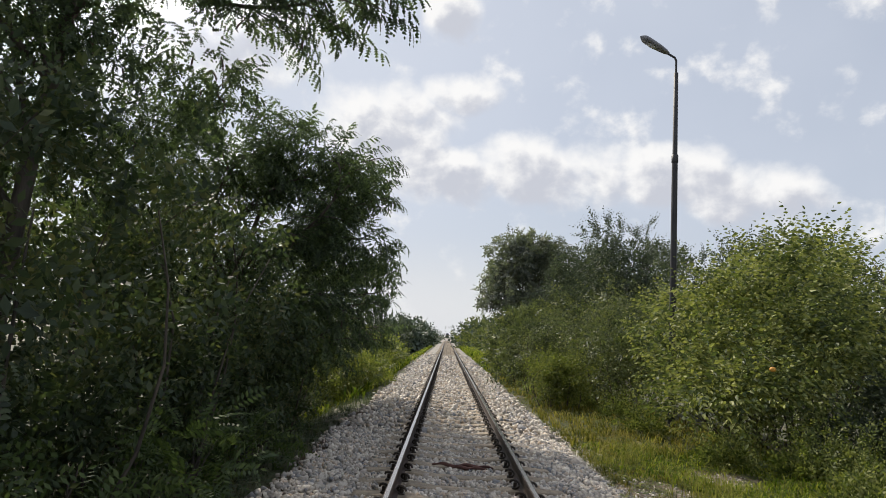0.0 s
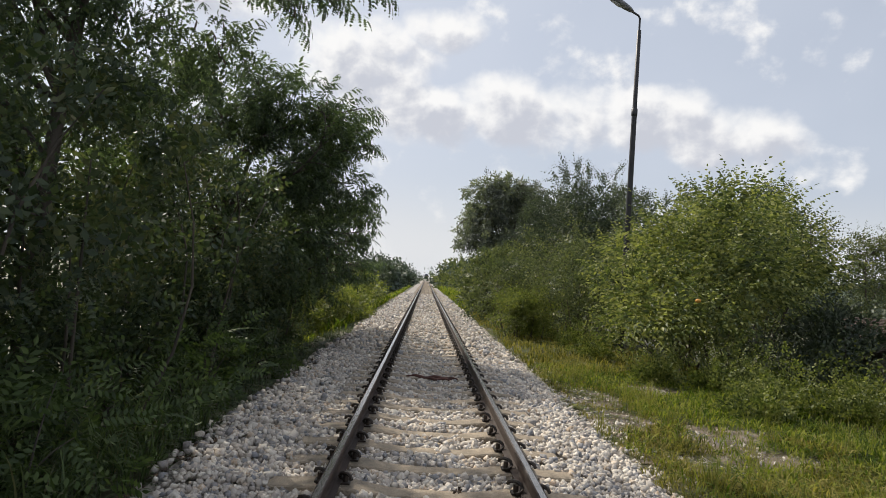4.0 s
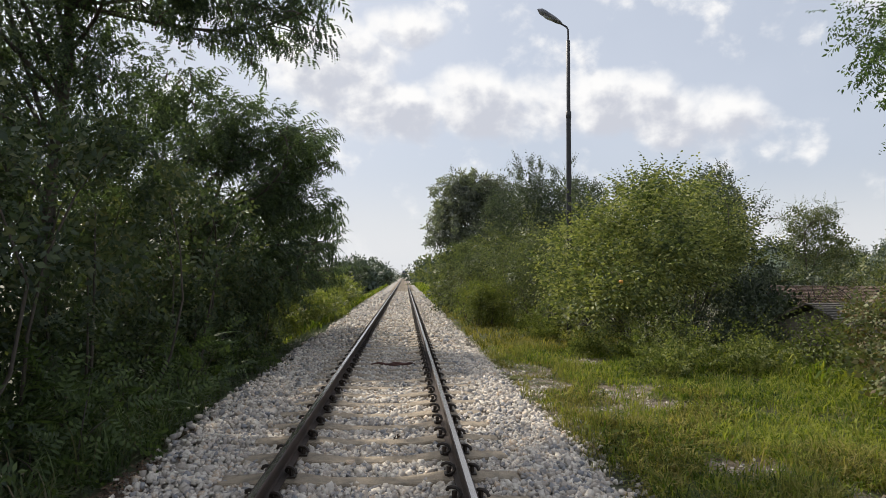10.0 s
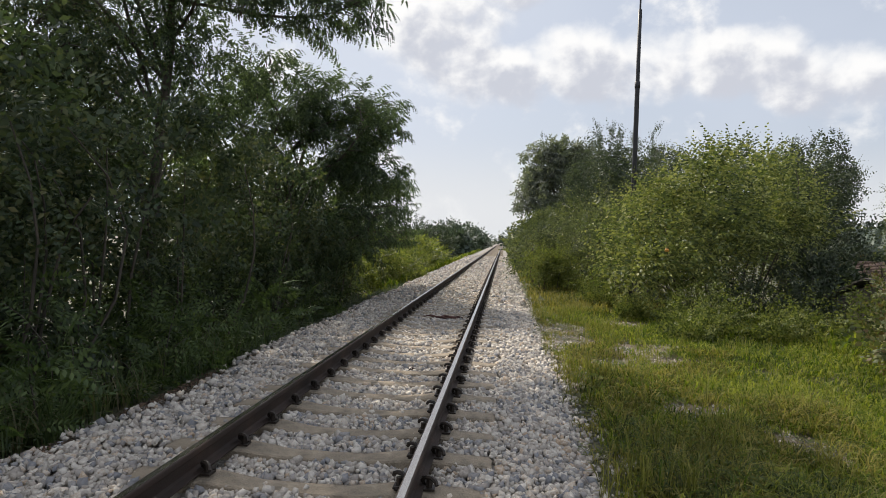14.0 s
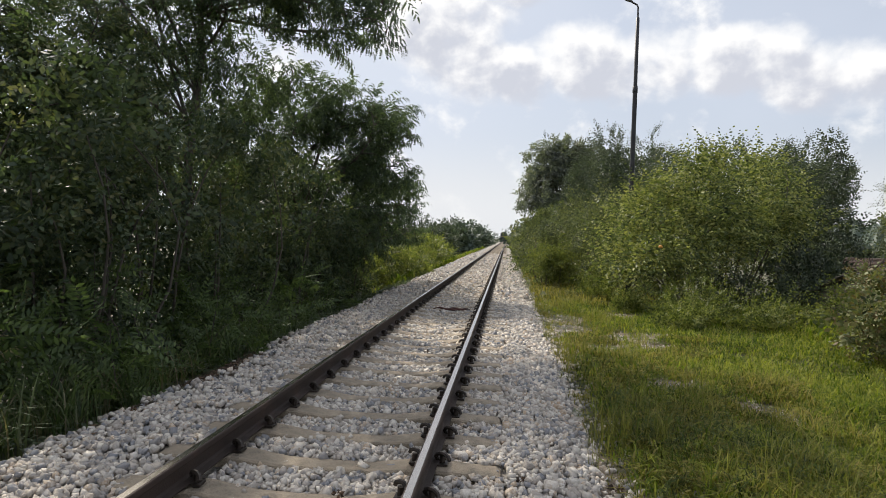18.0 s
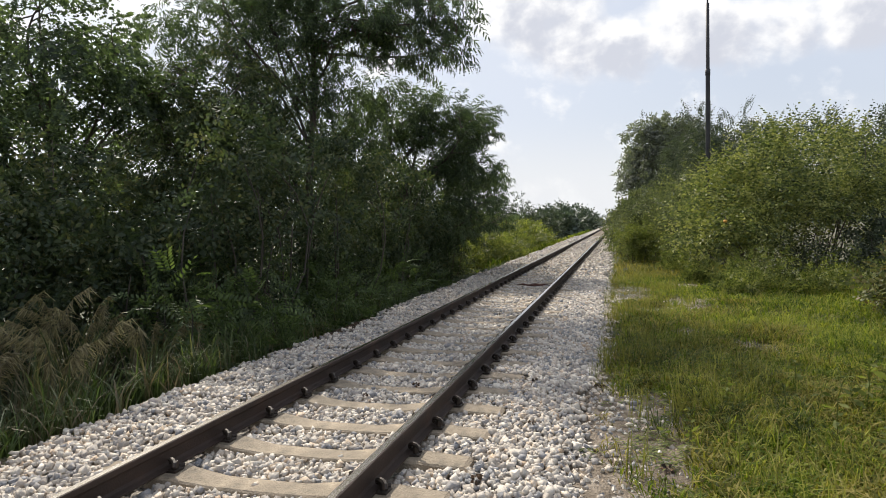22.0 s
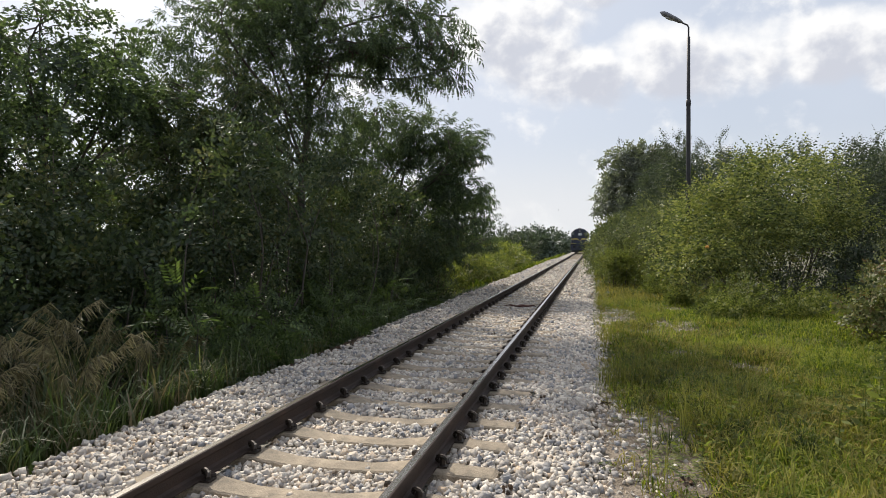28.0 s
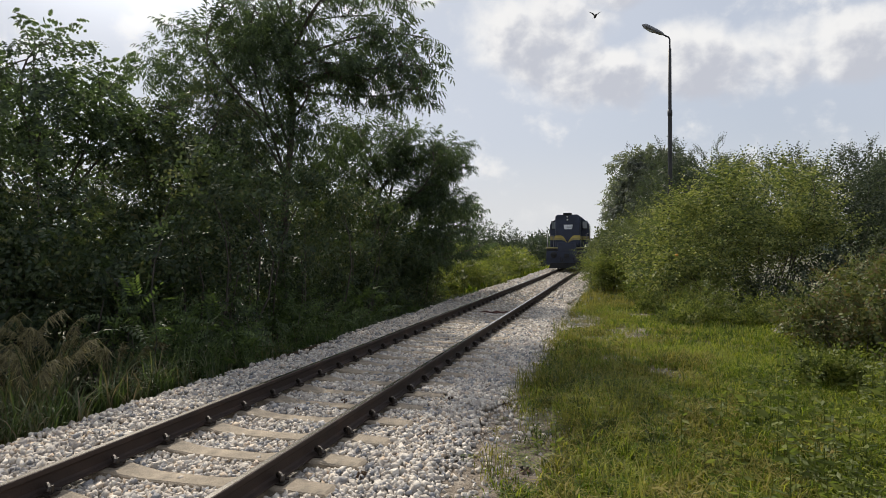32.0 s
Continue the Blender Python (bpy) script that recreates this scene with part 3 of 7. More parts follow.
def spread_tree(name, label, base, stem, limbs, templates, leaf, seed, radius=0.14, reach=1.2, step=0.17, subs=3.2, extra=(), pods=0):
    """A tree that grows in open layers: a trunk along the stem's points, limbs from (how far up the trunk) to (their ends),
    side branches along each limb and leafy twigs along the side branches."""
    rng = np.random.default_rng(seed)
    ob = thing(name, label, "tree", at=base)
    base = np.asarray(base, float)
    stem = np.asarray(stem, float) - base
    t = np.linspace(0, 1, 15)
    way = np.concatenate([[0], np.cumsum(np.linalg.norm(np.diff(stem, axis=0), axis=1))])
    tp = np.stack([np.interp(t * way[-1], way, stem[:, j]) for j in range(3)], 1)
    tp[1:-1] = (tp[:-2] + 2 * tp[1:-1] + tp[2:]) / 4
    v, f = tube_arrays(tp, radius * (1 - 0.8 * t), 8)
    child("trunk", mesh_from("trunk", v, f, BARK, smooth=True), ob)
    spots, ways = [], []
    for s, *end in limbs:
        start = tp[min(14, int(round(s * 14)))]
        lp = limb_path(start, np.asarray(end) - base, rng, 0.16, 10)
        length = np.linalg.norm(lp[-1] - lp[0])
        r0 = radius * (0.36 - 0.14 * s)
        pieces = [tube_arrays(lp, np.linspace(r0, 0.012, 10), 6)]
        n = max(4, int(length * subs))
        for i in range(n):
            q = 0.3 + 0.7 * (i + rng.random()) / n
            k = q * 9
            o = np.array([np.interp(k, range(10), lp[:, j]) for j in range(3)])
            d = lp[min(9, int(k) + 1)] - lp[max(0, int(k) - 1)]; d /= np.linalg.norm(d)
            a = radians(rng.uniform(25, 85)) * (1 if i % 2 else -1)
            d = np.array((d[0] * math.cos(a) - d[1] * math.sin(a), d[0] * math.sin(a) + d[1] * math.cos(a), 0.45 * d[2] + rng.normal(0.08, 0.25)))
            d /= np.linalg.norm(d)
            L = reach * rng.uniform(0.45, 1.0) * (1.15 - 0.55 * q)
            u = np.linspace(0, 1, 5)[:, None]
            sp = o + d * L * u + np.array((0, 0, -0.22 * L)) * u * u + rng.normal(0, 0.03, (5, 3)) * u
            pieces.append(tube_arrays(sp, np.linspace(0.014, 0.004, 5), 4))
            for j in range(max(2, int(L / step))):
                w = 0.2 + 0.8 * (j + rng.random()) / max(2, int(L / step))
                spots.append(np.array([np.interp(w * 4, range(5), sp[:, c]) for c in range(3)]) + rng.normal(0, 0.04, 3))
                ways.append(d * (0.5 + 0.6 * w) + np.array((-d[1], d[0], 0)) * (0.9 if j % 2 else -0.9) * (1.1 - w) + rng.normal(0, 0.25, 3) + (0, 0, -0.12))
        v, f = merge(pieces)
        child("limb", mesh_from("limb", v, f, BARK, smooth=True), ob)
    for c in extra:
        # loose growth round the trunk and between the limbs
        p, u = crown_points(clusters([c[:6]], 14, 0.35, 0.7, rng), c[6], rng, 0.1, -0.5, 0.8, seed)
        spots += list(p - base); ways += list(u + rng.normal(0, 0.4, u.shape) + (0, 0, -0.2))
    spots, ways, n = np.array(spots), np.array(ways), len(templates)
    v, f = merge([scatter(one, spots[i::n], ways[i::n], rng, 0.75, 1.2, flat=0.75) for i, one in enumerate(templates)])
    child("crown", mesh_from("crown", v, f, leaf), ob)
    hung = spots[(spots + base)[:, 0] > -4.6]
    for i in range(pods):
        p = hung[rng.integers(len(hung))]
        child("seed_pod", POD_MESHES[i % 4], ob).matrix_basis = pose(*p, rng.uniform(-15, 15), rng.uniform(-15, 15), rng.uniform(0, 360))
    return ob


def bush(name, label, category, base, lobes, template, count, leaf, seed, stems=7, droop=-0.1, gap=-0.45, scale=0.7, group="", stem_r=0.025, clump=None, fill=0, shoots=None, level=0.35):
    """A bush: stems from the ground into a crown of leaves."""
    rng = np.random.default_rng(seed)
    ob = thing(name, label, category, group, at=base)
    base = np.asarray(base, float)
    pieces = []
    lo = np.asarray(lobes, float)
    for _ in range(stems):
        c = lo[rng.integers(len(lo))]
        u = rng.normal(size=3); u /= np.linalg.norm(u)
        e = c[:3] + u * c[3:6] * 0.8 - base
        s = np.array((e[0] * 0.45 + rng.normal(0, 0.1), e[1] * 0.45 + rng.normal(0, 0.1), -0.1))
        v, f = tube_arrays(limb_path(s, e, rng, 0.1, 6), np.linspace(stem_r, stem_r * 0.3, 6), 5)
        child("stem", mesh_from("stem", v, f, BARK, smooth=True), ob)
    crown_parts(ob, base, lobes, template, count, leaf, rng, seed, clump, fill, shoots, droop, 0.6, gap, scale, "foliage", level)
    return ob


# ---- ground ----


def smooth(x, a, b):
    t = np.clip((x - a) / (b - a), 0, 1)
    return t * t * (3 - 2 * t)


def ground_z(x, y):
    x, y = np.asarray(x, float), np.asarray(y, float)
    right = -0.27 - 1.9 * smooth(x, 7.2, 11.5) - 0.25 * smooth(y, 12, 40) * smooth(x, 2.5, 6)
    left = -0.34 - 0.95 * smooth(-x, 2.3, 4.6) - 0.2 * smooth(-x, 6, 14)
    z = np.where(x > 0, right, left)
    z = np.where((x > -2.3) & (x < 1.9), -0.36, z)
    bumps = 0.035 * np.sin(1.7 * x + 0.6 * y) * np.sin(1.1 * y - 0.7 * x + 1) + 0.02 * np.sin(4.1 * x) * np.sin(3.3 * y + 2)
    return z + bumps * smooth(np.abs(x), 2.2, 3.2)


def axis(lo, mid0, mid1, hi, step, grow=1.35):
    a = list(np.arange(mid0, mid1 + 1e-6, step))
    s = step
    while a[-1] < hi:
        s *= grow; a.append(a[-1] + s)
    s = step
    while a[0] > lo:
        s *= grow; a.insert(0, a[0] - s)
    return np.array(a)


def grid_mesh(name, xs, ys, zf, material):
    X, Y = np.meshgrid(xs, ys)
    v = np.stack([X.ravel(), Y.ravel(), zf(X, Y).ravel()], 1)
    i = np.arange(len(ys) - 1)[:, None] * len(xs) + np.arange(len(xs) - 1)[None]
    f = np.stack([i, i + 1, i + 1 + len(xs), i + len(xs)], -1).reshape(-1, 4)
    return mesh_from(name, v, f, material, smooth=True)


ground = tagged(new("ground", grid_mesh("ground", axis(-2500, -14, 24, 2500, 0.4), axis(-900, -14, 40, 3500, 0.4), ground_z, SOIL)),
                "uneven soil with short dry and green grass", "ground", kind="structure")

# ---- railway track ----
GAUGE_X, PITCH, FIRST = 0.75, 0.615, -9.42   # rail centres, sleeper spacing, first sleeper


def bed_z(x, y):
    x = np.asarray(x, float)
    z = -0.25 + 0.0 * x
    z = z - 0.30 * smooth(-x, 2.02, 2.75) - 0.14 * smooth(x, 1.75, 2.25)
    return z + 0.012 * np.sin(5 * x + 2.0 * y) * np.sin(3.1 * y)


ballast = tagged(new("ballast_bed", grid_mesh("ballast_bed", np.linspace(-2.12, 2.25, 37), axis(-40, -12, 60, 900, 0.25), bed_z, BED)),
                 "bed of pale crushed limestone under the track", "ballast", kind="structure")


def stone_shapes(count, seed):
    """Small stones, six faces each, about one unit across."""
    rng = np.random.default_rng(seed)
    c = np.array([(x, y, z) for x in (-1, 1) for y in (-1, 1) for z in (-1, 1)], float)
    f = np.array([(0, 1, 3, 2), (4, 6, 7, 5), (0, 4, 5, 1), (2, 3, 7, 6), (0, 2, 6, 4), (1, 5, 7, 3)])
    out = []
    for _ in range(count):
        v = c * rng.uniform(0.38, 0.52, (8, 3))
        v[rng.permutation(8)[:3]] *= rng.uniform(0.65, 0.85, (3, 1))      # broken corners
        v = v * rng.permutation([rng.uniform(0.7, 0.85), rng.uniform(0.9, 1.05), rng.uniform(1.05, 1.3)])
        out.append((v, f))
    return out


def chip_shapes(count, seed):
    """Broken stones of twelve faces: two uneven six-sided cones set base to base."""
    rng = np.random.default_rng(seed)
    out = []
    for _ in range(count):
        a = np.linspace(0, 2 * np.pi, 6, endpoint=False) + rng.uniform(-0.25, 0.25, 6)
        ring = np.stack([np.cos(a), np.sin(a), rng.uniform(-0.3, 0.3, 6)], 1) * rng.uniform(0.45, 0.62, (6, 1))
        tips = np.array([(rng.uniform(-0.2, 0.2), rng.uniform(-0.2, 0.2), 0.42), (rng.uniform(-0.2, 0.2), rng.uniform(-0.2, 0.2), -0.42)])
        f = [(i, (i + 1) % 6, 6) for i in range(6)] + [((i + 1) % 6, i, 7) for i in range(6)]
        out.append((np.concatenate([ring, tips]) * rng.uniform(0.85, 1.2, 3), np.array(f)))
    return out


STONES = stone_shapes(24, 3)
CHIPS = chip_shapes(12, 6)


def random_turns(n, rng):
    q = rng.normal(size=(n, 4)); q /= np.linalg.norm(q, axis=1)[:, None]
    w, x, y, z = q.T
    return np.stack([np.stack([1 - 2 * (y * y + z * z), 2 * (x * y - z * w), 2 * (x * z + y * w)], -1),
                     np.stack([2 * (x * y + z * w), 1 - 2 * (x * x + z * z), 2 * (y * z - x * w)], -1),
                     np.stack([2 * (x * z - y * w), 2 * (y * z + x * w), 1 - 2 * (x * x + y * y)], -1)], 1)


def stone_spots(y0, y1, spacing, size, rng):
    nx, ny = int(5.0 / spacing), int((y1 - y0) / spacing)
    gx, gy = np.meshgrid(np.arange(nx) * spacing - 2.75, np.arange(ny) * spacing + y0)
    x, y = gx.ravel() + rng.uniform(-0.5, 0.5, nx * ny) * spacing, gy.ravel() + rng.uniform(-0.5, 0.5, nx * ny) * spacing
    edge = -2.08 + 0.1 * np.sin(0.9 * y) + 0.2 * np.exp(-((y - 2.6) / 1.7) ** 2) + rng.normal(0, 0.12, len(x))
    edge_r = 1.9 + 0.15 * np.sin(1.3 * y + 1) + 0.1 * np.sin(4.1 * y) * np.sin(1.7 * y) + np.abs(rng.normal(0, 0.17, len(x)))
    off = np.abs((y - FIRST + PITCH / 2) % PITCH - PITCH / 2)
    lap = 0.112 - 0.022 * np.sin(7.3 * x + 2.9 * y) * np.sin(3.1 * y)
    end = np.where(x < 0, 1.2, 1.26) + 0.05 * np.sin(5.7 * y)
    on_sleeper = (off < lap) & (np.abs(x) < end) & (rng.random(len(x)) > 0.04)
    on_rail = np.abs(np.abs(x) - GAUGE_X) < 0.06
    keep = (x > edge) & (x < edge_r) & ~on_sleeper & ~on_rail
    x, y = x[keep], y[keep]
    s = size * rng.lognormal(0, 0.26, len(x))
    crib = np.where(np.abs(x) < 1.3, -0.012 + 0.026 * smooth(np.abs(x), 0.35, 0.75) - 0.03 * np.exp(-((np.abs(x) - GAUGE_X) / 0.14) ** 2), 0.02)
    crib = crib + 0.02 * smooth(-x, 1.1, 1.25) * (off[keep] < 0.13)
    z = bed_z(x, y) + 0.02 + crib + rng.uniform(-0.012, 0.02, len(x)) * size / 0.05
    return np.stack([x, y, z], 1), s


def stone_field(name, y0, y1, spacing, size, seed, parent, shapes, loose=None):
    """Stones joined into one piece; those in the loose stretch (x0, x1, y0, y1), at most 300, are objects of their own."""
    rng = np.random.default_rng(seed)
    p, s = stone_spots(y0, y1, spacing, size, rng)
    kind = rng.integers(len(shapes), size=len(p))
    if loose is not None:
        inside = (p[:, 0] > loose[0]) & (p[:, 0] < loose[1]) & (p[:, 1] > loose[2]) & (p[:, 1] < loose[3])
        pick = np.flatnonzero(inside)[:300]
        meshes = [mesh_from("stone", tv, tf, STONE, smooth=True) for tv, tf in shapes]
        for i in pick:
            turn = Matrix(random_turns(1, rng)[0].tolist()).to_4x4()
            ob = child("stone", meshes[kind[i]], parent)
            ob.matrix_basis = Matrix.Translation(p[i].tolist()) @ turn @ Matrix.Scale(float(s[i]), 4)
        rest = np.ones(len(p), bool); rest[pick] = False
        p, s, kind = p[rest], s[rest], kind[rest]
    pieces = []
    for k, (tv, tf) in enumerate(shapes):
        m = kind == k
        R = random_turns(m.sum(), rng)
        v = p[m][:, None] + np.einsum("nij,kj->nki", R, tv) * s[m][:, None, None]
        f = tf[None] + (np.arange(m.sum()) * len(tv))[:, None, None]
        pieces.append((v.reshape(-1, 3), f.reshape(-1, tf.shape[1])))
    v, f = merge(pieces)
    return child(name, mesh_from(name, v, f, STONE, smooth=True), parent, "broken pale limestone pieces", kind="stuff")


stone_field("stones", -5.4, 4.0, 0.038, 0.041, 5, ballast, STONES, loose=(0.9, 1.95, -4.4, -2.6))
stone_field("stones", -14.0, -5.4, 0.11, 0.1, 9, ballast, STONES)
stone_field("stones", 4.0, 12.0, 0.047, 0.047, 7, ballast, STONES)
stone_field("stones", 12.0, 30.0, 0.105, 0.09, 6, ballast, CHIPS)
stone_field("stones", 30.0, 60.0, 0.17, 0.13, 8, ballast, CHIPS)

track = thing("railway_track", "single railway track on concrete sleepers", "railway track", kind="structure")


def rail_mesh():
    half = [(0.0, 0.0), (0.022, 0.0), (0.031, -0.004), (0.034, -0.012), (0.034, -0.04), (0.013, -0.053), (0.009, -0.066), (0.009, -0.135), (0.022, -0.154), (0.066, -0.16), (0.066, -0.17)]
    prof = [(-x, z) for x, z in half[:0:-1]] + half
    ys = np.concatenate([np.arange(-30, 40, 2.0), np.arange(40, 900, 20.0)])
    v = np.array([(x, y, z) for y in ys for x, z in prof])
    k = len(prof)
    f, idx = [], []
    for i in range(len(ys) - 1):
        for j in range(k):
            a, b = i * k + j, i * k + (j + 1) % k
            f.append((a, b, b + k, a + k))
            top = min(prof[j][1], prof[(j + 1) % k][1]) > -0.001
            idx.append(1 if top else 0)
    return mesh_from("rail", v, f, [RUST, RAILTOP], idx)


RAIL = rail_mesh()
for sx in (-1, 1):
    child("rail", RAIL, track, "rusty steel rail with a polished head").location = (sx * GAUGE_X, 0, 0)


def sleeper_mesh():
    xs = [-1.25, -1.22, -1.0, -0.92, -0.6, -0.5, -0.3, 0.0, 0.3, 0.5, 0.6, 0.92, 1.0, 1.22, 1.25]
    zs = [-0.19, -0.172, -0.165, -0.158, -0.16, -0.175, -0.198, -0.2, -0.198, -0.175, -0.16, -0.158, -0.165, -0.172, -0.19]
    ws = [0.105, 0.115, 0.12, 0.125, 0.125, 0.12, 0.105, 0.1, 0.105, 0.12, 0.125, 0.125, 0.12, 0.115, 0.105]
    v, f = [], []
    for x, z, w in zip(xs, zs, ws):
        v += [(x, -w - 0.04, -0.36), (x, -w, z - 0.012), (x, -w + 0.014, z), (x, w - 0.014, z), (x, w, z - 0.012), (x, w + 0.04, -0.36)]
    for i in range(len(xs) - 1):
        for j in range(5):
            a = i * 6 + j
            f.append((a, a + 1, a + 7, a + 6))
    n = (len(xs) - 1) * 6
    f += [(0, 5, 2, 1), (5, 4, 3, 2), (n, n + 1, n + 2, n + 5), (n + 2, n + 3, n + 4, n + 5)]
    v = [(x, y, z - 0.02) for x, y, z in v]
    me = mesh_from("sleeper", v, f, CONCRETE)
    return me, np.array(v), np.array(f)


SLEEPER, SV, SF = sleeper_mesh()
for i in range(150):
    s = child("sleeper", SLEEPER, track)
    s.matrix_basis = pose(random.uniform(-0.015, 0.015), FIRST + i * PITCH, random.uniform(-0.006, 0.004), 0, 0, random.uniform(-0.5, 0.5))
v = SV[None] + np.array([(0, FIRST + i * PITCH, 0) for i in range(150, 420)])[:, None]
f = SF[None] + (np.arange(270) * len(SV))[:, None, None]
child("far_sleepers", mesh_from("far_sleepers", v.reshape(-1, 3), f.reshape(-1, 4), CONCRETE), track, kind="stuff")


def clip_arrays():
    """A rail fastening: base plate shoulder, a sprung loop and a bolt, on the rail's +x side; origin at the rail's foot."""
    t = np.linspace(0, 1.6 * np.pi, 9)
    loop = np.stack([0.1 + 0.05 * np.cos(t), -0.075 + 0.15 * t / t[-1], 0.024 + 0.036 * np.sin(t) + 0.014], 1)
    a = tube_arrays(loop, 0.015, 6)
    bolt = tube_arrays([(0.098, 0, -0.02), (0.098, 0, 0.056), (0.098, 0, 0.058)], [0.022, 0.022, 0.002], 6)
    bm = [(np.array([(x, y, z) for x in (0.055, 0.135) for y in (-0.045, 0.045) for z in (-0.012, 0.001)]),
           np.array([(0, 1, 3, 2), (4, 6, 7, 5), (0, 4, 5, 1), (2, 3, 7, 6), (0, 2, 6, 4), (1, 5, 7, 3)]))]
    return merge([a, bolt] + bm)


CV, CF = clip_arrays()
CLIP_ME = mesh_from("rail_clip", CV, CF, CLIP)
rest = []
for i in range(135):
    y = FIRST + i * PITCH
    for sx in (-1, 1):
        for side in (0, 180):
            if 5 <= i < 80:
                c = child("rail_clip", CLIP_ME, track)
                c.matrix_basis = pose(sx * GAUGE_X, y + random.uniform(-0.01, 0.01), -0.165, 0, 0, side + random.uniform(-4, 4))
            else:
                w = CV * ((1, 1, 1) if side == 0 else (-1, -1, 1)) + (sx * GAUGE_X, y, -0.165)
                rest.append((w, CF))
v, f = merge(rest)
child("far_rail_clips", mesh_from("far_rail_clips", v, f, CLIP), track, kind="stuff")

# ---- lamp post ----


def lamp_post():
    ob = thing("street_lamp", "dark tapered steel lamp post with a single grey lamp head", "street lamp", at=(5.11, 15.25, -0.95))
    v, f = tube_arrays([(0, 0, -0.1), (0, 0, 3.0), (0, 0, 7.2)], [0.085, 0.08, 0.07], 12)
    child("lower_mast", mesh_from("lower_mast", v, f, POST, smooth=True), ob)
    v, f = tube_arrays([(0, 0, 7.1), (0, 0, 7.12), (0, 0, 7.3), (0, 0, 7.32)], [0.07, 0.082, 0.082, 0.06], 12)
    child("collar", mesh_from("collar", v, f, POST, smooth=True), ob)
    v, f = tube_arrays([(0, 0, 7.3), (0, 0, 9.45), (0, 0, 9.47)], [0.06, 0.055, 0.03], 12)
    child("upper_mast", mesh_from("upper_mast", v, f, POST, smooth=True), ob)
    v, f = tube_arrays([(0, 0, 9.4), (0, 0, 9.78), (-0.04, 0, 9.86), (-0.25, 0.01, 9.98)], 0.028, 8)
    child("arm", mesh_from("arm", v, f, POST, smooth=True), ob)
    t = np.linspace(0, 1, 9)
    px = -0.18 - 0.74 * t
    pz = 9.95 + 0.43 * t
    rad = np.interp(t, [0, 0.1, 0.35, 0.8, 0.95, 1], [0.03, 0.07, 0.1, 0.115, 0.085, 0.02])
    v, f = tube_arrays(np.stack([px, 0 * px, pz], 1), rad, 10)
    c = np.repeat(np.stack([px, 0 * px, pz], 1), 10, 0)
    v = c + (v - c) * (0.8, 1.3, 0.75)
    child("lamp_head", mesh_from("lamp_head", v, f, LAMP, smooth=True), ob, "grey cobra-head lamp housing")
    px, pz = px[3:8] + 0.02, pz[3:8] - 0.05
    v, f = tube_arrays(np.stack([px, 0 * px, pz], 1), [0.02, 0.07, 0.085, 0.07, 0.02], 10)
    child("lens", mesh_from("lens", v, f, LENS, smooth=True), ob, "pale clear lamp glass")


lamp_post()

# ---- trees and bushes ----
BIG_FROND = frond(7, 0.42, 0.09, 0.032, 0.4)
MIDDLE = spray(5, 0.36, 0.17, 0.1)
BROAD = spray(5, 0.3, 0.13, 0.075)
SMALL = spray(5, 0.22, 0.08, 0.045)
COARSE = spray(4, 0.5, 0.26, 0.16)
FILLER = spray(5, 0.3, 0.12, 0.06)
CORE = spray(5, 0.42, 0.18, 0.1)
VCOARSE = spray(4, 1.3, 0.8, 0.5)
FEATHERY = [branchlet(8, 0.36, pair_frond(4, 0.14, 0.034, 0.032), np.random.default_rng(10 + i), 0.8) for i in range(5)]
FEATHERY_WIDE = [branchlet(6, 0.46, pair_frond(3, 0.2, 0.055, 0.06), np.random.default_rng(20 + i), 0.7) for i in range(4)]
MULBERRY_SHOOTS = [leafy_shoot(13, 0.8, 0.125, 0.066, np.random.default_rng(130 + i)) for i in range(5)]
MID_SHOOTS = [leafy_shoot(7, 0.6, 0.125, 0.07, np.random.default_rng(140 + i)) for i in range(4)]
FINE_SHOOTS = [leafy_shoot(9, 0.5, 0.085, 0.05, np.random.default_rng(35 + i)) for i in range(4)]

# seed pods of the locusts
POD = surf("seed_pod", [(0.2, (0.035, 0.022, 0.014)), (0.9, (0.1, 0.055, 0.03))], scale=20, rough=0.5)
POD_MESHES = []
for k in range(4):
    t = np.linspace(0, 1, 6)[:, None]
    v, f = tube_arrays(np.array((1, 0, 0)) * (0.05 + 0.02 * k) * np.sin(2.6 * t) - np.array((0, 0, 1)) * (0.13 + 0.03 * k) * t, [0.004, 0.012, 0.014, 0.014, 0.012, 0.003], 5)
    POD_MESHES.append(mesh_from("seed_pod", v, f, POD, smooth=True))

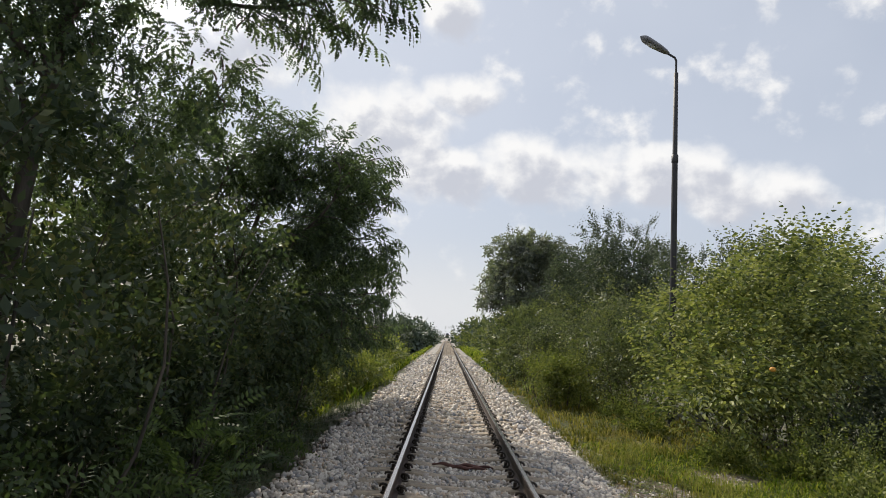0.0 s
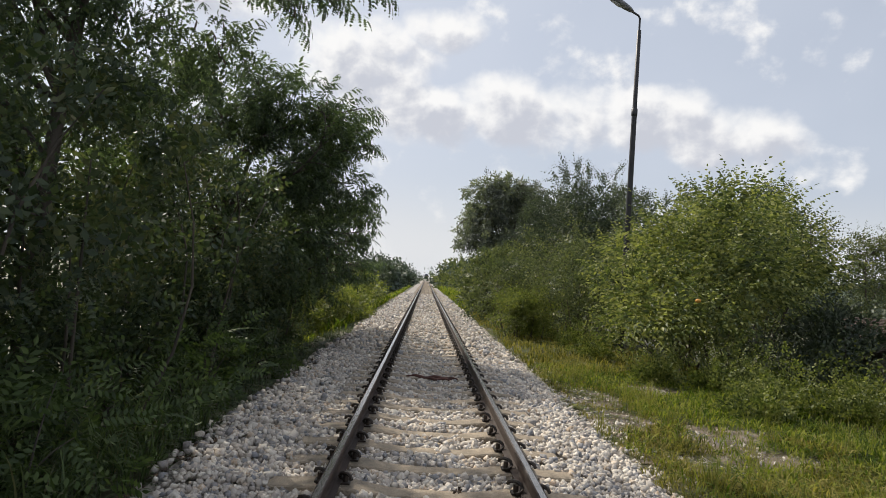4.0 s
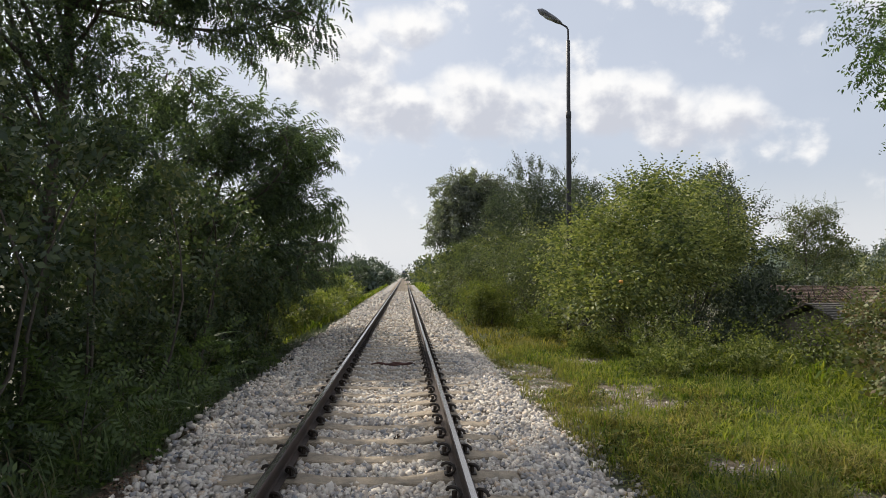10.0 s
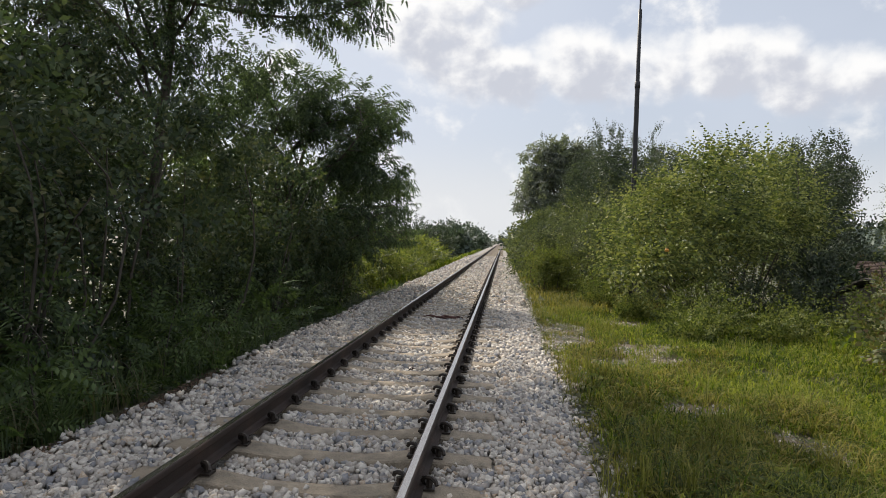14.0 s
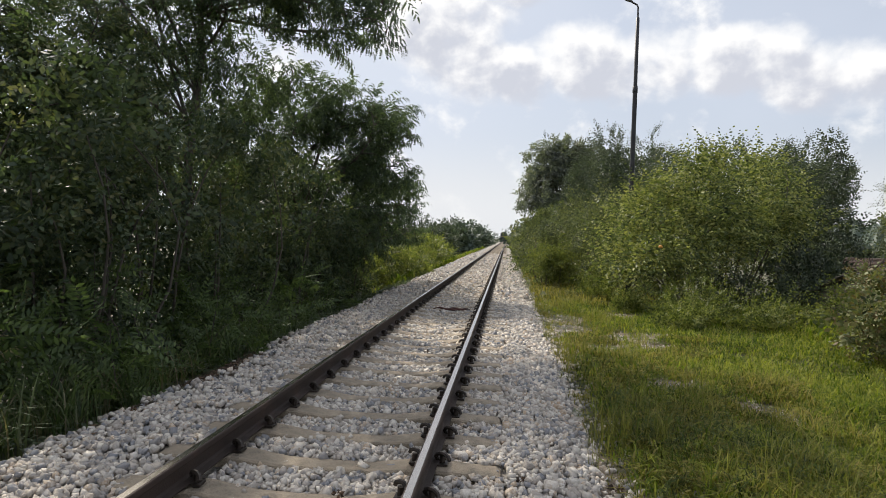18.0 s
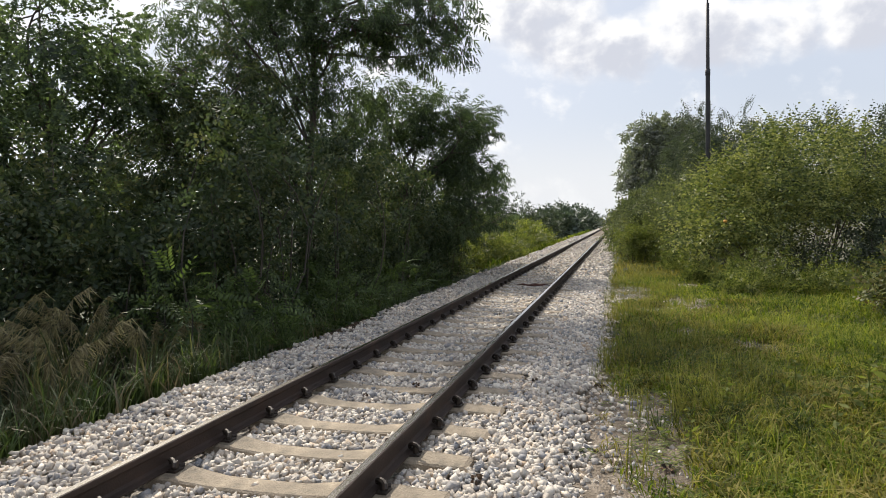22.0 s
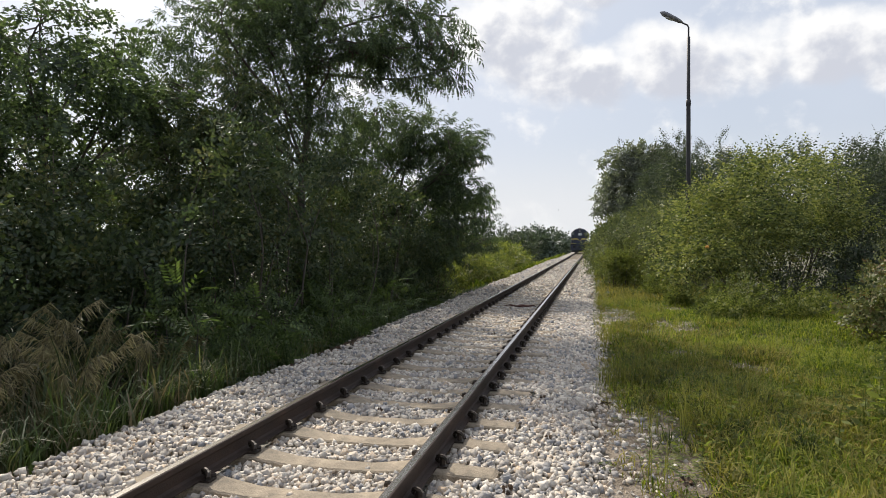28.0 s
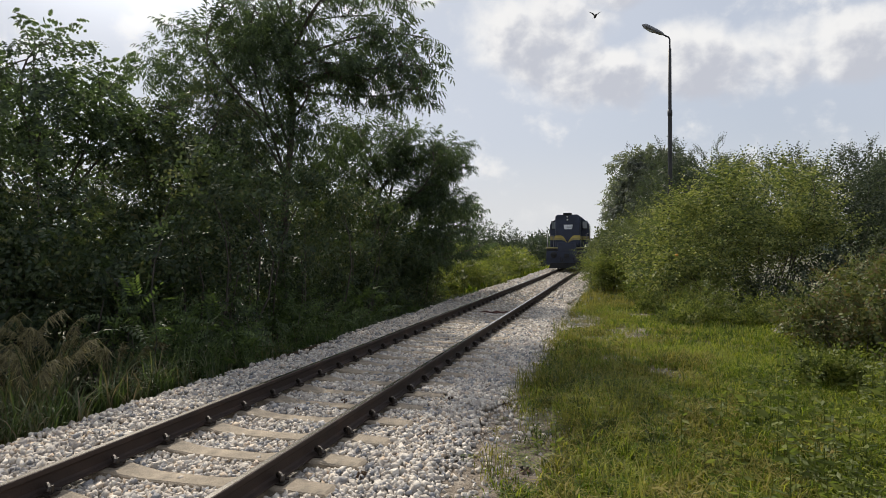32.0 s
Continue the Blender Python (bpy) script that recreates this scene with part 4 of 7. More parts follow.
# left of the track
spread_tree("locust_tree", "tall dark honey locust with feathery leaves and hanging pods", (-5.6, 7.3, -1.4),
            [(-5.6, 7.3, -1.5), (-5.36, 7.2, 2.3), (-5.2, 7.1, 3.9), (-5.0, 7.2, 5.3), (-5.4, 7.3, 7.0), (-5.0, 7.1, 8.4), (-5.3, 7.2, 9.8)],
            [(0.62, -1.3, 6.4, 5.45), (0.62, -1.3, 6.8, 6.1), (0.68, -1.5, 7.4, 7.0), (0.65, -2.4, 6.3, 5.6), (0.72, -2.0, 7.0, 7.8), (0.62, -2.0, 8.2, 6.2), (0.62, -3.2, 6.0, 5.8),
             (0.6, -4.2, 5.9, 5.7), (0.62, -4.2, 6.4, 6.7), (0.75, -4.0, 6.9, 8.2), (0.85, -3.3, 7.2, 9.2), (0.95, -5.2, 6.8, 9.9), (0.65, -4.3, 8.6, 7.2),
             (0.35, -7.4, 6.6, 4.6), (0.45, -7.8, 7.4, 6.2), (0.5, -8.5, 6.8, 7.6), (0.6, -6.8, 8.0, 8.6), (0.4, -6.4, 5.6, 5.0), (0.5, -6.3, 5.4, 7.0), (0.7, -7.0, 6.2, 8.8),
             (0.3, -7.2, 8.2, 3.4), (0.3, -6.2, 5.8, 3.3), (0.8, -6.2, 7.4, 9.9), (0.7, -3.0, 8.2, 8.0), (0.45, -5.6, 6.2, 7.8), (0.3, -6.6, 6.6, 6.2)],
            FEATHERY, LOCUST, 21, radius=0.14, reach=1.4, step=0.135, subs=4.4, pods=150, extra=[(-4.9, 6.6, 4.7, 0.9, 0.8, 0.6, 120), (-6.2, 7.2, 4.2, 1.2, 1.0, 1.2, 160), (-6.6, 7.0, 6.6, 2.2, 1.6, 2.6, 600), (-4.2, 7.0, 7.6, 2.0, 1.5, 1.8, 500), (-2.4, 6.6, 6.0, 1.3, 1.0, 0.7, 340), (-8.0, 6.6, 5.6, 1.8, 1.6, 2.0, 300), (-5.2, 6.2, 5.9, 1.2, 1.0, 0.8, 130), (-6.8, 7.2, 3.2, 1.6, 1.4, 1.4, 200), (-5.0, 8.0, 5.2, 1.6, 0.8, 1.1, 260), (-4.4, 8.2, 4.4, 1.2, 0.8, 0.9, 180), (-5.8, 8.0, 3.6, 1.3, 0.8, 1.2, 180)])
spread_tree("locust_tree", "young locust with light feathery sprays above the thicket", (-6.0, 4.3, -1.4),
            [(-6.0, 4.3, -1.5), (-5.9, 4.3, 1.2), (-5.7, 4.3, 3.0), (-5.8, 4.4, 4.6)],
            [(0.9, -5.4, 4.0, 5.2), (0.8, -5.0, 4.6, 4.7), (0.7, -6.6, 4.2, 4.9), (0.6, -4.8, 4.0, 4.0), (0.5, -6.8, 3.4, 4.0), (0.5, -5.4, 5.6, 4.0), (0.4, -4.7, 4.8, 3.0), (0.4, -5.4, 3.0, 3.2), (0.35, -6.6, 5.2, 3.0), (0.3, -4.6, 3.6, 2.2)],
            FEATHERY, SHADE_LEAF, 24, radius=0.06, reach=1.2, step=0.12, subs=4.6, extra=[(-5.5, 4.3, 3.8, 1.2, 1.2, 1.2, 260), (-5.6, 4.2, 2.2, 1.3, 1.4, 1.0, 200)])
spread_tree("locust_tree", "honey locust leaning over the track edge", (-5.3, 12.8, -1.4),
            [(-5.3, 12.8, -1.5), (-5.2, 12.8, 0.6), (-4.9, 12.9, 2.0), (-4.4, 13.0, 3.6), (-4.0, 13.0, 5.2)],
            [(0.55, -1.9, 13.0, 5.2), (0.5, -1.8, 13.4, 4.4), (0.4, -1.9, 12.7, 3.4), (0.35, -2.0, 13.2, 2.3), (0.6, -2.7, 12.3, 5.0), (0.8, -3.4, 12.4, 5.7), (0.9, -4.6, 12.6, 6.0), (0.7, -5.8, 12.2, 5.7),
             (0.5, -2.8, 14.6, 4.2), (0.4, -2.3, 15.6, 3.0), (0.6, -2.1, 14.6, 5.0), (0.5, -4.2, 11.5, 4.7), (0.45, -5.5, 11.3, 4.2), (0.6, -6.8, 12.4, 5.2), (0.35, -3.1, 11.3, 3.2), (0.3, -2.6, 11.7, 2.2),
             (0.3, -2.3, 16.9, 2.2), (0.3, -4.5, 10.9, 2.8), (0.4, -3.3, 17.4, 3.0), (0.25, -2.4, 18.4, 1.7), (0.25, -2.3, 14.2, 1.6), (0.5, -3.6, 15.6, 4.4), (0.4, -4.6, 16.4, 3.6), (0.25, -2.5, 12.6, 1.3), (0.65, -2.1, 13.9, 5.3)],
            FEATHERY, LOCUST, 22, radius=0.12, reach=1.1, step=0.13, subs=4.6, pods=40, extra=[(-2.6, 13.4, 3.3, 0.9, 1.6, 2.0, 520), (-4.4, 12.8, 3.4, 1.8, 1.6, 1.8, 480), (-4.8, 12.4, 5.1, 1.8, 1.2, 0.9, 340), (-7.6, 11.6, 3.4, 1.8, 1.6, 1.6, 300), (-2.6, 13.2, 4.9, 0.9, 1.2, 0.6, 140), (-3.0, 16.4, 2.6, 1.0, 2.0, 1.4, 260), (-3.6, 12.0, 1.6, 1.6, 1.6, 1.4, 260), (-6.4, 12.4, 4.2, 1.4, 1.4, 1.6, 200)])
spread_tree("locust_tree", "dark locust behind the trackside thicket", (-8.2, 2.0, -1.5),
            [(-8.2, 2.0, -1.6), (-8.1, 2.0, 1.4), (-8.0, 2.1, 3.4), (-8.0, 2.0, 5.0)],
            [(0.5, -6.4, 2.0, 4.6), (0.7, -6.8, 1.0, 5.3), (0.9, -7.8, 1.8, 5.7), (0.6, -9.2, 0.4, 4.6), (0.8, -8.8, 1.4, 5.5), (0.7, -8.2, 3.4, 5.2), (0.5, -6.6, 3.8, 4.2), (0.4, -9.6, -1.6, 3.8), (0.4, -7.0, 5.6, 4.0),
             (0.3, -6.8, 0.4, 3.0), (0.3, -7.4, -1.2, 3.2), (0.4, -7.0, 7.2, 4.2), (0.3, -6.6, 4.8, 2.8), (0.5, -10.0, 3.0, 4.4)],
            FEATHERY_WIDE, LOCUST, 23, radius=0.1, reach=1.5, step=0.15, subs=4.0, extra=[(-7.6, 1.6, 4.2, 1.8, 1.6, 1.4, 240), (-8.8, 0.2, 3.8, 1.8, 1.8, 1.5, 220), (-8.0, 4.0, 3.8, 1.8, 2.0, 1.6, 240), (-7.6, 0.0, 2.4, 1.8, 2.2, 1.3, 160), (-9.4, -2.4, 3.4, 1.8, 1.8, 1.6, 180)])
k = 0
for y in np.arange(-7.0, 18.5, 1.7):
    k += 1
    rng = np.random.default_rng(400 + k)
    x = (-4.2 if y > 1 else -4.9) + rng.uniform(-0.25, 0.25) + (0.4 if 6 < y < 15 else 0.3 if 0 < y <= 6 else 0) - (0.5 if y > 16 else 0)
    top = (2.9 if y < 0 else 4.0 if y < 10 else 2.6) + rng.uniform(-0.3, 0.4)
    lobes = [(x + rng.uniform(-0.5, 0.5), y + rng.uniform(-0.7, 0.7), rng.uniform(-0.6, top - 0.7), rng.uniform(0.7, 1.0), rng.uniform(0.8, 1.1), rng.uniform(0.6, 0.9)) for _ in range(8 if 0 < y < 10 else 6)]
    if 1 < y < 10:
        lobes += [(x + 1.0, y, 2.7, 0.6, 0.8, 0.45), (x + 1.2, y + 0.8, 1.7, 0.45, 0.6, 0.4)]     # boughs over the ballast
    bush("thicket_bush", "dark shaded bush in the dense trackside thicket", "bush", (x, y, float(ground_z(x, y))), lobes, FEATHERY if k % 3 else FINE_SHOOTS, 170 if k % 3 else 330, SHADE_LEAF, 400 + k, group="trackside thicket", stems=9, gap=-0.6, clump=(24, 0.25, 0.5), fill=750, droop=0.2, level=0.7)
for i, (x, y, top) in enumerate([(-5.7, -0.8, 2.7), (-5.5, 1.0, 2.9), (-5.8, -3.2, 2.6), (-5.6, -5.4, 2.4)]):
    rng = np.random.default_rng(460 + i)
    lobes = [(x + rng.uniform(-0.4, 0.4), y + rng.uniform(-0.8, 0.8), rng.uniform(-1.0, top - 0.6), rng.uniform(0.7, 1.0), rng.uniform(0.9, 1.2), rng.uniform(0.6, 0.9)) for _ in range(7)]
    bush("thicket_bush", "dark bush behind the reeds", "bush", (x, y, float(ground_z(x, y))), lobes, FEATHERY_WIDE, 160, SHADE_LEAF, 460 + i, group="trackside thicket", gap=-0.8, fill=750, droop=0.2, level=0.7)
for y in np.arange(-9.0, 24, 3.0):
    k += 1
    rng = np.random.default_rng(400 + k)
    x = -6.6 + rng.uniform(-0.5, 0.5)
    top = (4.2 if 5 < y < 18 else 3.0) + rng.uniform(-0.5, 0.5)
    lobes = [(x + rng.uniform(-1, 1), y + rng.uniform(-1.2, 1.2), rng.uniform(-0.4, top - 0.9), rng.uniform(1.0, 1.5), rng.uniform(1.1, 1.6), rng.uniform(0.9, 1.3)) for _ in range(6)]
    bush("thicket_bush", "tall dark bush at the back of the thicket", "bush", (x, y, float(ground_z(x, y))), lobes, FEATHERY_WIDE, 110, SHADE_LEAF, 400 + k, group="trackside thicket", gap=-0.7, fill=500, droop=0.2, level=0.7)
for i, (x, y, r, top) in enumerate([(-10.8, -4.5, 2.0, 3.6), (-11.0, -1.0, 2.2, 4.3), (-11.0, 3.0, 2.3, 4.8), (-10.4, 6.8, 2.2, 5.2), (-9.6, 10.5, 2.2, 5.4), (-8.2, 14.0, 2.0, 5.0), (-7.6, 17.5, 1.9, 4.2), (-14.0, 7.5, 2.4, 4.0), (-13.0, 12.5, 2.4, 4.2)]):
    rng = np.random.default_rng(480 + i)
    lobes = [(x + rng.uniform(-0.4, 0.4) * r, y + rng.uniform(-0.7, 0.7) * r, rng.uniform(0.15, 0.7) * top, r * 0.75, r * 0.9, top * 0.3) for _ in range(7)]
    bush("thicket_bush", "high dark bush behind the thicket", "bush", (x, y, -1.6), lobes + [(x, y + 0.5 * r, 0.0, r, r, 1.1), (x, y - 0.5 * r, 0.0, r, r, 1.1)], FEATHERY_WIDE, 150, SHADE_LEAF, 480 + i, group="trackside thicket", gap=-0.9, fill=550, droop=0.2, level=0.7)
for i, (x, y, top) in enumerate([(-2.75, 0.8, 0.75), (-2.85, 2.6, 0.85), (-3.3, -0.6, 1.0), (-2.85, 4.3, 0.7), (-2.9, 6.6, 0.8), (-3.0, 9.2, 1.0), (-3.5, 1.6, 1.2), (-3.6, 3.6, 1.3)]):
    rng = np.random.default_rng(470 + i)
    lobes = [(x + rng.uniform(-0.3, 0.3), y + rng.uniform(-0.5, 0.5), rng.uniform(-0.4, top - 0.3), 0.55, 0.7, 0.4) for _ in range(3)]
    bush("sumac_shoot", "young shoots with long feathered leaves", "shrub", (x, y, float(ground_z(x, y))), lobes, BIG_FROND, 170, SUMAC, 470 + i, group="young shoots", droop=0.15, stem_r=0.012, stems=5)
for i, (x, y, rx, ry, top) in enumerate([(-3.7, 21.0, 1.1, 1.8, 1.35), (-3.9, 25, 1.3, 2.4, 1.6), (-4.3, 31, 1.3, 2.6, 1.5), (-4.4, 37, 1.5, 3.4, 1.4), (-4.8, 45, 1.7, 4.5, 1.3), (-6.2, 27, 1.6, 3.5, 1.6), (-7.0, 36, 1.8, 5, 1.5)]):
    lobes = [(x, y, 0.15, rx, ry, top - 0.15), (x + 0.2, y - ry * 0.5, -0.1, rx * 0.8, ry * 0.6, top * 0.8), (x - 0.2, y + ry * 0.5, 0.0, rx * 0.9, ry * 0.6, top * 0.85)]
    bush("pale_shrub", "low yellow-green shrub beside the ballast", "shrub", (x, y, float(ground_z(x, y))), lobes, BROAD if i < 3 else COARSE, 1700 if i < 3 else 800, YELLOWISH, 500 + i, group="pale shrubs", clump=(40, 0.35, 0.7), fill=300, shoots=(30, 0.4, 1))
for i, (x, y, r, top) in enumerate([(-7.6, 57, 1.9, 3.9), (-10.4, 60, 2.3, 4.1), (-13.4, 64, 3.0, 4.4), (-6.6, 72, 2.2, 3.4), (-7.5, 95, 3.0, 2.6), (-9, 120, 4, 4.5), (-8.0, 150, 5, 4.8), (-10, 185, 7, 5.0), (-14, 230, 9, 5.5), (-13, 300, 10, 6)]):
    lobes = [(x, y, 0.3, r, r * 1.2, top - 0.3), (x - r * 0.6, y + 1, 0, r * 0.8, r, top * 0.75), (x + r * 0.5, y - 1, 0, r * 0.6, r, top * 0.7)]
    bush("far_bush", "grey-green bush far along the line", "bush", (x, y, -0.6), lobes, VCOARSE if y > 90 else COARSE, 800, HEDGE_DARK if y < 90 else HAZED_LEAF, 520 + i, group="far bushes", shoots=(46, 1.3, 1) if y < 90 else None, fill=500 if y < 90 else 0)

# right of the track
bush("mulberry_bush", "large bright green mulberry bush in full leaf", "bush", (7.2, 14.2, -0.5),
     [(4.9, 13.2, 1.6, 1.0, 1.2, 1.7), (6.2, 13.0, 2.3, 1.2, 1.2, 1.8), (7.6, 13.4, 1.9, 1.3, 1.3, 1.8), (8.9, 14.4, 2.4, 1.1, 1.4, 1.95), (5.5, 12.4, 0.5, 1.3, 0.9, 0.9), (6.8, 14.4, 0.7, 1.5, 1.0, 1.0), (9.4, 16.0, 2.2, 1.3, 1.5, 2.0), (7.0, 16.0, 2.2, 1.8, 1.6, 1.9), (5.8, 15.6, 1.6, 1.1, 1.4, 1.6), (4.9, 11.1, 0.9, 0.75, 0.9, 1.1), (6.2, 11.2, 1.1, 1.0, 0.9, 1.25)],
     MULBERRY_SHOOTS, 2900, MULBERRY, 31, stems=40, gap=-0.6, clump=(130, 0.3, 0.6), fill=2600, droop=-0.9, level=0.75)
bush("tall_bush", "tall bush with spiky upright shoots", "bush", (10.5, 22, -1.0),
     [(10, 21.5, 2.7, 2.0, 2.0, 2.4), (12.6, 22.5, 2.9, 1.8, 2.0, 2.5), (14.2, 24.0, 3.4, 1.6, 1.8, 2.6), (8.0, 21.0, 2.5, 1.8, 1.8, 2.2), (11.4, 23.0, 4.2, 1.3, 1.4, 1.6)],
     MID_SHOOTS, 2000, HEDGE_DARK, 32, stems=14, clump=(80, 0.4, 0.8), fill=1500, shoots=(36, 0.7, 3), droop=-0.6)
for i, (x, y, rx, top, leafm) in enumerate([(3.05, 21.8, 0.95, 2.6, HEDGE), (3.1, 26.5, 1.05, 2.9, HEDGE), (2.95, 18.2, 0.6, 1.3, YELLOWISH), (3.2, 32.0, 1.1, 3.0, HEDGE), (4.9, 18.6, 1.4, 3.0, HEDGE), (6.0, 20.5, 1.9, 3.8, HEDGE), (7.0, 25.5, 2.2, 6.7, HEDGE_DARK), (5.2, 24.5, 1.6, 3.2, HEDGE), (8.8, 28.5, 2.6, 7.0, HEDGE_DARK), (5.4, 29.0, 1.9, 3.8, HEDGE), (6.4, 31.0, 2.2, 6.6, HEDGE_DARK),
                                            (5.6, 34, 2.1, 4.0, HEDGE), (9.5, 35, 2.6, 6.0, HEDGE_DARK), (5.8, 39.5, 2.2, 4.0, HEDGE), (5.9, 45.5, 2.3, 4.2, HEDGE_DARK), (6.0, 52, 2.4, 4.0, HEDGE)]):
    rng = np.random.default_rng(600 + i)
    lobes = [(x + rng.uniform(-0.5, 0.5) * rx, y + rng.uniform(-0.6, 0.6) * rx, rng.uniform(0.2, 0.62) * top, rx * rng.uniform(0.6, 0.9), rx * rng.uniform(0.7, 1.0), top * rng.uniform(0.3, 0.4)) for _ in range(6)]
    lobes.append((x, y, top * 0.45, rx * 0.85, rx, top * 0.5))
    if top > 6:
        lobes += [(x - 0.3 * rx, y, top * 0.74, rx * 0.6, rx * 0.7, top * 0.24), (x + 0.4 * rx, y, top * 0.7, rx * 0.55, rx * 0.7, top * 0.24)]
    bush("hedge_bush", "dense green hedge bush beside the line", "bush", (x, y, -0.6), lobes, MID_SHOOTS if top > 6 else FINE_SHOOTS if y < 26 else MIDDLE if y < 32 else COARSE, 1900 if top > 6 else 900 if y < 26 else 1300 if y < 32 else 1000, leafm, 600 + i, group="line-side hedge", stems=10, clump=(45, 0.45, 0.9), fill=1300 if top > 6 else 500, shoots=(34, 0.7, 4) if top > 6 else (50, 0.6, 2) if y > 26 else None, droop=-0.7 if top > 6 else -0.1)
for i, (x, y, r, top) in enumerate([(5.8, 68, 2.8, 4.4), (6.4, 78, 3.2, 4.6), (5.7, 90, 3.6, 4.8), (6.1, 105, 4.2, 5.0), (6.8, 124, 5, 5.5), (7.7, 148, 6, 5.8), (9, 180, 8, 6.2), (11, 230, 11, 6.8), (14, 300, 16, 7.5)]):
    lobes = [(x, y, 0.3, r, r * 1.3, top - 0.3), (x + r * 0.6, y + 1, 0, r, r, top * 0.85), (x - r * 0.3, y - r * 0.8, 0, r * 0.7, r, top * 0.6)]
    bush("hedge_bush", "hedge bush far along the line", "bush", (x, y, -0.6), lobes, VCOARSE if y > 100 else COARSE, 600, HEDGE if y < 110 else HAZED_LEAF, 640 + i, group="line-side hedge")
tree("walnut_tree", "rounded dark walnut tree above the hedge", "tree", (6.8, 53, -1.0), (6.7, 53, 4.5),
     [(6.2, 52.5, 7.8, 3.0, 3.0, 2.5), (4.6, 52.5, 5.4, 2.3, 2.6, 2.4), (8.6, 53, 7.0, 2.8, 2.8, 2.7), (5.2, 53, 9.0, 1.9, 2.0, 1.4), (7.8, 53.5, 9.3, 2.2, 2.0, 1.4), (6.2, 51, 4.2, 2.6, 2.5, 2.0), (4.0, 52, 7.2, 1.4, 1.6, 1.3), (10.4, 53, 5.5, 2.2, 2.2, 2.4)],
     spray(5, 0.6, 0.3, 0.17), 7000, WALNUT, 41, radius=0.3, gap=-0.3, scale=1.6, clump=(75, 0.6, 1.15), fill=500)
for i, (x, y, top) in enumerate([(28.5, 52, 11.5), (26.2, 54, 9.5), (24.0, 50, 8.0)]):
    tree("poplar_tree", "slim upright poplar behind the bushes", "tree", (x, y, -2.2), (x, y, 4),
         [(x, y, 3.5, 1.9, 1.9, 3.2), (x + 0.3, y, 6.5, 1.8, 1.8, 2.8), (x, y, top - 2.4, 1.2, 1.2, 2.4), (x - 0.9, y, 5.0, 1.5, 1.5, 2.6), (x + 1.3, y, top - 4.2, 0.9, 0.9, 2.0)],
         COARSE, 2600, HEDGE_DARK, 60 + i, radius=0.2, droop=-0.5, gap=-0.8, scale=1.5, group="poplars")
tree("small_tree", "small round tree beyond the shed roofs", "tree", (22.5, 30, -2.3), (22.5, 30, 2),
     [(22.0, 30, 4.4, 1.1, 1.2, 1.1), (23.2, 30, 4.6, 0.9, 1.1, 1.0), (23.6, 30.2, 3.2, 1.4, 1.4, 1.3), (21.6, 30, 3.0, 1.2, 1.2, 1.2), (24.6, 30.5, 2.4, 1.3, 1.3, 1.2), (22.8, 30, 1.8, 1.6, 1.5, 1.4), (21.2, 29.6, 0.9, 1.6, 1.6, 1.5), (24.4, 30, 0.8, 1.7, 1.6, 1.5)],
     FINE_SHOOTS, 2000, HEDGE, 65, radius=0.14, clump=(70, 0.35, 0.65), fill=1500)
tree("willow_tree", "big willow with drooping leafy branches", "tree", (18.6, 12.6, -2.2), (17.8, 12.6, 3.6),
     [(15.4, 12.6, 6.5, 2.8, 2.6, 2.6), (14.2, 12.2, 6.0, 1.5, 1.5, 1.0), (17.4, 12.4, 7.0, 2.8, 2.6, 3.0), (14.8, 12.4, 8.8, 2.5, 2.4, 2.0), (16.2, 11.4, 3.4, 1.6, 1.6, 1.5), (18.0, 11.0, 4.0, 2.6, 2.4, 2.4), (16.6, 12.0, 10.4, 2.2, 2.2, 1.6), (13.4, 12.4, 7.6, 1.3, 1.4, 0.8)],
     [branchlet(9, 0.6, ovate_leaf(0.125, 0.05), np.random.default_rng(150 + i), 0.9) for i in range(3)], 5000, WILLOW, 42, radius=0.22, droop=0.3, clump=(130, 0.5, 1.0), fill=1800, level=0.5)
bush("bramble_thicket", "sprawling reddish-green bramble mound", "bramble", (7.2, 4.0, -0.3),
     [(7.15, 4.4, 0.3, 0.85, 1.0, 0.65), (8.2, 4.9, 0.5, 1.3, 1.3, 1.0), (9.1, 4.4, 0.5, 1.6, 1.6, 1.2), (8.4, 6.2, 0.4, 1.2, 1.2, 0.85), (10.1, 6.0, 0.3, 1.8, 1.8, 1.3), (7.6, 3.5, 0.1, 1.1, 0.9, 0.6)],
     spray(6, 0.24, 0.085, 0.058), 6400, BRAMBLE, 33, stems=30, gap=-0.45, scale=0.35, stem_r=0.012, clump=(150, 0.18, 0.38), fill=1600, shoots=(90, 0.35, 1))
bush("elder_bush", "yellow-green shrub rising behind the bramble", "shrub", (10.2, 6.0, -1.3),
     [(9.8, 5.4, 1.2, 1.0, 1.0, 0.8), (10.9, 5.4, 2.0, 1.2, 1.1, 1.1), (10.8, 6.3, 1.3, 1.3, 1.1, 1.3), (11.9, 4.8, 2.3, 1.2, 1.2, 1.3)], BROAD, 3200, HEDGE, 34, clump=(50, 0.3, 0.55), fill=400, shoots=(40, 0.5, 1))
# this elder's shade comes from its darker leaf colour
bush("elder_bush", "shrub beside the willow, shade put into its dark leaf colour", "shrub", (12.6, 2.8, -2.0),
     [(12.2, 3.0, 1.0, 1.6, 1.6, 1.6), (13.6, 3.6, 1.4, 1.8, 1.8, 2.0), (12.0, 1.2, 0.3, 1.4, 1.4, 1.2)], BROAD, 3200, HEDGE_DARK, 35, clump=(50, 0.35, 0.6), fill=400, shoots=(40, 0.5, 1))
